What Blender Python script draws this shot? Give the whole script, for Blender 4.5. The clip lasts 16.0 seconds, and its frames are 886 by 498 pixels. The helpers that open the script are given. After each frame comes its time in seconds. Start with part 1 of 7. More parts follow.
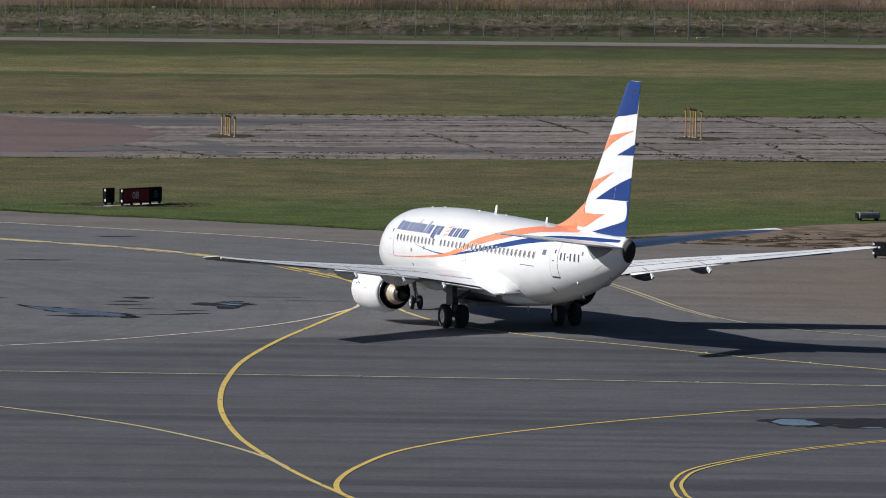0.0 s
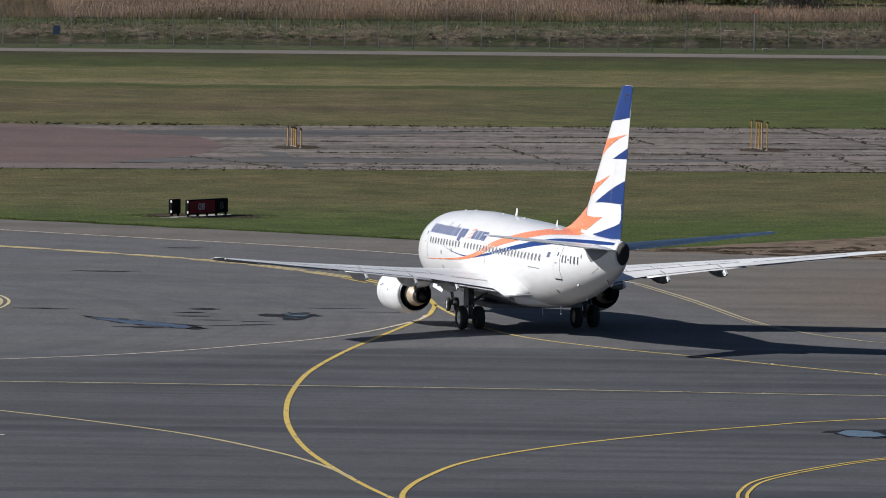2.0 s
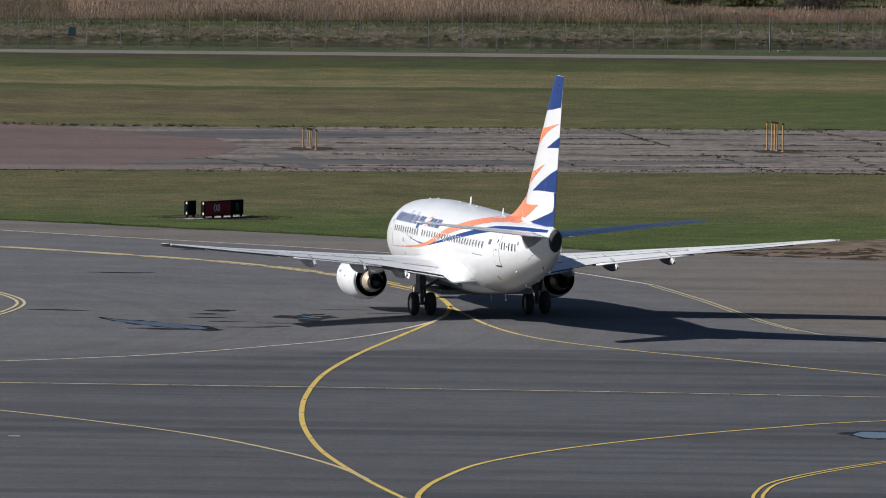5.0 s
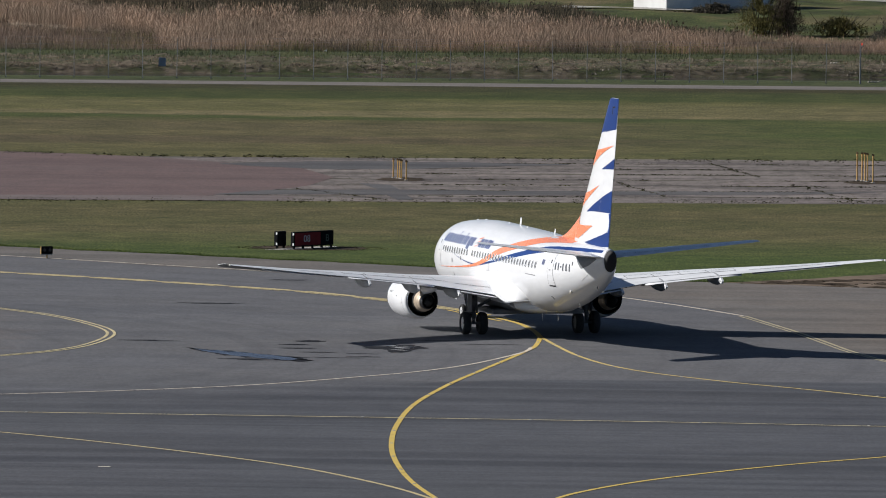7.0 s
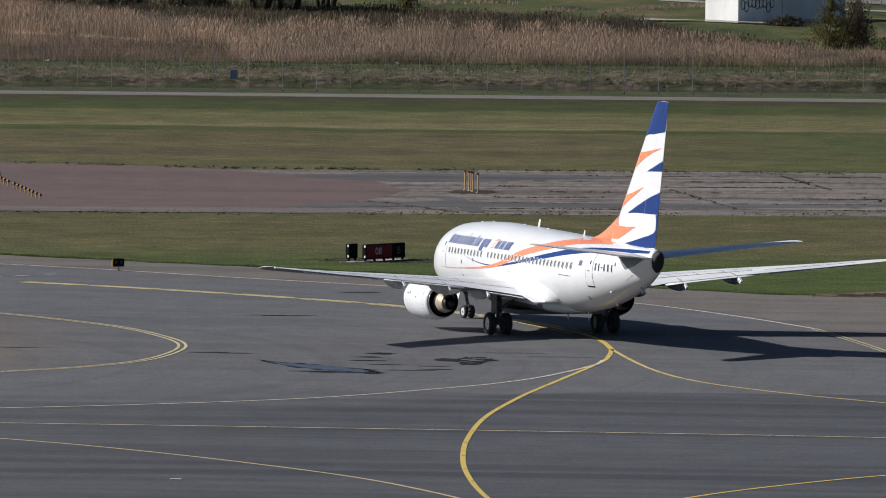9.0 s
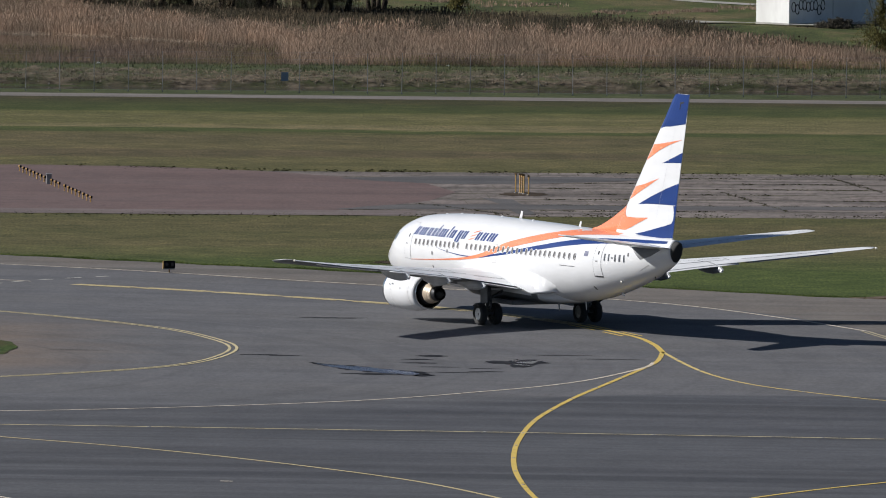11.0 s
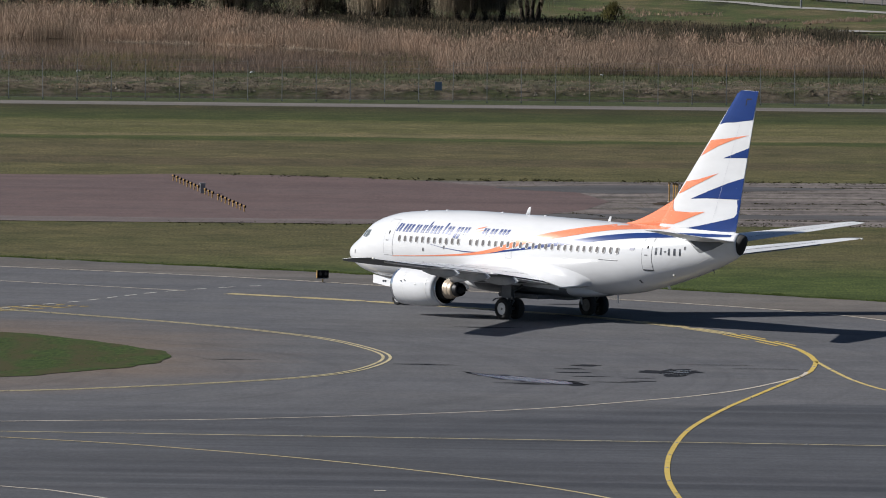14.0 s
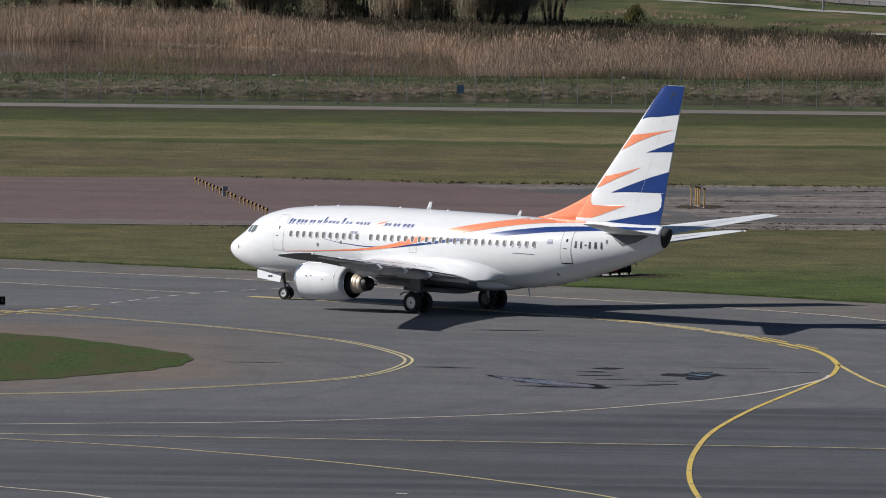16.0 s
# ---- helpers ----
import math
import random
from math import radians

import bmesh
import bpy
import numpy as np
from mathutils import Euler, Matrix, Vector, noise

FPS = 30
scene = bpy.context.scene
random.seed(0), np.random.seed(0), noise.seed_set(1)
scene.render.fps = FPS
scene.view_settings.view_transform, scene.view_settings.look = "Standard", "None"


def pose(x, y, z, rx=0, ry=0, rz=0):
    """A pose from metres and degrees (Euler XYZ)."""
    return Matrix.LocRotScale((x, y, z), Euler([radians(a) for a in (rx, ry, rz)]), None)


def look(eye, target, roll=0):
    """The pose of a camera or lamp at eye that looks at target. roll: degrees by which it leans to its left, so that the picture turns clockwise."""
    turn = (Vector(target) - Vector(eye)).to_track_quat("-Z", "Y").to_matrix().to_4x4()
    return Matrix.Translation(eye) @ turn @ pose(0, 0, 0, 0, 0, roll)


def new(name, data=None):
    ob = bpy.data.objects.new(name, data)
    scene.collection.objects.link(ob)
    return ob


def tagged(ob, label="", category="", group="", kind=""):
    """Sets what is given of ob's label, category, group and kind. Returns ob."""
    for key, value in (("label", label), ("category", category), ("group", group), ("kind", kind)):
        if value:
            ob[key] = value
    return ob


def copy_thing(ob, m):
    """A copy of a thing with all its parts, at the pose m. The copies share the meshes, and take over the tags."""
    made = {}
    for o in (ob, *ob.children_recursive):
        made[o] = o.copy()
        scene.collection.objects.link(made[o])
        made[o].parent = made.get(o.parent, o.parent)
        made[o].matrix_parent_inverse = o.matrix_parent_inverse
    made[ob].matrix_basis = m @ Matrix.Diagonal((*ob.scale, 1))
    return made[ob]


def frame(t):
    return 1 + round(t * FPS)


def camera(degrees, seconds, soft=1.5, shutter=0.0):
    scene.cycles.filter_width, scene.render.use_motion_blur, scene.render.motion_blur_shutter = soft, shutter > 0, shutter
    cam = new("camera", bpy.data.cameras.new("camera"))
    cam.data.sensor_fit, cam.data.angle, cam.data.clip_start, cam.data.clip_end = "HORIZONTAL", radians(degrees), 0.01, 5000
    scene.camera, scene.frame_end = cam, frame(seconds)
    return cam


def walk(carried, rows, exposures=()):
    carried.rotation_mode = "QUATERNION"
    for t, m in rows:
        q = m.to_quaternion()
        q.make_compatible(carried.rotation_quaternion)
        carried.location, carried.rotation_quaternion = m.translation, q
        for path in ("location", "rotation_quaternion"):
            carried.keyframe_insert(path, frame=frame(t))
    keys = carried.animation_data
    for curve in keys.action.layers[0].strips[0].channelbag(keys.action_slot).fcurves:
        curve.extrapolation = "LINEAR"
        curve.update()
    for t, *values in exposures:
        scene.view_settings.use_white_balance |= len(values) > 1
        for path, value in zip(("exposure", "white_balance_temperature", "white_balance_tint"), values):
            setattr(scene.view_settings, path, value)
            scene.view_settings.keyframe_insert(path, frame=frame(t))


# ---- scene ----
# ---------------------------------------------------------------- camera
cam = camera(4.259, 16.0, soft=1.0)
EYE = Vector((0.0, -560.0, 40.05))
# seconds, pan to the right, tilt downwards, lean (degrees): a long lens turning on one spot
TURNS = [
    (0, 0.0, 3.6261, 0.527), (0.5, -0.0590, 3.6094, 0.507), (1, -0.1518, 3.5913, 0.53), (1.5, -0.2551, 3.5787, 0.509),
    (2, -0.3183, 3.5747, 0.505), (2.5, -0.3510, 3.5746, 0.505), (3, -0.3677, 3.5717, 0.523), (3.5, -0.3705, 3.5741, 0.54), (3.7, -0.3708, 3.5741, 0.53), (5.8, -0.4272, 3.5488, 0.48),
    (6, -0.4598, 3.5216, 0.475), (6.5, -0.6424, 3.4648, 0.46), (7, -0.8276, 3.4241, 0.505), (7.5, -0.9548, 3.3967, 0.536),
    (8, -1.0390, 3.3810, 0.545), (8.5, -1.1116, 3.3740, 0.51), (9, -1.1726, 3.3671, 0.527), (9.2, -1.1943, 3.3640, 0.527), (11.3, -1.4810, 3.3548, 0.524), (11.5, -1.5310, 3.3511, 0.524),
    (12, -1.6810, 3.3510, 0.509), (12.5, -1.8523, 3.3470, 0.535), (13, -1.9972, 3.3361, 0.523), (13.5, -2.0952, 3.3252, 0.518),
    (14, -2.1573, 3.3189, 0.495), (14.5, -2.1971, 3.3173, 0.52), (15, -2.2052, 3.3173, 0.525), (15.5, -2.2270, 3.3137, 0.517),
    (16, -2.2640, 3.3056, 0.511)]


def aim(pan, tilt, lean):
    p, t = radians(pan), radians(tilt)
    way = Vector((math.sin(p) * math.cos(t), math.cos(p) * math.cos(t), -math.sin(t)))
    return look(EYE, EYE + way * 100.0, lean)


walk(cam, [(t, aim(p, d, r)) for t, p, d, r in TURNS])

# ---------------------------------------------------------------- light
SUN_WAY = Vector((1.71, -0.22, -1.0)).normalized()
world = bpy.data.worlds.new("world")
scene.world = world
world.use_nodes = True
wn = world.node_tree
sky = wn.nodes.new("ShaderNodeTexSky")
sky.sky_type = 'NISHITA'
sky.sun_disc = False
sky.dust_density = 0.35
sky.ozone_density = 2.2
sky.air_density = 0.6
sky.sun_elevation = radians(30.1)
sky.sun_rotation = radians(-82.7)
wn.links.new(sky.outputs[0], wn.nodes["Background"].inputs[0])
wn.nodes["Background"].inputs[1].default_value = 0.05
sun = new("sun", bpy.data.lights.new("sun", 'SUN'))
sun.data.energy = 5.0
sun.data.angle = radians(0.55)
sun.data.color = (0.994, 0.968, 0.936)
sun.rotation_mode = 'QUATERNION'
sun.rotation_quaternion = SUN_WAY.to_track_quat('-Z', 'Y')
sun.location = (-60, 20, 60)
scene.view_settings.exposure = 0.30


# ---------------------------------------------------------------- material helpers
def mat(name, rough=0.6, metal=0.0, colour=(0.5, 0.5, 0.5), coat=0.0, spec=0.5):
    m = bpy.data.materials.new(name)
    m.use_nodes = True
    b = m.node_tree.nodes["Principled BSDF"]
    b.inputs["Base Color"].default_value = (*colour, 1)
    b.inputs["Roughness"].default_value = rough
    b.inputs["Metallic"].default_value = metal
    b.inputs["Coat Weight"].default_value = coat
    b.inputs["Specular IOR Level"].default_value = spec
    return m


def nd(m, kind, **props):
    n = m.node_tree.nodes.new(kind)
    for k, v in props.items():
        n.inputs[k].default_value = v
    return n


def ln(m, a, b):
    m.node_tree.links.new(a, b)


def coords(m, scale=(1, 1, 1), turn=0.0):
    """Position in the object's own space, in metres, scaled per axis."""
    c = nd(m, "ShaderNodeTexCoord")
    r = nd(m, "ShaderNodeMapping")
    r.inputs["Rotation"].default_value = (0, 0, turn)
    k = nd(m, "ShaderNodeMapping")
    k.inputs["Scale"].default_value = scale
    ln(m, c.outputs["Object"], r.inputs["Vector"])
    ln(m, r.outputs["Vector"], k.inputs["Vector"])
    return k.outputs["Vector"]


def noise_of(m, vec, scale, detail=4.0, rough=0.55):
    n = nd(m, "ShaderNodeTexNoise", Scale=scale, Detail=detail, Roughness=rough)
    ln(m, vec, n.inputs["Vector"])
    return n.outputs["Fac"]


def ramp(m, fac, stops):
    r = nd(m, "ShaderNodeValToRGB")
    e = r.color_ramp.elements
    while len(e) < len(stops):
        e.new(0.5)
    for el, (p, c) in zip(e, stops):
        el.position, el.color = p, (*c, 1)
    ln(m, fac, r.inputs[0])
    return r.outputs[0]


def mixed(m, fac, a, b, kind='MIX'):
    x = nd(m, "ShaderNodeMix")
    x.data_type, x.blend_type = 'RGBA', kind
    for sock, val in ((x.inputs[0], fac), (x.inputs[6], a), (x.inputs[7], b)):
        if hasattr(val, "links"):
            ln(m, val, sock)
        elif isinstance(val, (int, float)):
            sock.default_value = val
        else:
            sock.default_value = (*val, 1)
    return x.outputs[2]


def base(m, col):
    ln(m, col, m.node_tree.nodes["Principled BSDF"].inputs["Base Color"])
    return m


def rough_from(m, fac, lo, hi):
    r = nd(m, "ShaderNodeMapRange")
    r.inputs["To Min"].default_value, r.inputs["To Max"].default_value = lo, hi
    ln(m, fac, r.inputs["Value"])
    ln(m, r.outputs[0], m.node_tree.nodes["Principled BSDF"].inputs["Roughness"])


def bump(m, fac, strength, dist):
    b = nd(m, "ShaderNodeBump", Strength=strength, Distance=dist)
    ln(m, fac, b.inputs["Height"])
    ln(m, b.outputs[0], m.node_tree.nodes["Principled BSDF"].inputs["Normal"])


def grain(name, a, b, scale=(1, 1, 1), size=3.0, rough=0.8, big=0.25, c=None, metal=0.0, relief=0.0, coat=0.0, detail=5.0):
    """Two tones mixed at a fine scale, with a third at a large scale."""
    m = mat(name, rough, metal, a, coat, 0.5 if rough < 0.9 else 0.1)
    v = coords(m, scale)
    fine = noise_of(m, v, size, detail)
    col = ramp(m, fine, [(0.32, a), (0.68, b)])
    if c is not None:
        col = mixed(m, ramp(m, noise_of(m, v, size * big, 4), [(0.42, (0, 0, 0)), (0.62, (1, 1, 1))]), col, c)
    base(m, col)
    if relief:
        bump(m, fine, 0.6, relief)
    return m


# ground materials -------------------------------------------------
def grass_material():
    """Mown strips that run with the perimeter road, ragged at their edges, over tufts and single blades."""
    m = mat("grass", 0.95, spec=0.12)
    at = coords(m)
    apart = nd(m, "ShaderNodeSeparateXYZ")
    ln(m, at, apart.inputs[0])
    sway = noise_of(m, coords(m, (0.030, 0.16, 1)), 1.0, 7, 0.66)
    shift = nd(m, "ShaderNodeMath")
    shift.operation = 'MULTIPLY_ADD'
    shift.inputs[1].default_value = 20.0
    ln(m, sway, shift.inputs[0])
    ln(m, apart.outputs[1], shift.inputs[2])
    span = nd(m, "ShaderNodeMapRange")
    span.inputs["From Min"].default_value, span.inputs["From Max"].default_value = 10.0 + 60.0, 10.0 + 340.0
    ln(m, shift.outputs[0], span.inputs["Value"])
    near = [(60, (0.050, 0.072, 0.022)), (104, (0.052, 0.073, 0.023)), (113, (0.064, 0.076, 0.030)), (124, (0.090, 0.082, 0.044)), (136, (0.074, 0.073, 0.036)), (146, (0.086, 0.078, 0.042)), (156, (0.071, 0.072, 0.034))]
    west = near + [(208, (0.080, 0.077, 0.038)), (222, (0.092, 0.084, 0.045)), (225, (0.078, 0.066, 0.042)), (233, (0.080, 0.068, 0.043)), (236, (0.092, 0.082, 0.046)), (250, (0.082, 0.072, 0.043)), (256, (0.086, 0.079, 0.042)),
                   (258, (0.046, 0.058, 0.021)), (262, (0.050, 0.064, 0.023)), (264, (0.142, 0.124, 0.074)), (267, (0.118, 0.104, 0.060)), (271, (0.084, 0.084, 0.038)), (280, (0.100, 0.094, 0.049)), (285, (0.082, 0.084, 0.037)), (289, (0.044, 0.056, 0.020)), (300, (0.042, 0.048, 0.020)), (307, (0.040, 0.036, 0.020)), (314, (0.050, 0.062, 0.031)), (336, (0.050, 0.062, 0.031)), (340, (0.050, 0.058, 0.027))]
    east = near + [(209, (0.054, 0.073, 0.024)), (224, (0.060, 0.075, 0.027)), (240, (0.048, 0.068, 0.021)), (255, (0.052, 0.070, 0.023)), (261, (0.075, 0.079, 0.034)), (265, (0.110, 0.099, 0.056)), (280, (0.105, 0.097, 0.052)),
                   (288, (0.086, 0.086, 0.039)), (291, (0.050, 0.060, 0.023)), (300, (0.047, 0.060, 0.022)), (307, (0.040, 0.036, 0.020)), (314, (0.050, 0.062, 0.031)), (336, (0.050, 0.062, 0.031)), (340, (0.050, 0.058, 0.027))]
    strips = []
    for stops in (west, east):
        strips.append(ramp(m, span.outputs[0], [((p - 60) / 280.0, c) for p, c in stops]))
    # the strip mown last lies to the east
    side = nd(m, "ShaderNodeMapRange")
    side.inputs["From Min"].default_value, side.inputs["From Max"].default_value = -6.0, 22.0
    drift = nd(m, "ShaderNodeMath")
    drift.operation = 'MULTIPLY_ADD'
    drift.inputs[1].default_value = 46.0
    ln(m, noise_of(m, coords(m, (0.03, 0.09, 1)), 1.0, 6, 0.7), drift.inputs[0])
    ln(m, apart.outputs[0], drift.inputs[2])
    back = nd(m, "ShaderNodeMath")
    back.operation = 'SUBTRACT'
    back.inputs[1].default_value = 23.0
    ln(m, drift.outputs[0], back.inputs[0])
    ln(m, back.outputs[0], side.inputs["Value"])
    col = mixed(m, side.outputs[0], strips[0], strips[1])
    # the rough meadow behind the wetland: fresh green, straw and dark hollows
    wild = noise_of(m, coords(m, (0.11, 0.045, 1)), 1.0, 5, 0.62)
    meadow = ramp(m, wild, [(0.36, (0.026, 0.029, 0.015)), (0.45, (0.048, 0.060, 0.024)), (0.51, (0.058, 0.072, 0.028)), (0.57, (0.084, 0.078, 0.041)), (0.68, (0.120, 0.100, 0.062))])
    beyond = nd(m, "ShaderNodeMapRange")
    beyond.inputs["From Min"].default_value, beyond.inputs["From Max"].default_value = 366.0, 386.0
    ln(m, apart.outputs[1], beyond.inputs["Value"])
    col = mixed(m, beyond.outputs[0], col, meadow)
    tuft = noise_of(m, coords(m, (0.22, 0.22, 1)), 1.0, 10, 0.74)
    col = mixed(m, 1.0, col, ramp(m, tuft, [(0.30, (0.58, 0.62, 0.46)), (0.48, (0.98, 0.98, 0.84)), (0.66, (1.46, 1.34, 1.18))]), 'MULTIPLY')
    fine = noise_of(m, coords(m, (4.2, 0.42, 1)), 1.7, 6, 0.8)
    col = mixed(m, 0.7, col, ramp(m, fine, [(0.34, (0.30, 0.36, 0.28)), (0.5, (1, 1, 1)), (0.66, (1.80, 1.66, 1.60))]), 'MULTIPLY')
    # long straw streaks left by the mower
    swath = noise_of(m, coords(m, (0.55, 0.8, 1)), 1.0, 6, 0.7)
    col = mixed(m, 0.6, col, ramp(m, swath, [(0.32, (0.72, 0.74, 0.68)), (0.5, (1, 1, 1)), (0.70, (1.34, 1.28, 1.22))]), 'MULTIPLY')
    base(m, col)
    bump(m, tuft, 0.4, 0.12)
    return m


def asphalt_colour(m, dark, light, warm, streak, lane=1.0):
    """Paving lanes along the apron, clouds of wear and dark streaks: the colour, the lanes and the clouds."""
    lanes = noise_of(m, coords(m, (0.010, 0.16, 1), 0.05), 1.0, 4, 0.5)
    half = tuple(0.5 * (a + b) for a, b in zip(dark, light))
    d, l = (tuple(h + (c - h) * lane for c, h in zip(tone, half)) for tone in (dark, light))
    col = ramp(m, lanes, [(0.38, d), (0.50, l), (0.56, half), (0.66, d)])
    cloud = noise_of(m, coords(m, (0.05, 0.09, 1)), 1.0, 6, 0.65)
    col = mixed(m, ramp(m, cloud, [(0.42, (0, 0, 0)), (0.70, (0.75, 0.75, 0.75))]), col, warm)
    wear = noise_of(m, coords(m, (0.022, 0.26, 1), 0.05), 1.0, 4, 0.55)
    col = mixed(m, ramp(m, wear, [(0.56, (0, 0, 0)), (0.70, (streak, streak, streak))]), col, tuple(c * 0.62 for c in dark))
    return col, lanes, cloud


def worn_zone(m, col, cloud, x, y, rx, ry, tone, first=1.55, last=0.95):
    """A brown worn zone with a ragged rim."""
    c = nd(m, "ShaderNodeTexCoord")
    k = nd(m, "ShaderNodeMapping")
    k.inputs["Location"].default_value = (-x / rx, -y / ry, 0)
    k.inputs["Scale"].default_value = (1 / rx, 1 / ry, 0)
    ln(m, c.outputs["Object"], k.inputs["Vector"])
    far = nd(m, "ShaderNodeVectorMath")
    far.operation = 'LENGTH'
    ln(m, k.outputs[0], far.inputs[0])
    ragged = nd(m, "ShaderNodeMath")
    ragged.operation = 'MULTIPLY_ADD'
    ragged.inputs[1].default_value = 0.9
    ln(m, cloud, ragged.inputs[0])
    ln(m, far.outputs["Value"], ragged.inputs[2])
    blend = nd(m, "ShaderNodeMapRange")
    blend.inputs["From Min"].default_value, blend.inputs["From Max"].default_value = first, last
    ln(m, ragged.outputs[0], blend.inputs["Value"])
    return mixed(m, blend.outputs[0], col, tone)


def stone_grain(m, col):
    fine = noise_of(m, coords(m, (1.0, 0.35, 1)), 4.0, 5, 0.85)
    col = mixed(m, 0.6, col, ramp(m, fine, [(0.30, (0.62, 0.62, 0.62)), (0.5, (1, 1, 1)), (0.70, (1.4, 1.4, 1.4))]), 'MULTIPLY')
    blot = noise_of(m, coords(m, (0.45, 0.22, 1)), 1.0, 5, 0.7)
    col = mixed(m, 0.7, col, ramp(m, blot, [(0.32, (0.82, 0.82, 0.83)), (0.5, (1, 1, 1)), (0.68, (1.16, 1.15, 1.14))]), 'MULTIPLY')
    base(m, col)
    bump(m, fine, 0.3, 0.01)


def asphalt_material(name, dark, light, warm, streak=0.5, worn=(), lane=1.0):
    m = mat(name, 0.85, spec=0.25)
    col, lanes, cloud = asphalt_colour(m, dark, light, warm, streak, lane)
    for zone in worn:
        col = worn_zone(m, col, cloud, *zone)
    stone_grain(m, col)
    rough_from(m, lanes, 0.75, 0.95)
    return m


def apron_material(worn):
    """Old grey asphalt; a newer dark course begins on a clean seam in the east and fades out westward; tyres have left curved tracks."""
    m = mat("apron_asphalt", 0.85, spec=0.25)
    old, lanes, cloud = asphalt_colour(m, (0.090, 0.091, 0.098), (0.117, 0.117, 0.124), (0.110, 0.107, 0.107), 0.08, 0.7)
    for zone in worn:
        old = worn_zone(m, old, cloud, *zone)
    # tyre tracks on arcs round the loop
    c = nd(m, "ShaderNodeTexCoord")
    k = nd(m, "ShaderNodeMapping")
    k.inputs["Location"].default_value = (62.0, -22.0, 0)
    k.inputs["Scale"].default_value = (1, 1, 0)
    ln(m, c.outputs["Object"], k.inputs["Vector"])
    far = nd(m, "ShaderNodeVectorMath")
    far.operation = 'LENGTH'
    ln(m, k.outputs[0], far.inputs[0])
    ring = nd(m, "ShaderNodeTexNoise", Scale=0.75, Detail=4.0, Roughness=0.6)
    ring.noise_dimensions = '1D'
    ln(m, far.outputs["Value"], ring.inputs["W"])
    old = mixed(m, 0.7, old, ramp(m, ring.outputs["Fac"], [(0.30, (0.84, 0.84, 0.85)), (0.46, (1, 1, 1)), (0.62, (1, 1, 1)), (0.74, (1.10, 1.10, 1.10))]), 'MULTIPLY')
    newer = asphalt_colour(m, (0.042, 0.044, 0.051), (0.080, 0.083, 0.092), (0.062, 0.064, 0.070), 0.4)[0]
    apart = nd(m, "ShaderNodeSeparateXYZ")
    ln(m, c.outputs["Object"], apart.inputs[0])
    soft = nd(m, "ShaderNodeMapRange")
    for key, v in (("From Min", -22.0), ("From Max", -8.0), ("To Min", 13.0), ("To Max", 0.35)):
        soft.inputs[key].default_value = v
    ln(m, apart.outputs[0], soft.inputs["Value"])
    seam = nd(m, "ShaderNodeMapRange")
    for key, v in (("From Min", -26.0), ("From Max", -4.0), ("To Min", -6.0), ("To Max", 6.0)):
        seam.inputs[key].default_value = v
    ln(m, apart.outputs[0], seam.inputs["Value"])
    gap = nd(m, "ShaderNodeMath")
    gap.operation = 'SUBTRACT'
    ln(m, seam.outputs[0], gap.inputs[0])
    ln(m, apart.outputs[1], gap.inputs[1])
    rel = nd(m, "ShaderNodeMath")
    rel.operation = 'DIVIDE'
    ln(m, gap.outputs[0], rel.inputs[0])
    ln(m, soft.outputs[0], rel.inputs[1])
    uneven = nd(m, "ShaderNodeMath")
    uneven.operation = 'MULTIPLY_ADD'
    uneven.inputs[1].default_value = 1.2
    ln(m, cloud, uneven.inputs[0])
    ln(m, rel.outputs[0], uneven.inputs[2])
    fac = nd(m, "ShaderNodeMapRange")
    fac.inputs["From Min"].default_value, fac.inputs["From Max"].default_value = -0.4, 1.6
    ln(m, uneven.outputs[0], fac.inputs["Value"])
    thin = nd(m, "ShaderNodeMapRange")
    for key, v in (("From Min", -48.0), ("From Max", -16.0), ("To Min", 0.5), ("To Max", 1.0)):
        thin.inputs[key].default_value = v
    ln(m, apart.outputs[0], thin.inputs["Value"])
    share = nd(m, "ShaderNodeMath")
    share.operation = 'MULTIPLY'
    ln(m, fac.outputs[0], share.inputs[0])
    ln(m, thin.outputs[0], share.inputs[1])
    stone_grain(m, mixed(m, share.outputs[0], old, newer))
    rough_from(m, lanes, 0.75, 0.95)
    return m


GRASS = grass_material()
ISLAND_GRASS = grain("island_grass", (0.022, 0.040, 0.011), (0.062, 0.092, 0.025), (2.6, 0.7, 1), 1.4, 0.95, 0.16, (0.062, 0.058, 0.026), detail=7.0)
BROWN = (0.166, 0.122, 0.088)
ASPHALT = apron_material([(-54, 34, 24, 31, BROWN), (34, 52, 26, 40, (0.112, 0.094, 0.078))])
SHOULDER = asphalt_material("old_asphalt", (0.104, 0.096, 0.089), (0.146, 0.134, 0.123), (0.136, 0.114, 0.095), 0.25, [(36, 46, 24, 34, (0.135, 0.106, 0.082))])
RED_ASPHALT = asphalt_material("red_asphalt", (0.100, 0.068, 0.064), (0.138, 0.093, 0.087), (0.116, 0.084, 0.080), 0.3, (), 0.6)
DUSTY_RED = asphalt_material("dusty_red_asphalt", (0.120, 0.096, 0.091), (0.155, 0.128, 0.121), (0.12, 0.093, 0.087), 0.3)
ROAD = asphalt_material("road_asphalt", (0.142, 0.127, 0.116), (0.180, 0.164, 0.151), (0.155, 0.136, 0.121), 0.2)
SOIL = grain("bare_soil", (0.050, 0.036, 0.026), (0.205, 0.158, 0.118), (0.7, 0.5, 1), 1.3, 0.95, 0.2, (0.17, 0.130, 0.098), relief=0.08, detail=8.0)
JOINT = grain("mossy_joint", (0.060, 0.054, 0.042), (0.115, 0.108, 0.075), (0.3, 1, 1), 2.0, 0.95)
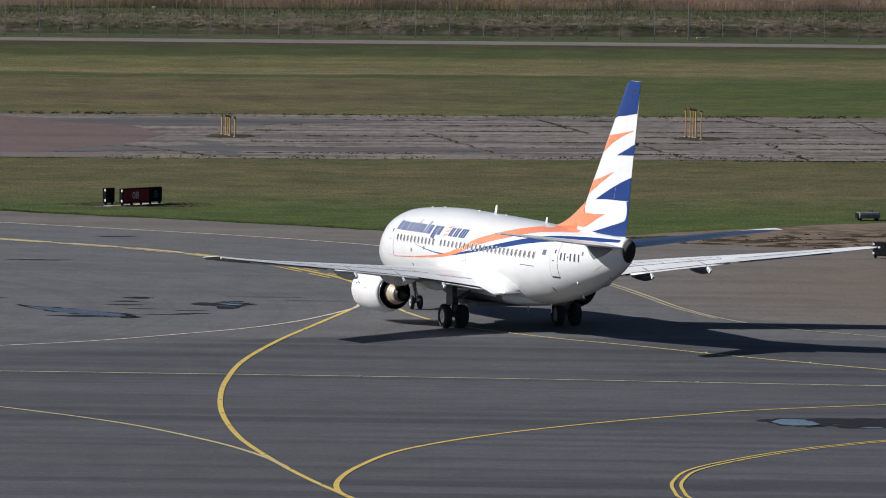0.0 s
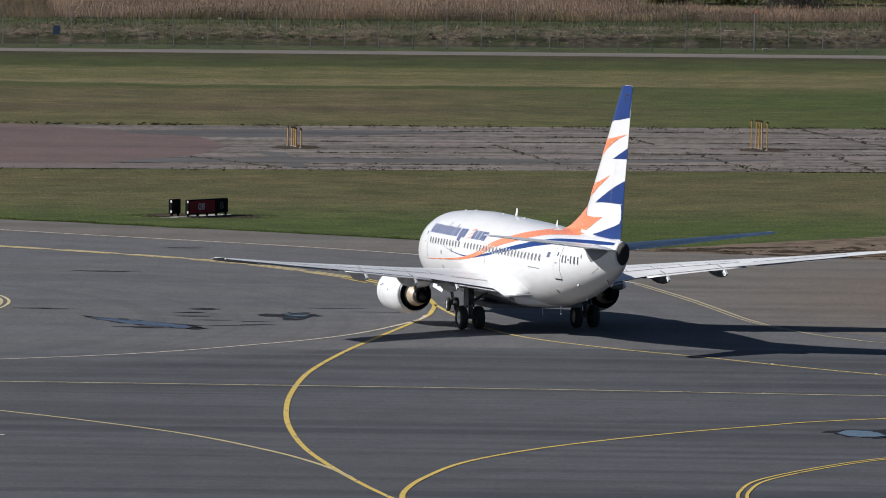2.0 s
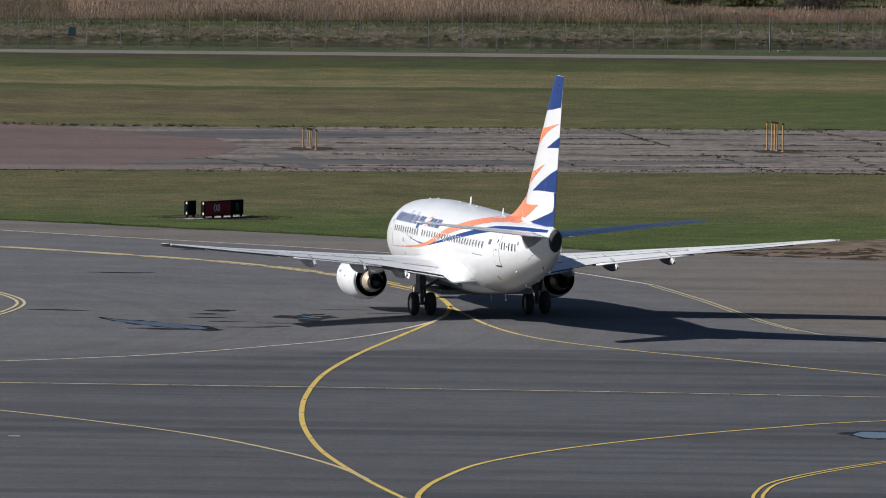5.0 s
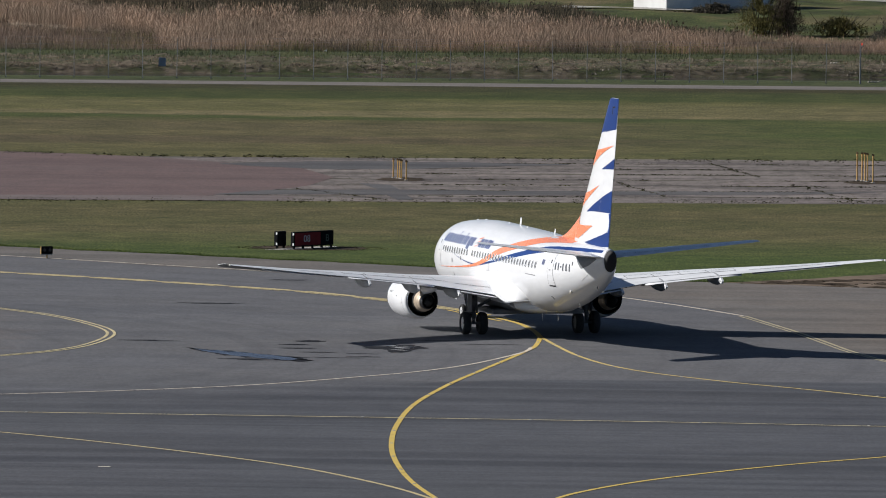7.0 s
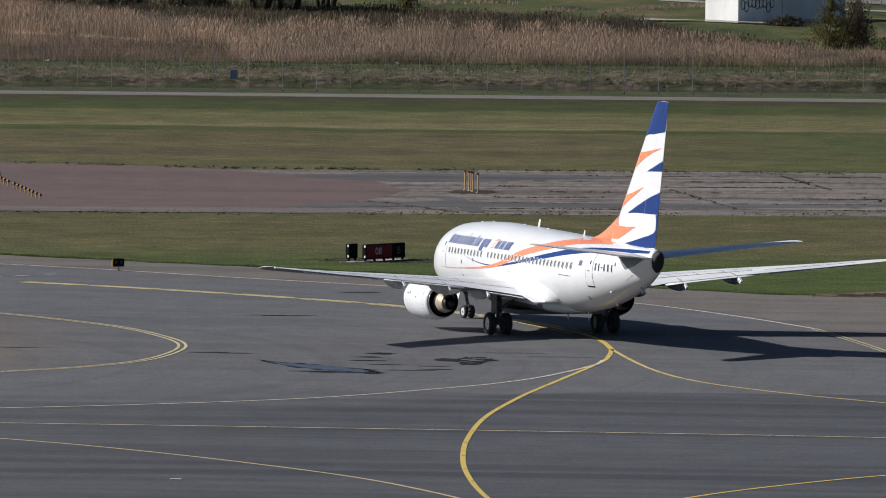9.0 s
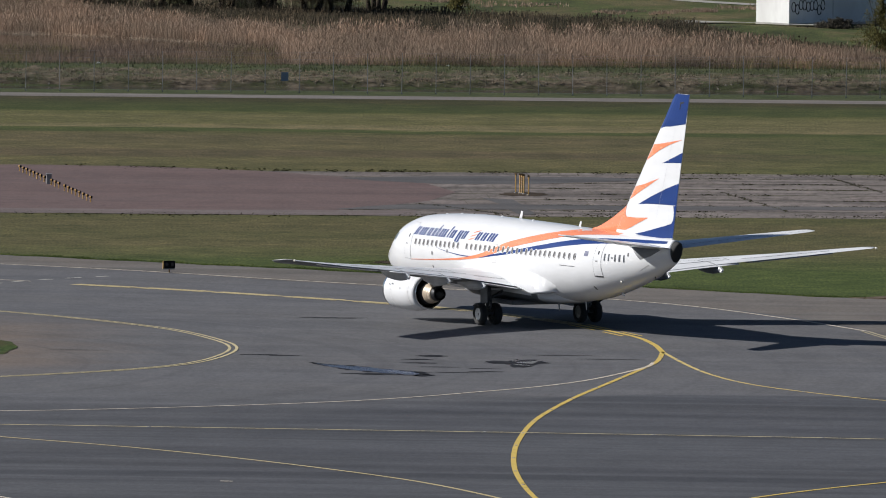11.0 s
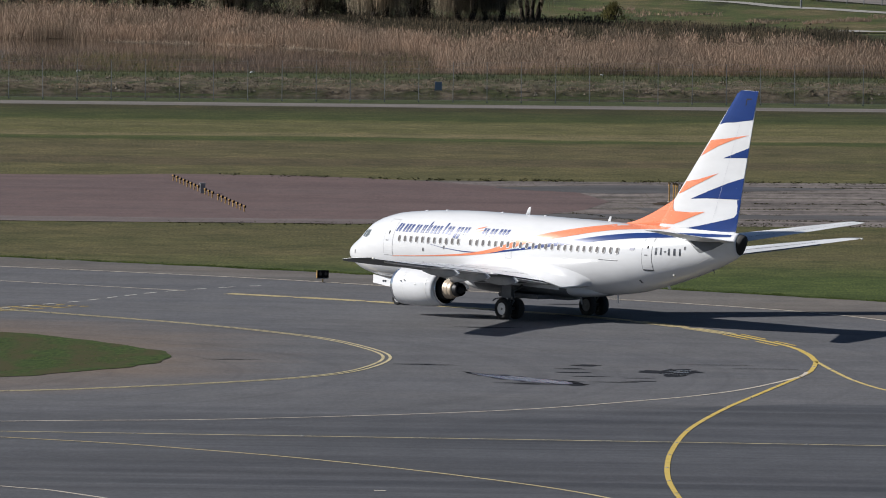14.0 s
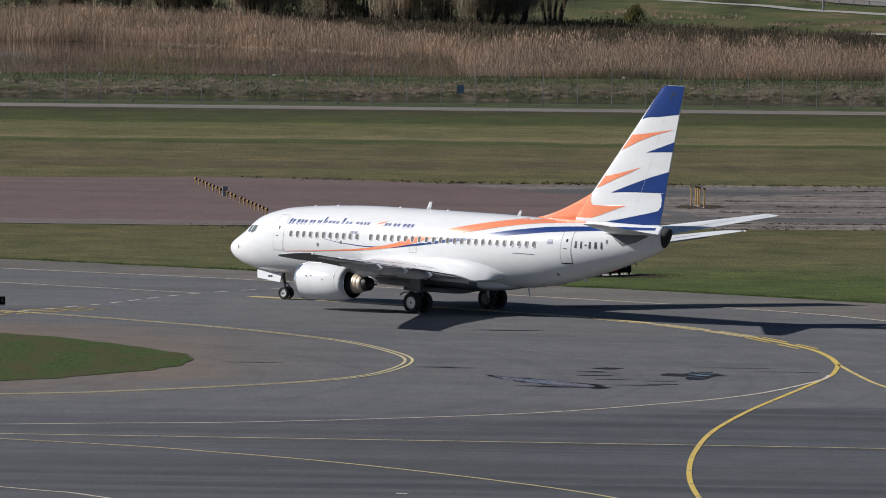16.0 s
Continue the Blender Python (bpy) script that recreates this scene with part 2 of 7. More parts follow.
WET = grain("wet_stain", (0.014, 0.015, 0.019), (0.034, 0.036, 0.041), (0.4, 1.5, 1), 2.0, 0.85)
WET.node_tree.nodes["Principled BSDF"].inputs["Specular IOR Level"].default_value = 0.03
THIN_WATER = mat("thin_film_of_water", 0.24, colour=(0.046, 0.050, 0.080), spec=0.09)
POOL = mat("puddle_water", 0.10, colour=(0.03, 0.034, 0.055), spec=0.36)


def slab_material():
    m = mat("old_concrete", 0.9, spec=0.12)
    ob = nd(m, "ShaderNodeObjectInfo")
    tone = ramp(m, ob.outputs["Random"], [(0.0, (0.160, 0.140, 0.128)), (0.5, (0.205, 0.180, 0.165)), (1.0, (0.182, 0.156, 0.145))])
    geo = nd(m, "ShaderNodeNewGeometry")
    k = nd(m, "ShaderNodeMapping")
    k.inputs["Scale"].default_value = (0.05, 0.30, 1)
    ln(m, geo.outputs["Position"], k.inputs["Vector"])
    stain = noise_of(m, k.outputs[0], 1.0, 6, 0.65)
    col = mixed(m, ramp(m, stain, [(0.46, (0, 0, 0)), (0.58, (0.8, 0.8, 0.8))]), tone, (0.095, 0.083, 0.080))
    k2 = nd(m, "ShaderNodeMapping")
    k2.inputs["Scale"].default_value = (0.16, 1.3, 1)
    ln(m, geo.outputs["Position"], k2.inputs["Vector"])
    k3 = nd(m, "ShaderNodeMapping")
    k3.inputs["Scale"].default_value = (1.5, 0.35, 1)
    ln(m, geo.outputs["Position"], k3.inputs["Vector"])
    pits = noise_of(m, k3.outputs[0], 1.0, 7, 0.75)
    col = mixed(m, 0.85, col, ramp(m, pits, [(0.34, (0.50, 0.48, 0.46)), (0.5, (1, 1, 1)), (0.68, (1.32, 1.28, 1.26))]), 'MULTIPLY')
    weed = noise_of(m, k2.outputs[0], 1.3, 5, 0.7)
    col = mixed(m, ramp(m, weed, [(0.57, (0, 0, 0)), (0.65, (1, 1, 1))]), col, (0.035, 0.033, 0.024))
    base(m, col)
    return m


SLAB = slab_material()


def paint_line(name, colour):
    m = mat(name, 0.75, colour=colour)
    worn = noise_of(m, coords(m, (0.8, 0.8, 1)), 1.6, 6, 0.7)
    base(m, ramp(m, worn, [(0.30, tuple(c * 0.45 for c in colour)), (0.45, colour), (0.9, tuple(min(1, c * 1.15) for c in colour))]))
    return m


YELLOW = paint_line("yellow_marking", (0.56, 0.40, 0.085))
WORN_YELLOW = paint_line("worn_yellow_marking", (0.48, 0.39, 0.20))
LEAD_YELLOW = paint_line("lead_line_marking", (0.55, 0.42, 0.14))
LOOP_YELLOW = paint_line("loop_yellow_marking", (0.53, 0.45, 0.25))
PALE = paint_line("pale_marking", (0.57, 0.50, 0.41))
FADED = paint_line("faded_marking", (0.38, 0.33, 0.21))
WHITE_LINE = paint_line("white_marking", (0.55, 0.53, 0.48))


# aircraft and object materials --------------------------------------
def skin(name, colour, rough=0.28, dirt=0.9, coat=0.3):
    m = mat(name, rough, 0.0, colour, coat)
    v = coords(m, (0.35, 1.2, 1.2))
    d = noise_of(m, v, 1.4, 6, 0.65)
    base(m, ramp(m, d, [(0.25, tuple(c * dirt for c in colour)), (0.6, colour)]))
    rough_from(m, d, rough * 0.8, rough * 1.3)
    return m


JET_WHITE = skin("white_aircraft_paint", (0.68, 0.686, 0.698), 0.16, 0.92, 0.0)
JET_BLUE = skin("blue_livery_paint", (0.010, 0.038, 0.170), 0.30, 0.85, 0.0)
# wing underside grey, made dark and matt to hold its shade
UNDERSIDE_SHADE = grain("wing_underside_shade_grey", (0.20, 0.205, 0.21), (0.27, 0.275, 0.28), (1.2, 0.4, 1), 1.3, 0.75, 0.2, (0.17, 0.17, 0.17))
UNDERSIDE_SHADE.node_tree.nodes["Principled BSDF"].inputs["Specular IOR Level"].default_value = 0.12
FLAG_PAINT = mat("flag_panel_paint", 0.4, 0.0, (0.085, 0.095, 0.17))
JET_ORANGE = skin("orange_livery_paint", (0.78, 0.245, 0.125), 0.26, 0.90, 0.0)
WING_GREY = grain("wing_grey_paint", (0.72, 0.73, 0.74), (0.86, 0.87, 0.88), (1.6, 0.25, 1), 1.2, 0.34, 0.3, (0.64, 0.65, 0.66))
JET_BLUE.node_tree.nodes["Principled BSDF"].inputs["Specular IOR Level"].default_value = 0.3
JET_ORANGE.node_tree.nodes["Principled BSDF"].inputs["Specular IOR Level"].default_value = 0.5
BARE_METAL = mat("polished_metal", 0.22, 1.0, (0.75, 0.76, 0.78))
TRACK_GREY = grain("fairing_grey_paint", (0.32, 0.325, 0.335), (0.44, 0.445, 0.455), (1, 1, 1), 2.0, 0.4)
HOT_METAL = grain("heat_stained_metal", (0.40, 0.32, 0.24), (0.60, 0.51, 0.40), (1, 1, 1), 3.0, 0.42, metal=0.35)
# exhaust metal, also the strip of painted shade behind the wing
DARK_METAL_AND_SHADE = mat("dark_exhaust_metal_and_shade", 0.5, 0.7, (0.03, 0.03, 0.032))
SOOT = mat("sooty_black", 0.8, 0.0, (0.012, 0.012, 0.013))
GEAR_GREY = grain("gear_grey_paint", (0.07, 0.074, 0.08), (0.15, 0.154, 0.16), (1, 1, 1), 4.0, 0.45)
RUBBER = grain("tyre_rubber", (0.014, 0.014, 0.015), (0.028, 0.028, 0.028), (1, 1, 1), 6.0, 0.85)
RIM = grain("wheel_rim_metal", (0.50, 0.50, 0.50), (0.64, 0.64, 0.64), (1, 1, 1), 5.0, 0.4, metal=0.4)
PANE = mat("dark_window_glass", 0.08, 0.0, (0.03, 0.03, 0.032))
CABIN_PANE = mat("cabin_window_shade", 0.15, 0.0, (0.15, 0.14, 0.136))
COCKPIT_PANE = mat("cockpit_glass", 0.06, 0.0, (0.13, 0.145, 0.14))
FAINT_SEAM = mat("faint_seam", 0.6, 0.0, (0.34, 0.34, 0.35))
HINGE = mat("hinge_line", 0.5, 0.0, (0.46, 0.46, 0.50))
FRAME = mat("window_surround", 0.35, 0.0, (0.70, 0.70, 0.69))
SEAM = mat("dark_seam", 0.7, 0.0, (0.12, 0.12, 0.13))
INK = mat("dark_lettering_paint", 0.4, 0.0, (0.05, 0.055, 0.07))
# belly and gear door grey, also the painted shade on tail and rims
BELLY_AND_SHADE = grain("belly_and_shade_grey", (0.10, 0.105, 0.115), (0.17, 0.175, 0.185), (0.5, 1, 1), 2.0, 0.5)
LAMP_RED = mat("red_obstruction_glass", 0.3, 0.0, (0.6, 0.03, 0.01))
LAMP_RED.node_tree.nodes["Principled BSDF"].inputs["Emission Color"].default_value = (1, 0.13, 0.05, 1)
LAMP_RED.node_tree.nodes["Principled BSDF"].inputs["Emission Strength"].default_value = 0.3
LIGHT_GLASS = mat("clear_light_glass", 0.1, 0.0, (0.8, 0.78, 0.7))
SIGN_RED = grain("red_sign_panel", (0.17, 0.010, 0.014), (0.22, 0.016, 0.018), (1, 1, 1), 3.0, 0.6)
SIGN_RED.node_tree.nodes["Principled BSDF"].inputs["Specular IOR Level"].default_value = 0.15
SIGN_BLACK = grain("black_sign_panel", (0.007, 0.008, 0.009), (0.013, 0.014, 0.015), (1, 1, 1), 3.0, 0.85)
SIGN_BLACK.node_tree.nodes["Principled BSDF"].inputs["Specular IOR Level"].default_value = 0.03
SIGN_TEXT = mat("pale_sign_lettering", 0.6, 0.0, (0.55, 0.50, 0.50))
SIGN_DIM = mat("dim_green_sign_lettering", 0.6, 0.0, (0.045, 0.07, 0.05))
CONCRETE = grain("pale_concrete", (0.30, 0.29, 0.27), (0.42, 0.40, 0.37), (1, 1, 1), 3.0, 0.9)
LIGHT_YELLOW = grain("yellow_fixture_paint", (0.42, 0.235, 0.06), (0.60, 0.37, 0.12), (1, 1, 1), 5.0, 0.5)
LAMP_BROWN = grain("dark_lamp_enamel", (0.07, 0.045, 0.015), (0.13, 0.08, 0.03), (1, 1, 1), 5.0, 0.5)
FENCE_STEEL = grain("galvanised_steel", (0.16, 0.165, 0.17), (0.25, 0.255, 0.26), (1, 1, 1), 3.0, 0.5, metal=0.5)
BLUE_SIGN = mat("blue_sign_enamel", 0.6, 0.0, (0.17, 0.22, 0.29))
HOUSING_GREY = grain("weathered_housing_metal", (0.14, 0.132, 0.14), (0.24, 0.228, 0.235), (1, 1, 1), 4.0, 0.6, metal=0.2)
GREY_METAL = grain("grey_painted_metal", (0.22, 0.22, 0.22), (0.34, 0.34, 0.33), (1, 1, 1), 3.0, 0.5, metal=0.2)
WALL_WHITE = grain("white_render", (0.66, 0.66, 0.64), (0.78, 0.78, 0.76), (0.6, 0.6, 0.3), 1.0, 0.8, 0.4, (0.58, 0.57, 0.55))
DRIFTWOOD = grain("bleached_wood", (0.30, 0.27, 0.23), (0.46, 0.43, 0.38), (0.6, 3, 3), 4.0, 0.9)
BARK = grain("dark_bark", (0.022, 0.018, 0.014), (0.055, 0.045, 0.035), (2, 2, 0.4), 3.0, 0.95, relief=0.05)
WATER = mat("ditch_water", 0.10, 0.0, (0.040, 0.036, 0.032), spec=0.3)
POND = mat("muddy_pond_water", 0.06, 0.0, (0.040, 0.030, 0.024), spec=0.4)


def island_mix(name, stops, rough=0.95, through_light=0.4):
    m = mat(name, rough, spec=0.1)
    g = nd(m, "ShaderNodeNewGeometry")
    col = ramp(m, g.outputs["Random Per Island"], stops)
    patch = noise_of(m, coords(m, (0.12, 0.12, 0.12)), 1.0, 4, 0.6)
    col = mixed(m, 1.0, col, ramp(m, patch, [(0.34, (0.62, 0.66, 0.66)), (0.50, (1, 1, 1)), (0.66, (1.35, 1.25, 1.18))]), 'MULTIPLY')
    base(m, col)
    # thin leaves let part of the light through
    thin = nd(m, "ShaderNodeBsdfTranslucent")
    ln(m, col, thin.inputs["Color"])
    both = nd(m, "ShaderNodeMixShader", Fac=through_light)
    ln(m, m.node_tree.nodes["Principled BSDF"].outputs[0], both.inputs[1])
    ln(m, thin.outputs[0], both.inputs[2])
    ln(m, both.outputs[0], m.node_tree.nodes["Material Output"].inputs[0])
    return m


REED = island_mix("dry_reed", [(0.0, (0.215, 0.158, 0.118)), (0.5, (0.250, 0.186, 0.140)), (0.9, (0.285, 0.215, 0.162)), (1.0, (0.33, 0.26, 0.20))], 0.95, 0.8)
DULL_REED = island_mix("weathered_reed", [(0.0, (0.110, 0.082, 0.066)), (0.5, (0.165, 0.124, 0.098)), (1.0, (0.24, 0.185, 0.145))], 0.95, 0.6)
REED_GREEN = island_mix("green_reed", [(0.0, (0.06, 0.07, 0.03)), (0.5, (0.15, 0.14, 0.06)), (1.0, (0.25, 0.20, 0.11))])
STRAND = island_mix("willow_strand", [(0.0, (0.20, 0.165, 0.125)), (0.6, (0.32, 0.265, 0.20)), (1.0, (0.45, 0.38, 0.28))], 0.95, 0.8)
THICKET = island_mix("dark_thicket", [(0.0, (0.045, 0.042, 0.036)), (0.6, (0.095, 0.088, 0.074)), (1.0, (0.16, 0.145, 0.115))], 0.95, 0.55)
LEAF = island_mix("spring_leaf", [(0.0, (0.064, 0.060, 0.024)), (0.6, (0.125, 0.114, 0.044)), (1.0, (0.19, 0.165, 0.070))], 0.95, 0.6)
STONE = island_mix("bank_stone", [(0.0, (0.050, 0.042, 0.032)), (0.7, (0.150, 0.128, 0.098)), (1.0, (0.34, 0.30, 0.245))], 0.95, 0.0)
BANK_STRAW = island_mix("bank_straw", [(0.0, (0.105, 0.084, 0.062)), (0.6, (0.225, 0.182, 0.136)), (1.0, (0.36, 0.30, 0.235))], 0.95, 0.4)
BRUSH = island_mix("brown_brush", [(0.0, (0.060, 0.046, 0.036)), (0.6, (0.120, 0.094, 0.072)), (1.0, (0.20, 0.16, 0.12))], 0.95, 0.5)
LITTER = grain("reed_litter", (0.10, 0.072, 0.048), (0.20, 0.145, 0.098), (0.8, 0.8, 1), 1.5, 0.95, 0.3, (0.09, 0.08, 0.05))
BANK = grain("brown_bank_earth", (0.040, 0.032, 0.022), (0.205, 0.168, 0.122), (0.8, 1.6, 2), 1.6, 0.95, 0.3, (0.060, 0.066, 0.032), relief=0.2)
DARK_SOIL = grain("dark_soil", (0.026, 0.020, 0.014), (0.076, 0.057, 0.040), (0.5, 1.4, 1), 1.5, 0.95)
WEED = island_mix("joint_weed", [(0.0, (0.018, 0.016, 0.010)), (0.6, (0.040, 0.040, 0.020)), (1.0, (0.085, 0.090, 0.035))], 0.95, 0.2)
LUSH = island_mix("lush_grass", [(0.0, (0.040, 0.060, 0.018)), (0.6, (0.070, 0.098, 0.030)), (1.0, (0.13, 0.15, 0.06))], 0.95, 0.7)
BANK_GRASS = island_mix("bank_grass", [(0.0, (0.040, 0.050, 0.026)), (0.6, (0.085, 0.098, 0.052)), (1.0, (0.17, 0.17, 0.105))], 0.95, 0.6)
TAR = asphalt_material("tar_sealed_concrete", (0.062, 0.060, 0.062), (0.098, 0.094, 0.094), (0.11, 0.10, 0.096), 0.5)
SEDGE = island_mix("brown_sedge", [(0.0, (0.042, 0.037, 0.028)), (0.6, (0.090, 0.078, 0.056)), (1.0, (0.18, 0.145, 0.10))], 0.95, 0.45)
STRAW = island_mix("pale_straw", [(0.0, (0.28, 0.21, 0.15)), (0.6, (0.42, 0.34, 0.26)), (1.0, (0.56, 0.49, 0.40))], 0.95, 0.2)
GRAVEL = grain("grey_gravel", (0.24, 0.23, 0.21), (0.36, 0.35, 0.32), (1, 1, 1), 2.0, 0.95)


# ---------------------------------------------------------------- mesh helpers
def part(name, bm, material, parent=None, label="", smooth=False):
    me = bpy.data.meshes.new(name)
    bm.normal_update()
    bm.to_mesh(me)
    bm.free()
    me.materials.append(material)
    if smooth:
        me.polygons.foreach_set("use_smooth", [True] * len(me.polygons))
    ob = new(name, me)
    ob.parent = parent
    if label:
        ob["label"] = label
    return ob


def raw(name, verts, faces, material, parent=None, label="", smooth=False):
    me = bpy.data.meshes.new(name)
    me.from_pydata(verts, [], faces)
    me.materials.append(material)
    me.update()
    if smooth:
        me.polygons.foreach_set("use_smooth", [True] * len(me.polygons))
    ob = new(name, me)
    ob.parent = parent
    if label:
        ob["label"] = label
    return ob


def shared(name, me, parent, m):
    ob = new(name, me)
    ob.parent = parent
    ob.matrix_basis = m
    return ob


def thing(name, m, label, category, group="", kind=""):
    ob = new(name)
    ob.matrix_basis = m
    return tagged(ob, label, category, group, kind)


def box(bm, x0, x1, y0, y1, z0, z1, bevel=0.0, m=None):
    mm = Matrix.LocRotScale(((x0 + x1) / 2, (y0 + y1) / 2, (z0 + z1) / 2), None, (x1 - x0, y1 - y0, z1 - z0))
    r = bmesh.ops.create_cube(bm, size=1, matrix=(m @ mm) if m else mm)
    if bevel:
        es = {e for v in r["verts"] for e in v.link_edges}
        bmesh.ops.bevel(bm, geom=list(es), offset=bevel, segments=2, affect='EDGES')
    return bm


def rod(bm, a, b, r0, r1=None, n=12):
    a, b = Vector(a), Vector(b)
    r1 = r0 if r1 is None else r1
    q = (b - a).to_track_quat('Z', 'Y')
    m = Matrix.Translation((a + b) / 2) @ q.to_matrix().to_4x4()
    bmesh.ops.create_cone(bm, cap_ends=True, segments=n, radius1=r0, radius2=r1, depth=(b - a).length, matrix=m)
    return bm


def lathe(bm, profile, m, n=40, closed=False):
    """Turns (along, radius) pairs round the local x axis."""
    rings = []
    for x, r in profile:
        rings.append([bm.verts.new(m @ Vector((x, r * math.cos(2 * math.pi * i / n), r * math.sin(2 * math.pi * i / n)))) for i in range(n)])
    if closed:
        rings.append(rings[0])
    for a, b in zip(rings, rings[1:]):
        for i in range(n):
            j = (i + 1) % n
            bm.faces.new((a[i], a[j], b[j], b[i]))
    return bm


def spline(pts, per=8):
    """A smooth line through a few control points."""
    out = []
    n = len(pts)
    for i in range(n - 1):
        p0, p1, p2, p3 = (Vector(pts[max(0, min(n - 1, i + k))]) for k in (-1, 0, 1, 2))
        for k in range(per):
            t = k / per
            out.append(0.5 * ((2 * p1) + (p2 - p0) * t + (2 * p0 - 5 * p1 + 4 * p2 - p3) * t * t + (3 * p1 - p0 - 3 * p2 + p3) * t ** 3))
    out.append(Vector(pts[-1]))
    return out


def curve_at(table, s):
    """Smooth interpolation of rows (s, a, b, ...) at s."""
    n = len(table)
    if s <= table[0][0]:
        return list(table[0][1:])
    if s >= table[-1][0]:
        return list(table[-1][1:])
    i = max(k for k in range(n - 1) if table[k][0] <= s)
    r0, r1, r2, r3 = (table[max(0, min(n - 1, i + k))] for k in (-1, 0, 1, 2))
    h = r2[0] - r1[0]
    t = (s - r1[0]) / h
    out = []
    for c in range(1, len(r1)):
        d = (r2[c] - r1[c]) / h
        d0 = (r1[c] - r0[c]) / (r1[0] - r0[0]) if r1[0] > r0[0] else d
        d3 = (r3[c] - r2[c]) / (r3[0] - r2[0]) if r3[0] > r2[0] else d
        m1 = 0 if d0 * d <= 0 else 2 * d0 * d / (d0 + d)
        m2 = 0 if d3 * d <= 0 else 2 * d3 * d / (d3 + d)
        if i == 0:
            m1 = d * 1.2
        out.append(r1[c] * (2 * t ** 3 - 3 * t * t + 1) + m1 * h * (t ** 3 - 2 * t * t + t) + r2[c] * (3 * t * t - 2 * t ** 3) + m2 * h * (t ** 3 - t * t))
    return out
# ---------------------------------------------------------------- ground and pavements
def flat(name, outline, z, material, parent=None, label=""):
    bm = bmesh.new()
    vs = [bm.verts.new((x, y, z)) for x, y in outline]
    f = bm.faces.new(vs)
    if f.normal.z < 0 or sum((vs[i].co.x - vs[i - 1].co.x) * (vs[i].co.y + vs[i - 1].co.y) for i in range(len(vs))) > 0:
        f.normal_flip()
    bmesh.ops.triangulate(bm, faces=bm.faces[:])
    return part(name, bm, material, parent, label)


def between(name, top, bottom, z, material):
    """A sheet between two lines with the same number of points."""
    n = len(top)
    verts = [(x, y, z) for x, y in top] + [(x, y, z) for x, y in bottom]
    faces = [(i, n + i, n + i + 1, i + 1) for i in range(n - 1)]
    return raw(name, verts, faces, material)


def evenly(pts, n):
    """The same line with n points spread evenly over its length."""
    v = [Vector((x, y, 0)) for x, y in pts]
    runs = [0.0]
    for a, b in zip(v, v[1:]):
        runs.append(runs[-1] + (b - a).length)
    out, k = [], 0
    for i in range(n):
        d = runs[-1] * i / (n - 1)
        while k < len(v) - 2 and runs[k + 1] < d:
            k += 1
        p = v[k].lerp(v[k + 1], min(1.0, (d - runs[k]) / max(1e-6, runs[k + 1] - runs[k])))
        out.append((p.x, p.y))
    return out


def fan(name, outline, z, material):
    """A sheet round its own middle, for star-shaped outlines."""
    n = len(outline)
    cx, cy = sum(p[0] for p in outline) / n, sum(p[1] for p in outline) / n
    return raw(name, [(cx, cy, z)] + [(x, y, z) for x, y in outline], [(0, 1 + i, 1 + (i + 1) % n) for i in range(n)], material)


def wavy(pts, amp, per=10, seed=0):
    """A line through control points with an uneven, overgrown edge."""
    out = []
    for i, p in enumerate(spline([(x, y, 0) for x, y in pts], per)):
        k = noise.noise((p.x * 0.35, p.y * 0.35, seed)) + 0.6 * noise.noise((p.x * 1.3, p.y * 1.3, seed + 5))
        out.append((p.x, p.y + amp * k))
    return out


def bank_line(x):
    """Where the ditch bank begins: nearly along the road, swinging away in the east."""
    return 316.0 + (0.03 * x if x < 0 else 0.12 * x)


def land_height(x, y):
    """Flat airfield; a ditch, a low bank and wetland beyond the fence; a meadow rising a little behind."""
    f = y - bank_line(x)
    if f < 6:
        return 0.0
    prof = [(6, 0.0), (8, -0.35), (12, -0.4), (12.5, 0.05), (13.0, 0.42), (16, 0.66), (19, 0.85), (26, 0.95), (34, 0.6), (42, 0.0), (48, -0.1), (130, 0.0), (170, 0.0), (260, 0.3)]
    z = curve_at(prof, f)[0]
    lump = 0.0
    if 13 < f < 24:
        lump = 0.24 * noise.noise((x * 0.9, y * 0.6, 3)) + 0.12 * noise.noise((x * 2.3, y * 1.5, 7))
    if f > 120:
        lump += 0.12 * noise.noise((x * 0.15, y * 0.08, 5))
    mound = ((x - 0.5) / 11.0) ** 2 + ((y - 438.0) / 17.0) ** 2
    if mound < 1:
        lump += 0.42 * (1 - mound) ** 1.5
    if 42 < f < 132 and x < -24:
        dip = min(1.0, (-24 - x) / 12.0) * min(1.0, (f - 42) / 4.0) * min(1.0, (132 - f) / 5.0)
        lump -= 0.7 * dip
    return z + lump


def ground():
    xs = [-3000, -900, -300] + [-130 + 2.0 * i for i in range(116)] + [300, 900, 3000]
    ys = [-3000, -700, -300, -100, 60, 150, 250, 310] + [318 + 1.0 * i for i in range(60)] + [380 + 5 * i for i in range(44)] + [700, 1200, 3500]
    verts = [(x, y, land_height(x, y) - 0.02) for y in ys for x in xs]
    nx = len(xs)
    faces = [(j * nx + i, j * nx + i + 1, (j + 1) * nx + i + 1, (j + 1) * nx + i) for j in range(len(ys) - 1) for i in range(nx - 1)]
    ob = raw("ground", verts, faces, GRASS, smooth=True)
    return tagged(ob, "flat airfield grass in mown green and straw-coloured bands", "grass", kind="structure")


ground()

EDGE = [(-300, 200), (-140, 165), (-80, 133.5), (-52.2, 118.5), (-38.1, 110.2), (-24.7, 102.0), (-10, 92.5), (3, 83.0), (11, 79.3), (20, 75.0), (60, 56), (300, -40)]
edge = wavy(EDGE, 0.35, 14, 1)
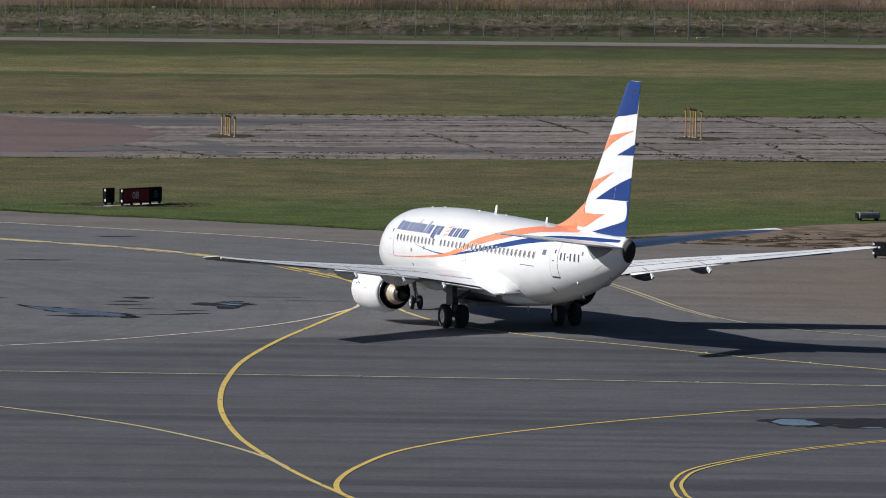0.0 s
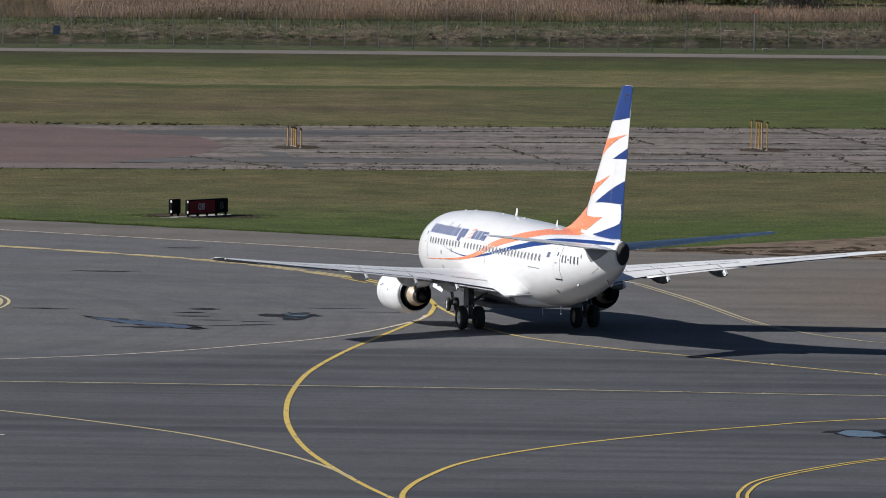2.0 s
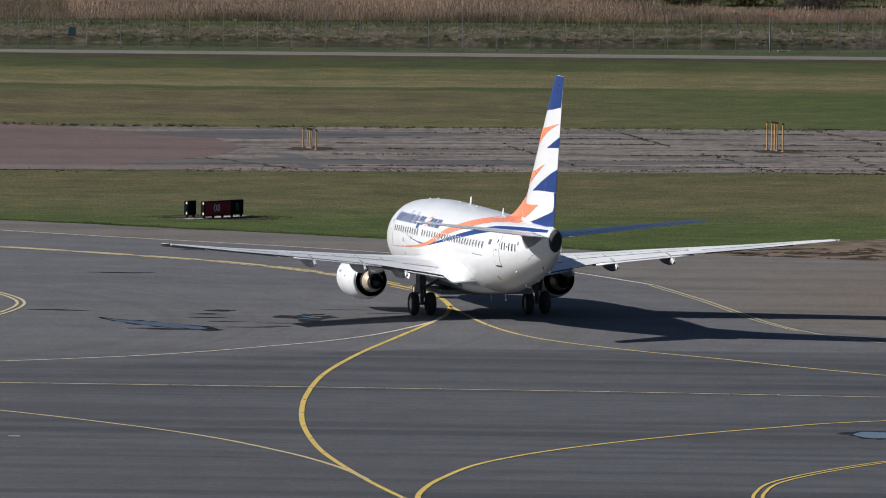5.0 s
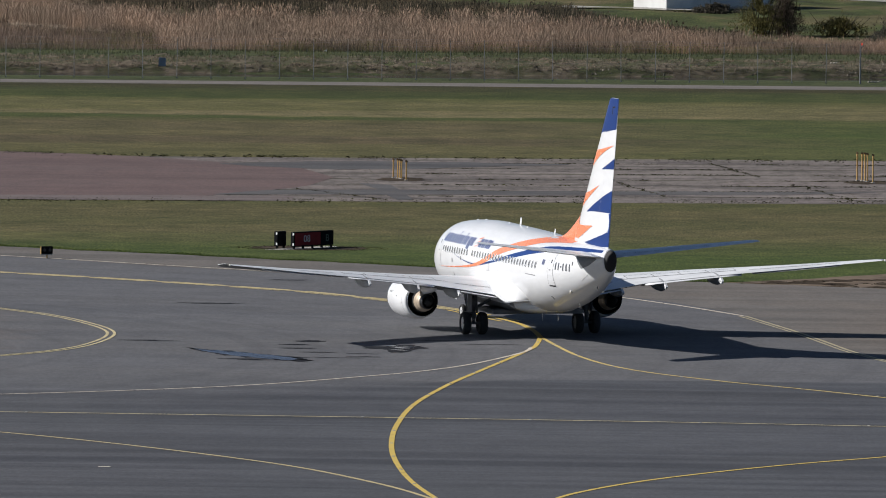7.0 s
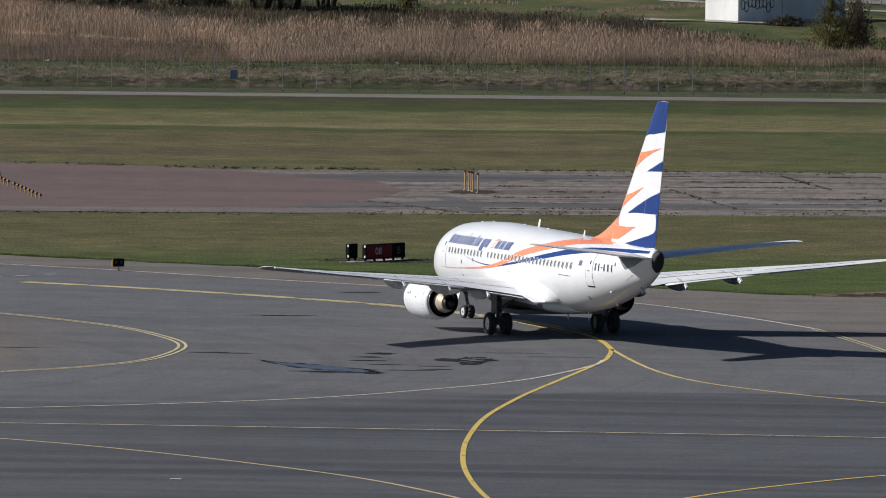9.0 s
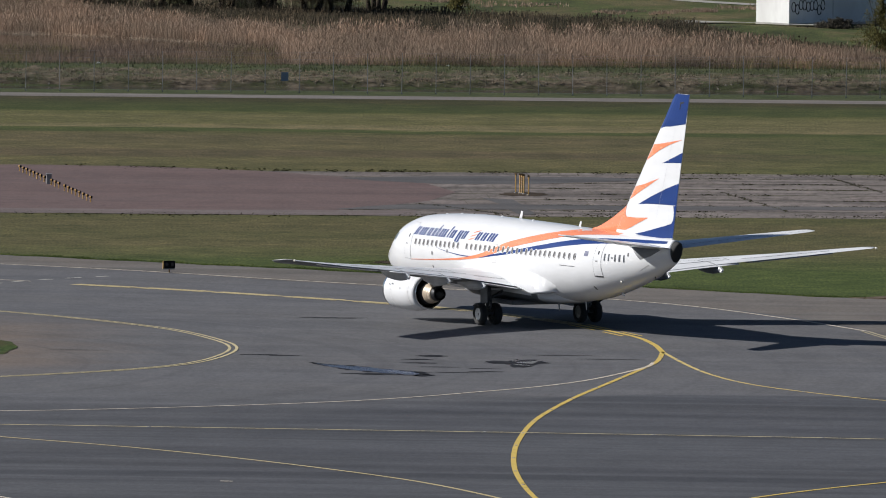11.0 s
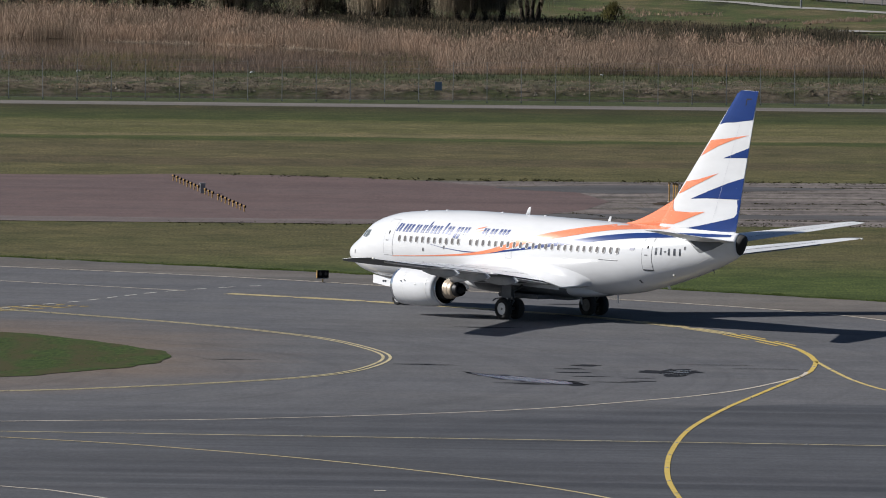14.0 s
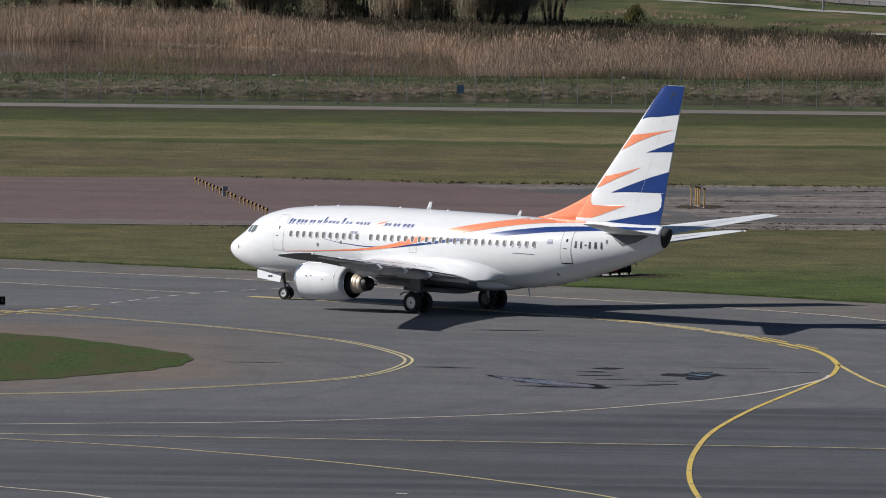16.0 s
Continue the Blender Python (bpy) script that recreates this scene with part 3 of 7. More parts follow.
apron = between("apron", edge, [(x, -420) for x, y in edge], -0.004, ASPHALT)
tagged(apron, "dark grey asphalt apron with streaked, patched surface", "apron", kind="structure")

# the older shoulder between the grass and the edge line
INNER = [(-300, 190), (-140, 156), (-80, 125.5), (-51.5, 109.6), (-35.3, 100.0), (-24.2, 90.8), (-3.3, 74.2), (6.8, 54.5), (11.4, 30), (20, 14), (60, -20), (300, -110)]
inner = [(p.x, p.y) for p in spline([(x, y, 0) for x, y in INNER], 14)]
shoulder = between("shoulder", [(x, y - 0.3) for x, y in edge], inner, 0.002, SHOULDER)
tagged(shoulder, "weathered brownish asphalt shoulder along the apron edge", "pavement", kind="structure")

# a grass island in a paved loop, with a worn brown rim
ISLAND = [(-47.1, 53.1), (-44.0, 50.5), (-39.2, 43.3), (-36.6, 38), (-35.9, 34.0), (-36.8, 28.4), (-40.5, 21.7), (-44.3, 17.4), (-60, 8), (-85, 12), (-90, 45), (-65, 58)]


def ring_outline(pts, grow, amp, seed):
    cx = sum(p[0] for p in pts) / len(pts)
    cy = sum(p[1] for p in pts) / len(pts)
    out = []
    for p in spline([(x, y, 0) for x, y in pts + pts[:1]], 10)[:-1]:
        d = Vector((p.x - cx, p.y - cy))
        d = d * (1 + grow / d.length) + d.normalized() * amp * noise.noise((p.x * 0.7, p.y * 0.3, seed))
        out.append((cx + d.x, cy + d.y))
    return out


tagged(fan("grass_island", ring_outline(ISLAND, 0.0, 0.45, 9), 0.018, ISLAND_GRASS), "green grass island inside the taxiway loop", "grass", kind="structure")

# disused runway: red asphalt that gives way to broken concrete slabs
tagged(flat("runway_bed", [(-26, 156.6), (-10, 158.4), (60, 167), (300, 190), (300, 245), (60, 214.5), (-3, 206.5), (-34, 207.0)], -0.012, JOINT), "dark mossy joints between old runway slabs", "joint", kind="structure")
red_top = wavy([(-300, 230), (-120, 212), (-59.1, 208.8), (-44.6, 210.9), (-33.5, 207.8), (-25.9, 200.6), (-20.3, 194.0), (-17.6, 183.0)], 0.9, 14, 21)
red_bot = wavy([(-19.0, 173), (-22.0, 166.5), (-27, 160.0), (-55.1, 156.5), (-120, 152), (-300, 150)], 0.4, 10, 22)
tagged(between("red_runway", evenly(red_top, 120), evenly(red_bot[::-1], 120), 0.006, RED_ASPHALT), "reddish brown asphalt of a disused runway", "runway", kind="structure")
low_edge = evenly(wavy([(-19.5, 160.6), (-24, 159.4), (-40, 158.6), (-70, 158), (-140, 156)], 0.5, 10, 24), 60)
tagged(between("runway_margin", [(x, y + 1.6 + 1.4 * noise.noise((x * 0.2, 0, 3))) for x, y in low_edge], [(x, y - 3.4) for x, y in low_edge], 0.010, DUSTY_RED), "pale dusty margin of the red runway", "runway", kind="structure")
tagged(between("soil_patch", evenly(wavy([(6.0, 81.8), (10.2, 85.0), (14.8, 90.0), (24.5, 98.6), (40, 104), (80, 100)], 0.7, 12, 30), 80), evenly([(6.0, 81.2), (11, 78.6), (20, 74.2), (60, 55.2), (80, 44)], 80), 0.001, SOIL), "bare brown soil beside the apron edge", "soil", kind="structure")

# tar-sealed bands over the old slabs
for top, low, word in (([(-25.3, 198.6), (-19, 202.2), (-12, 202.6), (-7.5, 201.8), (-3, 201.0)], [(-25.1, 197.8), (-19, 192.9), (-12, 194.6), (-7.5, 197.8), (-3, 200.4)], 51),
                       ([(-24.4, 162.6), (-20.5, 168.2), (-12, 169.6), (-4.7, 169.6), (8, 171.0), (16, 171.6)], [(-24.2, 162.0), (-20.3, 163.2), (-12, 164.4), (-4.7, 165.2), (8, 167.4), (16, 171.0)], 52)):
    tagged(between("tar_band", evenly(wavy(top, 0.7, 10, word), 60), evenly(wavy(low, 0.7, 10, word + 7), 60), 0.012, TAR), "dark tar-sealed band on the old runway slabs", "runway", kind="structure")
tagged(flat("tar_patch", [(-15.9, 176.6), (-13.9, 175.4), (-13.0, 167.5), (-12.2, 158.6), (-13.2, 158.4), (-13.9, 163.5), (-14.7, 170.5)], 0.016, TAR), "dark repaired strip across the old runway slabs", "runway", kind="structure")

# perimeter road
tagged(flat("perimeter_road", [(-300, 307.4), (300, 309.4), (300, 314.6), (-300, 312.6)], -0.012, ROAD), "pale grey perimeter road along the airfield fence", "road", kind="structure")


# ---------------------------------------------------------------- painted lines
def ribbon(name, pts, width, material, z, label, dash=0.0, gap=0.0, shift=0.0, per=12):
    line = spline([(x, y, 0) for x, y in pts], per)
    bm = bmesh.new()
    prev, run = None, 0.0
    for i, p in enumerate(line):
        a, b = line[max(0, i - 1)], line[min(len(line) - 1, i + 1)]
        t = (b - a).normalized()
        nrm = Vector((-t.y, t.x, 0))
        c = p + nrm * shift
        l = bm.verts.new((c.x + nrm.x * width / 2, c.y + nrm.y * width / 2, z))
        r = bm.verts.new((c.x - nrm.x * width / 2, c.y - nrm.y * width / 2, z))
        if prev is not None:
            run += (p - line[i - 1]).length
            if dash == 0 or run % (dash + gap) < dash:
                bm.faces.new((prev[1], r, l, prev[0]))
        prev = (l, r)
    ob = part(name, bm, material)
    return tagged(ob, label, "marking", kind="structure")


S_CURVE = [(-3.7, 36.2), (-3.8, 31.5), (-4.2, 26.5), (-6.1, 13.6), (-7.8, 2.0), (-9.2, -11.2), (-9.75, -23.7), (-9.8, -33.8), (-9.5, -43.5), (-8.7, -54.4), (-7.6, -63.2), (-5.8, -74.5), (-3.6, -85.5), (0.5, -104)]
CENTRE = [(-36, 86.0), (-29.7, 81.8), (-22.9, 76.3), (-16.6, 70.4), (-12.3, 64.4), (-8.2, 56.6), (-5.3, 48.0), (-4.2, 42.0), (-3.7, 36.2)]
RIGHT = [(-3.7, 36.2), (-1.7, 22.4), (0.8, 13.4), (5.0, 6.2), (9.0, 1.2), (20.4, -13.0), (60, -55)]
EDGE_LINE = [(-80, 125), (-51.5, 109.3), (-35.3, 100.1), (-24.2, 91.5), (-11.1, 81.8), (-3.0, 73.6), (2.6, 63.4), (6.8, 53.6), (8.5, 45.6), (9.6, 40.1), (10.7, 33.9), (11.9, 27.2), (13.7, 20.2), (16.3, 14.4), (21.2, 8.5), (50, -20)]
U_TURN = [(-90, 100), (-62, 81.5), (-48.5, 71.5), (-43.7, 67.6), (-35.8, 59.7), (-29.5, 50.8), (-26.4, 42.8), (-25.05, 36.0), (-25.55, 28.8), (-27.15, 23.0), (-30.6, 17.8), (-37.1, 11.9), (-43.6, 8.1), (-70, -2)]
ribbon("curved_centreline", S_CURVE, 0.24, YELLOW, 0.010, "bold yellow S-shaped taxiway centreline on asphalt")
ribbon("taxiway_centreline", CENTRE[5:], 0.30, YELLOW, 0.010, "bold yellow taxiway centreline on asphalt")
ribbon("taxiway_centreline", CENTRE[:6], 0.36, WORN_YELLOW, 0.010, "bold yellow taxiway centreline on asphalt")
for side in (-0.62, 0.62):
    ribbon("enhanced_dashes", CENTRE[:4], 0.26, WORN_YELLOW, 0.011, "short yellow dashes beside the centreline", 4.0, 1.0, side * 0.58, 24)
    ribbon("enhanced_dashes", CENTRE[3:6], 0.22, WORN_YELLOW, 0.011, "short worn yellow dashes beside the centreline", 4.5, 1.2, side * 0.62, 40)
    ribbon("enhanced_dashes", CENTRE[5:7], 0.18, YELLOW, 0.011, "short yellow dashes beside the centreline", 4.5, 1.2, side * 0.8, 40)
ribbon("lead_line", RIGHT, 0.21, LEAD_YELLOW, 0.010, "yellow lead line curving across the apron")
ribbon("edge_line", EDGE_LINE[:8], 0.22, PALE, 0.012, "pale yellow line along the apron edge")
ribbon("edge_line", EDGE_LINE[7:], 0.18, FADED, 0.012, "faded yellow line along the apron edge")
ribbon("edge_line", EDGE_LINE[7:13], 0.13, FADED, 0.012, "pale yellow line along the apron edge", 0, 0, -0.33)
ribbon("stand_line", [(-4.1, 28.2), (-4.5, 24.6), (-6.5, 17.2), (-8.5, 12.2), (-11.5, 7.4), (-18.6, -1.0), (-30.5, -8.2), (-42.1, -11.6), (-80, -24)], 0.2, PALE, 0.012, "thin pale stand line on asphalt")
ribbon("long_line", [(-120, -13.0), (-41.7, -17.5), (-1.1, -20.3), (20.1, -23.0), (80, -30)], 0.20, LOOP_YELLOW, 0.012, "long thin pale line across the apron")
ribbon("stand_line", [(-80, -2), (-41.4, -20.6), (-30.7, -27.6), (-22.7, -35.7), (-14.7, -46.9), (-10.3, -56.4), (-7.8, -64.1), (-6.4, -70.6)], 0.22, WORN_YELLOW, 0.012, "yellow stand line curving over asphalt")
ribbon("stand_line", [(60, -12), (19.7, -34.2), (10.3, -41.8), (2.9, -51.8), (-1.4, -61.0), (-3.3, -69.6), (-4.15, -77.1), (-4.1, -82.7), (-3.4, -86.6)], 0.24, YELLOW, 0.012, "yellow stand line curving over asphalt")
DOUBLE = [(60, -26), (46, -34), (36, -40.5), (28, -46.5), (23, -50.8), (18.9, -54.8), (14.7, -60.7), (11.0, -69.2), (9.9, -75.6), (9.8, -81.1), (10.4, -86), (14, -97)]
ribbon("double_line", DOUBLE, 0.15, YELLOW, 0.012, "double yellow line curving over asphalt")
ribbon("double_line", DOUBLE, 0.15, YELLOW, 0.012, "double yellow line curving over asphalt", 0, 0, -0.38)
ribbon("loop_line", U_TURN, 0.16, LOOP_YELLOW, 0.012, "double yellow edge line of the paved loop")
ribbon("loop_line", U_TURN, 0.16, LOOP_YELLOW, 0.012, "double yellow edge line of the paved loop", 0, 0, -0.36)
ribbon("faded_line", [(-70, 111), (-50.4, 96.2), (-38.5, 88.2)], 0.2, PALE, 0.012, "faded pale line on asphalt")
ribbon("faded_dashes", [(-47.5, 71.0), (-45.4, 74.8), (-43.6, 77.9), (-41.8, 82.2), (-39.9, 86.6), (-38.3, 89.2), (-36.4, 91.6), (-34.6, 93.4)], 0.2, WHITE_LINE, 0.012, "white dashes across the taxiway", 1.2, 1.1, 0, 24)
for sh in (-0.6, 0.0, 0.6):
    ribbon("hold_dashes", [(-49.5, 68.0), (-46.5, 71.5), (-43.5, 74.5)], 0.2, YELLOW, 0.013, "yellow holding marks at the loop entry", 1.6, 0.5, sh * 1.6, 20)
ribbon("stand_line", [(-60, -30), (-39.3, -48.6), (-34.2, -54.1), (-22, -75)], 0.2, PALE, 0.012, "thin pale stand line on asphalt")
ribbon("stand_tick", [(-22.1, -49.7), (-21.85, -49.7), (-21.6, -49.75)], 0.30, PALE, 0.012, "short faded tick on asphalt")


def studs(pts, step, start):
    bm = bmesh.new()
    bmesh.ops.create_cone(bm, cap_ends=True, segments=10, radius1=0.10, radius2=0.06, depth=0.03)
    me = bpy.data.meshes.new("taxiway_light")
    bm.to_mesh(me)
    bm.free()
    me.materials.append(CONCRETE)
    run, nxt = 0.0, start
    line = spline([(x, y, 0) for x, y in pts], 20)
    for a, b in zip(line, line[1:]):
        d = (b - a).length
        while run + d > nxt:
            p = a.lerp(b, (nxt - run) / d)
            ob = new("taxiway_light", me)
            ob.location = (p.x, p.y, 0.02)
            tagged(ob, "small flush metal light set in the painted line", "light", "lights set in the apron lines")
            nxt += step
        run += d


studs(S_CURVE, 7.5, 4.0)
studs([(-120, -13.0), (-41.7, -17.5), (-1.1, -20.3), (20.1, -23.0)], 7.7, 1.0)
studs(RIGHT[:6], 7.5, 6.0)


# ---------------------------------------------------------------- wet patches
def blob(name, cx, cy, rx, ry, seed, material, z, label, turn=0.0):
    pts = []
    for i in range(72):
        a = 2 * math.pi * i / 72
        k = 1 + 0.55 * noise.noise((math.cos(a) * 1.6, math.sin(a) * 1.6, seed)) + 0.3 * noise.noise((math.cos(a) * 5, math.sin(a) * 5, seed))
        u, v = rx * k * math.cos(a), ry * k * math.sin(a)
        pts.append((cx + u * math.cos(turn) - v * math.sin(turn), cy + u * math.sin(turn) + v * math.cos(turn)))
    return tagged(fan(name, pts, z, material), label, "puddle")


wet = "dark wet stain drying on asphalt"
for k, (cx, cy, rx, ry) in enumerate([ (-16.6, 19.7, 1.7, 0.35), (-18.0, 18.2, 1.2, 0.28), (-17.2, 17.6, 1.0, 0.22), (-10.9, 27.2, 1.3, 1.5), (-15.1, 31.4, 0.75, 0.6),
                                      (-15.7, 28.8, 0.7, 0.35), (-15.6, 26.2, 0.9, 0.3), (-13.6, 19.6, 1.2, 0.22), (-12.2, 20.4, 0.9, 0.26), (-12.4, 22.6, 0.8, 0.2), (-8.6, 32.8, 1.9, 0.13), (-6.3, 30.3, 1.6, 0.13), (-14.6, 23.4, 0.9, 0.2),
                                      (19.6, -44.4, 4.4, 2.6), (24, -43, 4, 3.6), (-21, 60, 1.5, 0.4), (-17.6, 80, 1.1, 0.3), (-33, 33, 1.2, 0.15), (-23.6, 31.0, 1.1, 0.25), (-22.4, 30.6, 0.9, 0.2)]):
    blob("wet_stain", cx, cy, rx, ry, 40 + k, WET, 0.006, wet)


pool = "shallow puddle of clear water reflecting the sky"


def pool_shape(pts, seed, material, z):
    """A puddle with a wavering shore through a few corners."""
    shore = []
    for p in spline([(x, y, 0) for x, y in pts + pts[:1]], 14)[:-1]:
        k = (0.30 if material == WET else 0.12) * noise.noise((p.x * 2.6, p.y * 1.6, seed))
        shore.append((p.x + k, p.y + 2.5 * k))
    return tagged(fan("puddle" if material != WET else "wet_stain", shore, z, material), pool if material != WET else wet, "puddle")


LONG_POOL = [(-20.7, 25.1), (-19.2, 23.7), (-16.9, 21.2), (-15.5, 19.0), (-15.8, 17.7), (-17.5, 19.2), (-19.4, 21.9)]
ROUND_POOL = [(-11.4, 26.7), (-11.1, 29.5), (-9.9, 28.6), (-10.0, 26.4), (-10.6, 24.1), (-11.2, 24.8)]
EAST_POOL = [(14.3, -44.6), (14.8, -43.0), (15.8, -43.5), (16.4, -45.5), (15.7, -46.5), (14.8, -46.0)]
for pts, seed, film, room in ((LONG_POOL, 97, THIN_WATER, 1.22), (ROUND_POOL, 98, None, 1.05), (EAST_POOL, 99, POOL, 1.25)):
    cx, cy = sum(p[0] for p in pts) / len(pts), sum(p[1] for p in pts) / len(pts)
    pool_shape([(cx + (x - cx) * room + 0.2, cy + (y - cy) * room - 0.2) for x, y in pts], seed + 20, WET, 0.0068)
    if film:
        pool_shape(pts, seed, film, 0.0095)
for k, (x, y, w, d) in enumerate(((-10.30, 27.0, 0.50, 0.30), (-10.75, 27.6, 0.42, 0.16), (-10.15, 28.2, 0.40, 0.20), (-10.75, 25.9, 0.36, 0.12), (-10.95, 28.6, 0.30, 0.14), (-10.35, 25.2, 0.28, 0.10))):
    blob("puddle", x, y, w, d, 120 + k, POOL, 0.0125, pool, radians(-14))
blob("puddle", 18.6, -47.3, 0.45, 0.35, 82, POOL, 0.009, pool)
# ---------------------------------------------------------------- the airliner
jet = thing("passenger_jet", pose(3.263, 13.28, 0.083, 0, 0, 111.35), "white twin-engine airliner with blue and orange tail stripes on its wheels", "airplane")
GEAR = 16.58


# the body rides this much higher on its legs than its own zero height
RIDE = 0.083


def P(s, y, z):
    """Station aft of the nose, sideways to port, height: in the aircraft's space."""
    return Vector((GEAR - s, y, z))


# s, top, bottom, half width
BODY = [(-0.16, 2.58, 2.50, 0.02), (0.05, 2.86, 2.24, 0.28), (0.35, 3.07, 2.02, 0.48), (1.0, 3.44, 1.74, 0.78), (1.4, 3.68, 1.63, 0.95), (1.8, 3.98, 1.54, 1.10), (2.5, 4.41, 1.42, 1.33), (3.3, 4.67, 1.35, 1.53),
        (4.5, 4.92, 1.30, 1.70), (6.0, 5.06, 1.28, 1.80), (8.0, 5.18, 1.28, 1.86), (11.0, 5.27, 1.28, 1.88), (19.5, 5.24, 1.28, 1.88), (21.5, 5.20, 1.36, 1.87), (23.5, 5.18, 1.56, 1.78), (25.5, 5.17, 1.95, 1.58),
        (27.5, 5.19, 2.46, 1.26), (29.5, 5.15, 3.06, 0.86), (31.0, 5.10, 3.62, 0.48), (31.6, 5.08, 3.92, 0.33), (31.95, 5.02, 4.36, 0.24)]


def body_y(s, z):
    top, bot, hw = curve_at(BODY, s)
    k = max(-0.999, min(0.999, (z - (top + bot) / 2) / ((top - bot) / 2)))
    return hw * math.sqrt(1 - k * k)


def loft(bm, rings, cap=True):
    vs = [[bm.verts.new(p) for p in r] for r in rings]
    n = len(vs[0])
    for a, b in zip(vs, vs[1:]):
        for i in range(n):
            bm.faces.new((a[i], a[(i + 1) % n], b[(i + 1) % n], b[i]))
    if cap:
        bm.faces.new(vs[0][::-1])
        bm.faces.new(vs[-1])
    bmesh.ops.recalc_face_normals(bm, faces=bm.faces[:])
    return bm


def body_ring(s, n=56, grow=0.0):
    top, bot, hw = curve_at(BODY, s)
    zc, hh = (top + bot) / 2, (top - bot) / 2
    return [P(s, (hw + grow) * math.cos(2 * math.pi * i / n), zc + (hh + grow) * math.sin(2 * math.pi * i / n)) for i in range(n)]


stations = [-0.16, -0.05, 0.05, 0.2, 0.35] + [0.6 + 0.3 * i for i in range(26)] + [8.5 + 1.0 * i for i in range(11)] + [19.5 + 0.5 * i for i in range(24) if i < 24] + [31.2, 31.4, 31.6]
part("fuselage", loft(bmesh.new(), [body_ring(s) for s in stations]), JET_WHITE, jet, "white glossy fuselage", True)
part("exhaust_cone", loft(bmesh.new(), [[P(s + lean * math.sin(a), hw * math.cos(a), zc + hh * math.sin(a)) for a in (2 * math.pi * i / 32 for i in range(32))]
                                        for s, zc, hh, hw, lean in ((31.52, 4.49, 0.54, 0.32, 0.0), (31.66, 4.48, 0.555, 0.31, 0.10), (31.80, 4.46, 0.52, 0.27, 0.20), (31.87, 4.46, 0.44, 0.21, 0.22))]), SOOT, jet, "black exhaust opening of the tail cone", True)


def decal(bm, outline, surf, side=1, off=0.010, cols=8, dz=0.12):
    """Paints a flat outline of (s, z) onto a curved surface as a thin skin."""
    zs = sorted({round(z, 4) for _, z in outline})
    rows = []
    for a, b in zip(zs, zs[1:]):
        k = max(1, int((b - a) / dz))
        rows += [(a + (b - a) * i / k, a + (b - a) * (i + 1) / k) for i in range(k)]

    def cuts(z):
        out = []
        for (s0, z0), (s1, z1) in zip(outline, outline[1:] + outline[:1]):
            if (z0 <= z) != (z1 <= z):
                out.append((s0 + (s1 - s0) * (z - z0) / (z1 - z0), s0, z0, s1, z1))
        return sorted(out)

    for za, zb in rows:
        mid = cuts((za + zb) / 2)
        for l, r in zip(mid[::2], mid[1::2]):
            quads = []
            for z in (za, zb):
                e = [s0 + (s1 - s0) * (z - z0) / (z1 - z0) for _, s0, z0, s1, z1 in (l, r)]
                n = max(1, min(60, int(cols if e[1] - e[0] < 4 else (e[1] - e[0]) * 3)))
                quads.append(e)
            n = max(1, min(60, int(max(q[1] - q[0] for q in quads) / 0.3) + 1))
            vv = []
            for e, z in zip(quads, (za, zb)):
                vv.append([bm.verts.new(P(s, side * (surf(s, z) + off), z)) for s in (e[0] + (e[1] - e[0]) * i / n for i in range(n + 1))])
            for i in range(n):
                f = (vv[0][i], vv[0][i + 1], vv[1][i + 1], vv[1][i])
                bm.faces.new(f if side < 0 else f[::-1])
    bmesh.ops.remove_doubles(bm, verts=bm.verts[:], dist=0.0004)
    return bm


def band(low, high, per=10):
    """An outline between two smooth lines of (s, z)."""
    a = [(p.x, p.y) for p in spline([(s, z, 0) for s, z in low], per)]
    b = [(p.x, p.y) for p in spline([(s, z, 0) for s, z in high], per)]
    return a + b[::-1]


def strip(bm, low, high, surf, side, off=0.010, n=60, m=3):
    """A band between two lines z(s), wrapped on the surface."""
    s0, s1 = low[0][0], low[-1][0]
    grid = []
    for i in range(n + 1):
        s = s0 + (s1 - s0) * i / n
        za, zb = curve_at(low, s)[0], curve_at(high, s)[0]
        grid.append([bm.verts.new(P(s, side * (surf(s, za + (zb - za) * j / m) + off), za + (zb - za) * j / m)) for j in range(m + 1)])
    for a, b in zip(grid, grid[1:]):
        for j in range(m):
            f = (a[j], b[j], b[j + 1], a[j + 1])
            bm.faces.new(f if side < 0 else f[::-1])
    return bm


O_LOW = [(5.4, 2.66), (7.6, 2.76), (9.8, 2.88), (11.6, 3.00), (13.3, 3.18), (15.0, 3.48), (16.3, 3.82), (18.0, 4.14), (19.7, 4.42), (21.4, 4.70), (23.0, 4.90), (24.6, 5.00), (26.4, 5.08)]
O_HIGH = [(5.4, 2.68), (7.6, 2.80), (9.8, 2.95), (11.6, 3.11), (13.3, 3.36), (15.0, 3.78), (16.3, 4.16), (18.0, 4.50), (19.7, 4.80), (21.4, 5.04), (23.0, 5.20), (24.6, 5.21), (26.4, 5.20)]
B_LOW = [(8.4, 3.50), (10.0, 3.29), (11.9, 3.18), (13.4, 3.20), (14.7, 3.33), (16.4, 3.53), (18.0, 3.74), (20.6, 4.07), (22.7, 4.34), (24.7, 4.54), (27.0, 4.68), (29.0, 4.80), (31.2, 4.88)]
B_HIGH = [(8.4, 3.51), (10.0, 3.32), (11.9, 3.23), (13.4, 3.26), (14.7, 3.42), (16.4, 3.66), (18.0, 3.92), (20.6, 4.32), (22.7, 4.62), (24.7, 4.82), (27.0, 4.92), (29.0, 4.98), (31.2, 5.00)]
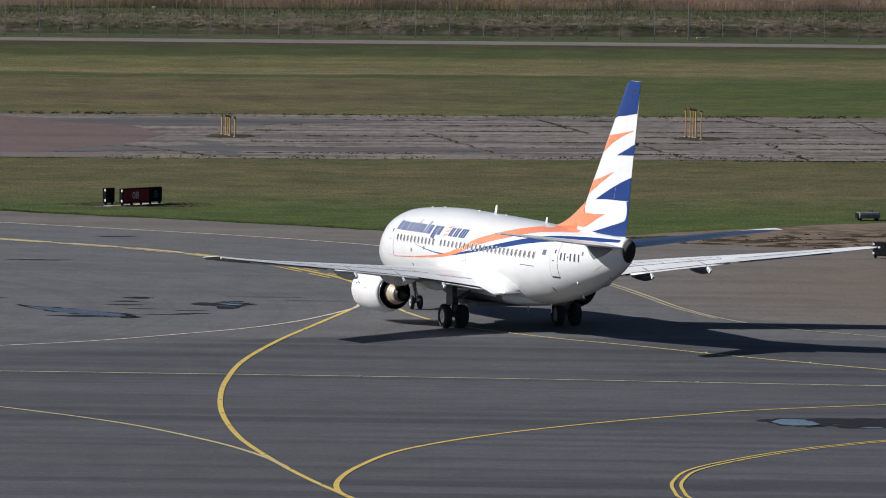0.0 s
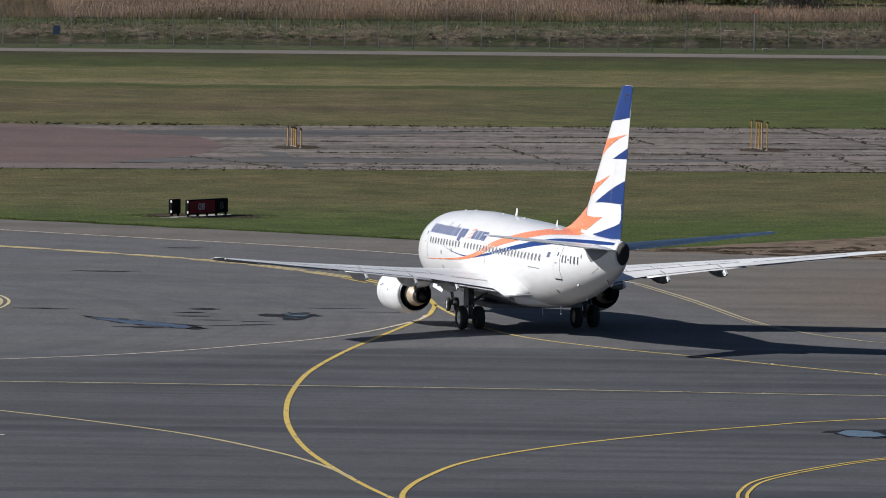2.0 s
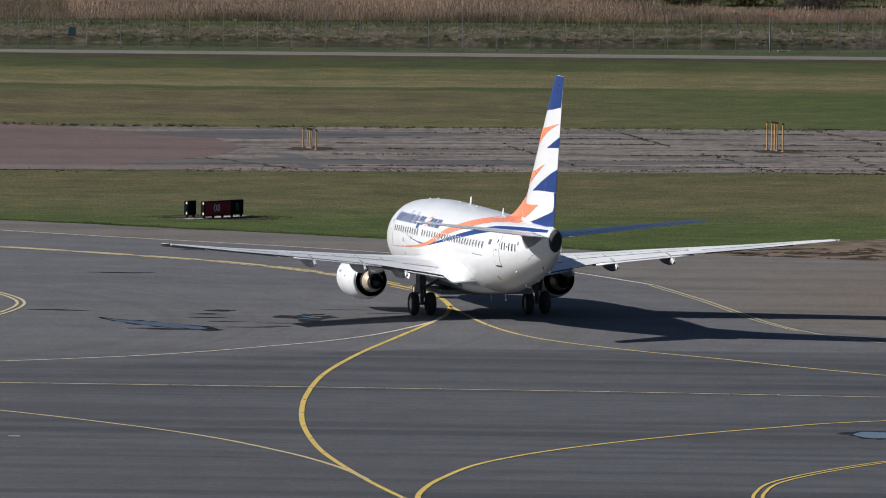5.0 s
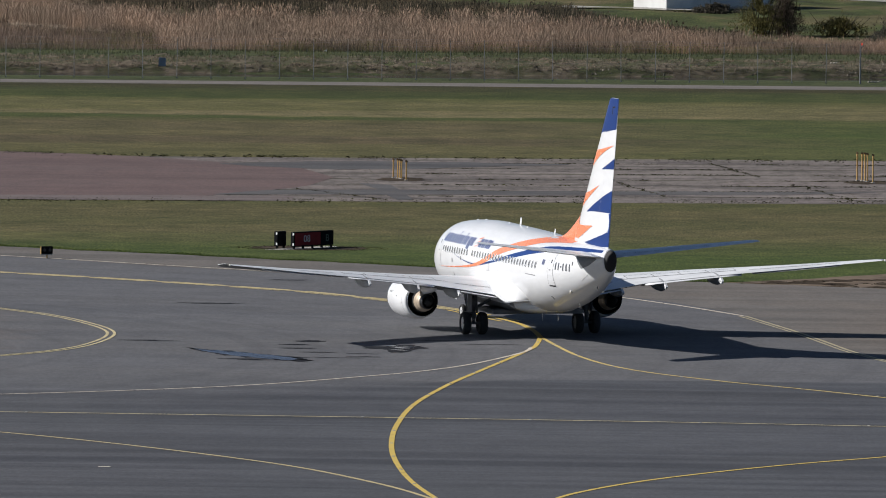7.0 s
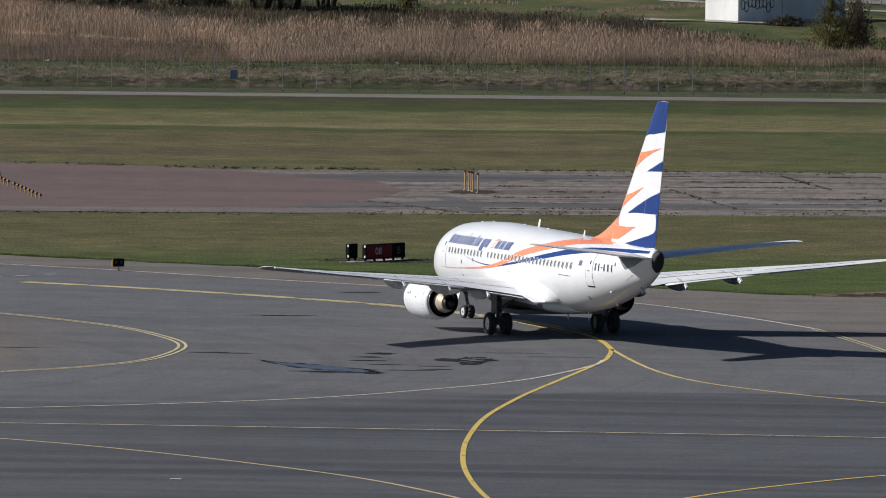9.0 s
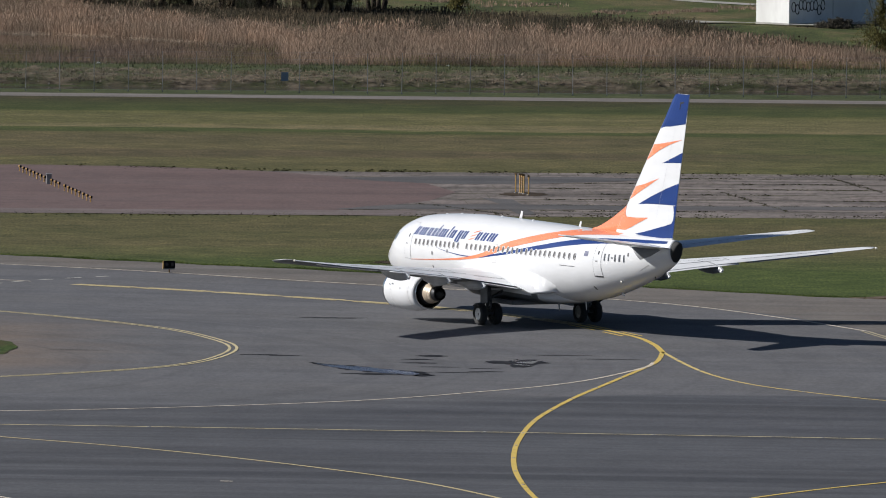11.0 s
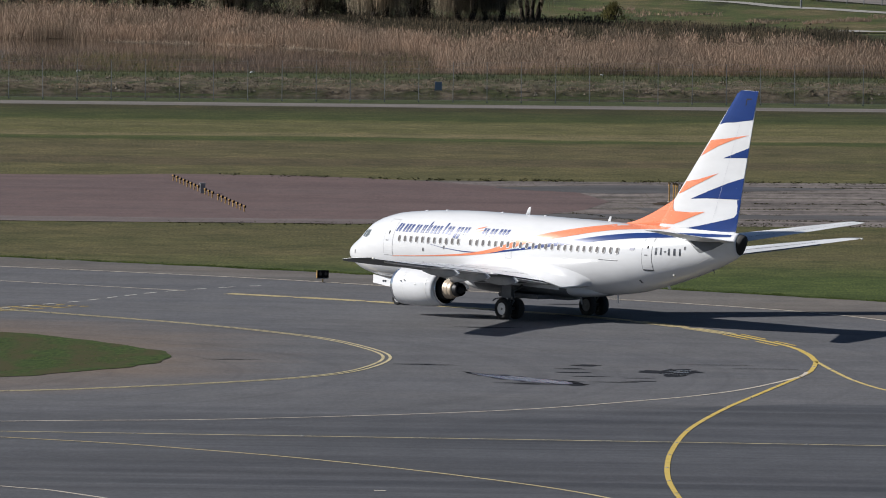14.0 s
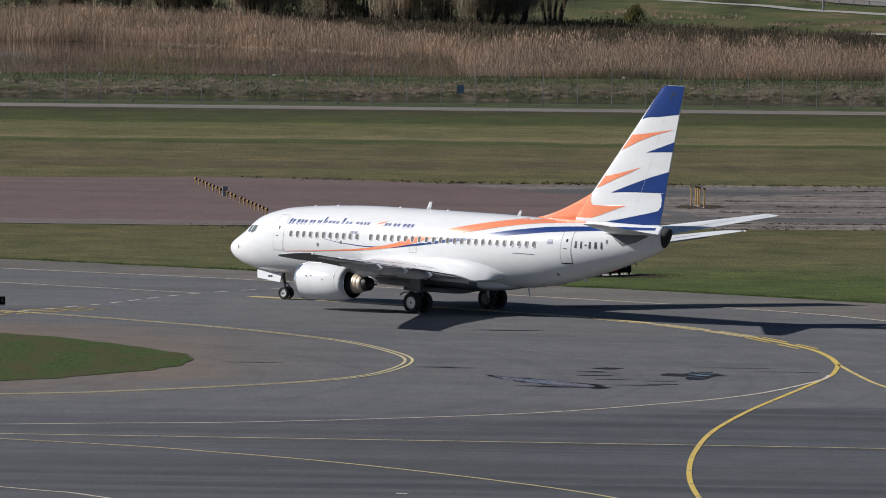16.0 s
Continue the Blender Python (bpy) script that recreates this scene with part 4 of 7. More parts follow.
for side in (1, -1):
    part("blue_stripe", strip(bmesh.new(), B_LOW, B_HIGH, body_y, side, 0.010), JET_BLUE, jet, "dark blue sweeping stripe", True)
    part("orange_stripe", strip(bmesh.new(), O_LOW, O_HIGH, body_y, side, 0.016), JET_ORANGE, jet, "orange sweeping stripe", True)

# lettering blocks on the fuselage side: one leaning bar for each sign, not lettered
LETTERS = [(5.55, 0.52, 0.0, 0.44), (6.14, 0.92, 0.0, 0.42), (7.12, 0.52, 0.0, 0.42), (7.72, 0.36, 0.0, 0.42), (8.14, 0.34, 0.0, 0.60), (8.54, 0.92, 0.0, 0.42), (9.52, 0.22, 0.0, 0.58),
           (9.82, 0.60, 0.0, 0.42), (10.50, 0.60, -0.20, 0.42), (11.18, 0.52, 0.0, 0.42), (12.72, 0.55, 0.0, 0.42), (13.34, 0.62, 0.0, 0.42), (14.04, 0.95, 0.0, 0.42)]


def leaning(s, w, z0, z1, lean=0.42):
    return [(s, z0), (s + w, z0), (s + w + (z1 - z0) * lean, z1), (s + (z1 - z0) * lean, z1)]


for side in (1, -1):
    for s, w, lo, hi in LETTERS:
        zb = 3.99 + 0.012 * (s - 5.5)
        lean = 0.42 * side
        s_ = s - 0.06 if side > 0 else s + 0.09
        n = 3 if w > 0.8 else 2 if w > 0.3 else 1
        for k in range(n):
            top = hi if k == 0 else 0.42
            part("lettering_bar", decal(bmesh.new(), leaning(s_ + w * 0.92 * k / n, w * 0.64 / n, zb + lo, zb + top, lean), body_y, side, 0.011), JET_BLUE, jet)
    for k in range(3):
        z = 4.02 + 0.19 * k
        part("orange_dash", decal(bmesh.new(), [(11.90 + 0.12 * k, z), (12.45 + 0.14 * k, z + 0.10), (12.72 + 0.12 * k, z + 0.20), (12.15 + 0.12 * k, z + 0.10)], body_y, side, 0.011), JET_ORANGE, jet)
    for k, w in enumerate((0.32, 0.27, 0.14, 0.30, 0.36, 0.27)):
        s = 26.40 + (0.0, 0.36, 0.70, 0.88, 1.22, 1.62)[k]
        z0, z1 = (3.78, 4.14) if k != 2 else (3.92, 3.99)
        bm = bmesh.new()
        if k == 2:
            decal(bm, leaning(s, w, z0, z1, 0), body_y, side, 0.011)
        else:
            decal(bm, leaning(s + w * 0.26, w * 0.40, z0, z1, 0), body_y, side, 0.011)
        part("lettering_bar", bm, INK, jet)
    part("lettering_bar", decal(bmesh.new(), leaning(22.42, 1.5, 3.32, 3.352, 0), body_y, side, 0.011), SEAM, jet)
    part("flag_panel", decal(bmesh.new(), leaning(24.68, 0.34, 3.93, 4.18, 0), body_y, side, 0.011), FLAG_PAINT, jet, "small blue flag panel")

# doors: a thin dark seam with a skin panel standing proud of it
for name, s0, s1, z0, z1 in (("front_door", 4.62, 5.44, 2.68, 4.60), ("rear_door", 25.58, 26.28, 2.92, 4.74), ("overwing_exit", 14.92, 15.44, 3.02, 4.0)):
    for side in (1, -1):
        seam = part(name, decal(bmesh.new(), leaning(s0, s1 - s0, z0, z1, 0), body_y, side, 0.005), SEAM if name == "rear_door" else FAINT_SEAM, jet)
        part("door_panel", decal(bmesh.new(), leaning(s0 + 0.025, s1 - s0 - 0.05, z0 + (0.05 if name == "rear_door" else 0.03), z1 - 0.03, 0), body_y, side, 0.009), JET_WHITE, seam)
        if name != "overwing_exit":
            part("door_handle", decal(bmesh.new(), leaning(s0 + 0.2, 0.22, z0 + 0.78, z0 + 0.83, 0), body_y, side, 0.014), SEAM, seam)
            part("door_window", decal(bmesh.new(), leaning(s0 + 0.33, 0.12, z0 + 1.15, z0 + 1.32, 0), body_y, side, 0.014), PANE, seam)


def rounded(w, h, r, n=4):
    out = []
    for cx, cz, a0 in ((w / 2 - r, h / 2 - r, 0), (-w / 2 + r, h / 2 - r, 90), (-w / 2 + r, -h / 2 + r, 180), (w / 2 - r, -h / 2 + r, 270)):
        out += [(cx + r * math.cos(radians(a0 + 90 * i / n)), cz + r * math.sin(radians(a0 + 90 * i / n))) for i in range(n + 1)]
    return out


def pane_mesh(name, w, h, depth, material):
    bm = bmesh.new()
    front = [bm.verts.new((x, depth, z)) for x, z in rounded(w * 0.92, h * 0.94, 0.10)]
    back = [bm.verts.new((x, -0.02, z)) for x, z in rounded(w, h, 0.11)]
    bm.faces.new(front)
    for i in range(len(front)):
        bm.faces.new((back[i], back[i - 1], front[i - 1], front[i]))
    bmesh.ops.recalc_face_normals(bm, faces=bm.faces[:])
    me = bpy.data.meshes.new(name)
    bm.to_mesh(me)
    bm.free()
    me.materials.append(material)
    return me


W_FRAME = pane_mesh("window_frame", 0.275, 0.40, 0.004, FRAME)
W_PANE = pane_mesh("cabin_window", 0.225, 0.35, 0.008, CABIN_PANE)
WIN = [6.01 + 0.5 * i for i in range(11)] + [12.02 + 0.512 * i for i in range(24)]
for side in (1, -1):
    for s in WIN:
        z = 3.64 + 0.0128 * (s - 6.0)
        tilt = math.atan2(body_y(s, z - 0.1) - body_y(s, z + 0.1), 0.2)
        turn = 0.0 if side > 0 else 180.0
        m = Matrix.Translation(P(s, side * (body_y(s, z) + 0.012), z)) @ pose(0, 0, 0, 0, 0, turn) @ Matrix.Rotation(tilt, 4, 'X')
        w = shared("cabin_window", W_PANE, jet, m)
        shared("window_frame", W_FRAME, w, Matrix.Identity(4))
# cockpit glazing
for side in (1, -1):
    for pts in ([(2.02, 3.56), (2.36, 3.53), (2.50, 3.93), (2.22, 3.88)], [(2.43, 3.53), (2.68, 3.53), (2.92, 3.66), (3.00, 3.94), (2.60, 3.92)]):
        part("cockpit_window", decal(bmesh.new(), pts, body_y, side, 0.012), COCKPIT_PANE, jet, "dark cockpit glass")
for s, z in ((8.05, 3.05), (9.8, 3.25), (7.9, 2.3), (1.2, 2.6), (28.4, 4.1), (25.0, 2.2)):
    part("service_port", decal(bmesh.new(), leaning(s, 0.12, z, z + 0.18, 0), body_y, 1, 0.012), SEAM, jet)


# wings ------------------------------------------------------------
def airfoil(n=13, camber=0.015):
    up, low = [], []
    for i in range(n):
        x = 0.5 * (1 - math.cos(math.pi * i / (n - 1)))
        t = 5 * (0.2969 * math.sqrt(x) - 0.126 * x - 0.3516 * x * x + 0.2843 * x ** 3 - 0.1036 * x ** 4)
        c = camber * 4 * x * (1 - x)
        up.append((x, t, c))
        low.append((x, -t, c))
    return [(x, t, c) for x, t, c in low[::-1]] + [(x, t, c) for x, t, c in up[1:-1]]


SECTION = airfoil()


def wing_ring(y, le, chord, z, tc, tw=0.0, x0=0.0, x1=1.0):
    out = []
    for x, t, c in SECTION:
        xx = x0 + (x1 - x0) * x
        # local thickness of the full section, cut between x0 and x1
        tt = t if (x0 == 0 and x1 == 1) else t * 0.55
        out.append(P(le + chord * xx, y, z + chord * (tt * tc + c) - (xx - 0.3) * chord * math.sin(radians(tw))))
    return out


# y, leading edge, chord, height, thickness, twist
WING = [(1.2, 10.9, 8.0, 1.98, 0.135, 1.5), (1.9, 11.3, 7.5, 2.05, 0.135, 1.3), (3.2, 12.0, 6.55, 2.20, 0.13, 0.6), (5.8, 13.55, 4.75, 2.52, 0.115, -0.6), (9.0, 15.2, 3.85, 2.88, 0.09, -0.9),
        (13.0, 17.3, 3.2, 3.26, 0.068, -2.5), (16.3, 19.2, 2.65, 3.62, 0.055, -4.2), (16.75, 19.5, 2.55, 3.67, 0.046, -4.4), (16.98, 19.75, 2.40, 3.755, 0.008, -4.4)]


def wing_at(y):
    return curve_at(WING, y)


for side, word in ((1, "port"), (-1, "starboard")):
    bm = bmesh.new()
    rings = []
    for y, le, ch, z, tc, tw in WING:
        # the fixed wing ends ahead of the flaps and ailerons
        r = wing_ring(y, le, ch, z, tc, tw)
        rings.append([Vector((p.x, p.y * side, p.z)) for p in r])
    loft(bm, rings)
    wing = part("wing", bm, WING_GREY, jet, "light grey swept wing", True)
    # grey underside paint, darkened to carry the shade under the wing, behind the leading edge
    wing.data.materials.append(UNDERSIDE_SHADE)
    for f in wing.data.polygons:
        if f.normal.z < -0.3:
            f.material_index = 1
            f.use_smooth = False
    # leading edge slat, bare metal
    bm = bmesh.new()
    for a, b in ((6.3, 9.4), (9.5, 12.9), (13.0, 16.2)):
        rr = []
        for k in range(5):
            y = a + (b - a) * k / 4
            le, ch, z, tc, tw = wing_at(y)
            rr.append([Vector((p.x, p.y * side, p.z)) for p in
                       [P(le + ch * x - 0.02, y, z + ch * (t * tc * 1.12 + c) - (x - 0.3) * ch * math.sin(radians(tw))) for x, t, c in
                        [(q[0], q[1], q[2]) for q in SECTION if q[0] < 0.13]]])
        bm2 = bmesh.new()
        loft(bm2, rr)
        part("slat", bm2, BARE_METAL, wing, "bare metal leading edge slat", True)
    bm.free()
    # flaps and aileron hang a little below the trailing edge
    for name, a, b, x0, drop, reach, mt in (("flap", 2.15, 4.15, 0.80, 0.06, 1.045, WING_GREY), ("flap", 5.5, 10.2, 0.74, 0.02, 1.085, WING_GREY), ("aileron", 10.9, 14.9, 0.76, 0.012, 1.012, WING_GREY)):
        bm = bmesh.new()
        rr = []
        for k in range(7):
            y = a + (b - a) * k / 6
            le, ch, z, tc, tw = wing_at(y)
            c0 = ch * (1 - x0)
            ring = []
            for x, t, c in SECTION:
                xx = x0 + (reach - x0) * x
                ring.append(Vector((GEAR - (le + ch * xx), y * side, z + c0 * t * 0.16 - drop - 0.05 * x - (xx - 0.3) * ch * math.sin(radians(tw)))))
            rr.append(ring)
        loft(bm, rr)
        part(name, bm, mt, wing, "pale grey trailing edge " + name, True)
    # a dark strip holds the shade of the cove behind the fixed trailing edge
    bm = bmesh.new()
    prev = None
    for k in range(25):
        y = 2.3 + 7.9 * k / 24
        le, ch, z, tc, tw = wing_at(y)
        zt = z - 0.70 * ch * math.sin(radians(tw)) - 0.005
        pr = [bm.verts.new((GEAR - (le + ch * 1.014), y * side, zt - dz)) for dz in (0.02, 0.045)]
        if prev:
            bm.faces.new((prev[0], pr[0], pr[1], prev[1]))
        prev = pr
    part("trailing_edge_shade", bm, DARK_METAL_AND_SHADE, wing, "dark strip painted for shade in the trailing edge gap")
    # panel breaks on the upper skin
    for a, b, x in ((4.4, 10.2, 0.735), (10.8, 15.0, 0.75), (2.2, 4.1, 0.79), (5.0, 10.0, 0.56), (2.2, 16.0, 0.16)):
        bm = bmesh.new()
        prev = None
        for k in range(15):
            y = a + (b - a) * k / 14
            le, ch, z, tc, tw = wing_at(y)
            pr = []
            for dx in (0, 0.07 if x > 0.7 else 0.035):
                xx = x + dx / ch
                t = 5 * tc * (0.2969 * math.sqrt(xx) - 0.126 * xx - 0.3516 * xx * xx + 0.2843 * xx ** 3 - 0.1036 * xx ** 4) + 0.06 * xx * (1 - xx)
                q = P(le + ch * xx, y, z + ch * t - (xx - 0.3) * ch * math.sin(radians(tw)) + 0.012)
                pr.append(bm.verts.new((q.x, q.y * side, q.z)))
            if prev:
                bm.faces.new((prev[0], prev[1], pr[1], pr[0]) if side > 0 else (prev[0], pr[0], pr[1], prev[1]))
            prev = pr
        bmesh.ops.recalc_face_normals(bm, faces=bm.faces[:])
        part("panel_break", bm, SEAM, wing)
    for y0 in (5.0, 6.3, 7.6, 8.9, 10.2):
        bm = bmesh.new()
        le, ch, z, tc, tw = wing_at(y0)
        vs = []
        for x in (0.56, 0.60, 0.65, 0.70, 0.735):
            t = 5 * tc * (0.2969 * math.sqrt(x) - 0.126 * x - 0.3516 * x * x + 0.2843 * x ** 3 - 0.1036 * x ** 4) + 0.06 * x * (1 - x)
            for dy in (0, 0.03):
                q = P(le + ch * x, y0 + dy, z + ch * t - (x - 0.3) * ch * math.sin(radians(tw)) + 0.012 + dy * 0.11)
                vs.append(bm.verts.new((q.x, q.y * side, q.z)))
        for k in range(4):
            bm.faces.new((vs[2 * k], vs[2 * k + 1], vs[2 * k + 3], vs[2 * k + 2]))
        part("panel_break", bm, SEAM, wing)
    # flap track fairings
    for y, l0, l1, r in ((4.25, 15.4, 18.75, 0.20), (6.43, 15.6, 19.05, 0.20), (9.14, 16.5, 19.75, 0.18)):
        le, ch, z, tc, tw = wing_at(y)
        bm = bmesh.new()
        prof = [(0.0, 0.02), (0.12, 0.55), (0.3, 0.9), (0.5, 1.0), (0.72, 0.9), (0.9, 0.55), (1.0, 0.12)]
        rings = []
        for u, k in prof:
            s = l0 + (l1 - l0) * u
            zc = z - 0.10 - 0.16 * u - 0.05 * tw
            rings.append([P(s, side * y + r * k * math.cos(a), zc + r * 1.7 * k * math.sin(a)) for a in (2 * math.pi * i / 16 for i in range(16))])
        loft(bm, rings)
        fairing = part("flap_track_fairing", bm, TRACK_GREY, wing, "dark grey canoe-shaped flap track fairing", True)
        bm = bmesh.new()
        s = l0 + (l1 - l0) * 0.84
        zt = z - 0.12 - 0.05 * tw
        loft(bm, [[P(s + q, side * y + e, zt + h) for q, h in ((-0.20, 0.02), (0.34, 0.05), (0.62, -0.12), (0.46, -0.25), (0.04, -0.22))] for e in (-0.05, 0.05)])
        part("fairing_tip", bm, WING_GREY, fairing, "pale fairing tip")
    bm = bmesh.new()
    q = P(22.2, side * 16.93, 3.84)
    bmesh.ops.create_uvsphere(bm, u_segments=12, v_segments=8, radius=0.075, matrix=Matrix.Translation(q) @ Matrix.Diagonal((1.3, 0.8, 0.8, 1)))
    part("wingtip_light", bm, LIGHT_GLASS, wing, "clear wingtip light", True)

# fairing between wing and body
FAIR = [(10.2, 0.25, 2.2, 1.9), (11.0, 1.45, 2.35, 1.25), (12.2, 2.02, 2.50, 1.12), (14.0, 2.18, 2.62, 1.08), (16.5, 2.10, 2.60, 1.08), (18.0, 1.98, 2.45, 1.10), (19.2, 1.80, 2.25, 1.14), (20.4, 1.40, 1.95, 1.20), (21.6, 0.3, 1.65, 1.40)]
bm = bmesh.new()
rings = []
for i in range(25):
    s = 10.2 + 11.4 * i / 24
    hw, zt, zb = curve_at(FAIR, s)
    zc, hh = (zt + zb) / 2, (zt - zb) / 2
    rings.append([P(s, hw * abs(math.cos(a)) ** 0.75 * (1 if math.cos(a) > 0 else -1), zc + hh * abs(math.sin(a)) ** 0.75 * (1 if math.sin(a) > 0 else -1)) for a in (2 * math.pi * k / 40 for k in range(40))])
loft(bm, rings)
low_faces = [f for f in bm.faces if f.calc_center_median().z < 1.62 and 12.6 < GEAR - f.calc_center_median().x < 19.8]
bm2 = bmesh.new()
for f in low_faces:
    bm2.faces.new([bm2.verts.new(v.co) for v in f.verts])
bmesh.ops.remove_doubles(bm2, verts=bm2.verts[:], dist=0.0005)
bmesh.ops.delete(bm, geom=low_faces, context='FACES')
fairing = part("belly_fairing", bm, JET_WHITE, jet, "white wing-to-body fairing", True)
part("belly_panel", bm2, BELLY_AND_SHADE, fairing, "dark grey belly panels", True)
bm = bmesh.new()
box(bm, GEAR - 18.2, GEAR - 14.9, -2.35, 2.35, 1.02, 1.25, 0.06)
part("wheel_well", bm, BELLY_AND_SHADE, jet, "dark grey open wheel wells")
for side in (1, -1):
    # the white wedge that fairs the wing root into the body: a hollow upper side, a crisp lower rim
    rows = ((14.2, 1.88, 2.62, 2.20, 2.74), (15.4, 2.08, 2.50, 2.00, 2.88), (16.8, 2.32, 2.32, 1.90, 2.98), (17.8, 2.42, 2.20, 1.84, 2.98), (18.7, 2.46, 2.08, 1.78, 2.95), (19.25, 2.42, 1.98, 1.72, 2.90), (19.9, 2.28, 1.80, 1.66, 2.80), (20.0, 2.20, 1.77, 1.67, 2.78), (20.5, 1.92, 1.84, 1.72, 2.66), (21.0, 1.58, 1.92, 1.80, 2.5), (21.5, 1.22, 1.96, 1.86, 2.3))
    bm, under = bmesh.new(), bmesh.new()
    up, dn = [], []
    for s, yo, zo, zb, zt in rows:
        b0, b1 = body_y(s, zt) - 0.03, body_y(s, zb) - 0.25
        up.append([bm.verts.new(P(s, side * (b0 + (yo - b0) * u ** 1.8), zt + (zo - zt) * (1 - (1 - u) ** 1.25))) for u in (i / 8 for i in range(9))])
        dn.append([under.verts.new(P(s, side * y, z)) for y, z in ((yo, zo), (yo - 0.03, zo - 0.06), (b1, zo - 0.12))])
    for g, mesh in ((up, bm), (dn, under)):
        for p, q in zip(g, g[1:]):
            for i in range(len(p) - 1):
                mesh.faces.new((p[i], q[i], q[i + 1], p[i + 1]))
        bmesh.ops.recalc_face_normals(mesh, faces=mesh.faces[:])
    fillet = part("root_fillet", bm, JET_WHITE, jet, "white wing root fillet", True)
    part("fillet_rim", under, JET_WHITE, fillet)


# tail -------------------------------------------------------------
def fin_edges(z):
    le = 26.41 + (z - 6.67) * 0.858
    te = 31.28 + (z - 5.15) * 0.2245
    return le, te


def fin_y(s, z):
    le, te = fin_edges(z)
    x = max(0.001, min(1.0, (s - le) / (te - le)))
    t = 5 * (0.2969 * math.sqrt(x) - 0.126 * x - 0.3516 * x * x + 0.2843 * x ** 3 - 0.1036 * x ** 4)
    if s < le:
        return 0.0
    return (te - le) * t * 0.085


bm = bmesh.new()
rings = []
for z in (4.85, 5.3, 5.8, 6.67, 8.0, 9.5, 11.0, 12.1, 12.45, 12.54):
    le, te = fin_edges(z)
    if z > 12.4:
        le += (z - 12.4) * 2.0
    th = 0.085 * (0.55 if z > 12.5 else 1)
    rings.append([P(le + (te - le) * x, (te - le) * t * th, z) for x, t, c in SECTION])
loft(bm, rings)
fin = part("tail_fin", bm, JET_WHITE, jet, "tall white fin with blue and orange flashes", True)
# dorsal fillet, orange
bm = bmesh.new()
rings = []
for i in range(13):
    u = i / 12
    s = 22.6 + 5.0 * u
    zt = 5.22 + 0.10 * u + (1.35 * ((s - 22.6) / 3.81) ** 1.35 if s < 26.41 else 1.35 + (s - 26.41) * 0.9)
    w = 0.03 + 0.14 * u
    zb = curve_at(BODY, s)[0] - 0.08
    rings.append([P(s, w * 1.2, zb), P(s, w * 0.75, zb + (zt - zb) * 0.4), P(s, w * 0.25, zb + (zt - zb) * 0.9), P(s, 0, zt), P(s, -w * 0.25, zb + (zt - zb) * 0.9), P(s, -w * 0.75, zb + (zt - zb) * 0.4), P(s, -w * 1.2, zb)])
loft(bm, rings)
part("dorsal_fin", bm, JET_ORANGE, fin, "orange dorsal fin fillet", True)


FLASH = [
    ("blue_flash", JET_BLUE, [(30.0, 10.70), (32.53, 11.02), (32.93, 12.535), (31.66, 12.535), (31.30, 12.36)]),
    ("blue_flash", JET_BLUE, [(30.36, 8.95), (31.4, 9.28), (32.25, 9.56), (32.13, 9.03)]),
    ("blue_flash", JET_BLUE, [(27.95, 6.74), (29.4, 7.24), (30.7, 7.66), (31.88, 7.98), (31.74, 7.30), (31.64, 6.86), (31.36, 6.84), (31.10, 6.84)]),
    ("blue_flash", JET_BLUE, [(31.36, 6.80), (31.65, 6.86), (31.60, 6.60), (31.42, 5.80), (31.26, 5.16), (29.6, 5.08), (27.65, 5.20), (28.6, 5.36), (29.6, 5.56), (30.6, 5.76), (31.15, 5.90), (31.34, 6.10), (31.40, 6.50)]),
    ("orange_flash", JET_ORANGE, [(28.55, 8.99), (29.34, 9.86), (30.3, 9.95), (32.25, 10.22), (31.0, 9.90), (30.0, 9.58), (29.2, 9.25)]),
    ("orange_flash", JET_ORANGE, [(26.82, 6.93), (27.45, 7.62), (28.5, 7.78), (30.05, 8.16), (29.0, 7.74), (28.0, 7.36), (27.3, 7.08)]),
    ("orange_flash", JET_ORANGE, [(25.30, 5.30), (25.86, 5.98), (26.44, 6.68), (26.46, 6.40), (26.50, 6.16), (26.66, 6.03), (27.6, 6.03), (29.05, 6.10), (28.2, 5.84), (27.3, 5.54), (26.6, 5.34)])]
for side in (1, -1):
    for name, mt, pts in FLASH:
        part(name, decal(bmesh.new(), pts, fin_y, side, 0.012), mt, fin, name.split("_")[0] + " paint flash")
    part("rudder_hinge", decal(bmesh.new(), [(29.60, 5.72), (29.614, 5.72), (31.60, 10.78), (31.586, 10.78)], fin_y, side, 0.016), HINGE, fin)
    part("fin_bracket", decal(bmesh.new(), [(32.0, 11.75), (32.06, 11.75), (32.14, 12.05), (32.45, 12.08), (32.45, 12.14), (32.08, 12.12)], fin_y, side, 0.018), SOOT, fin)

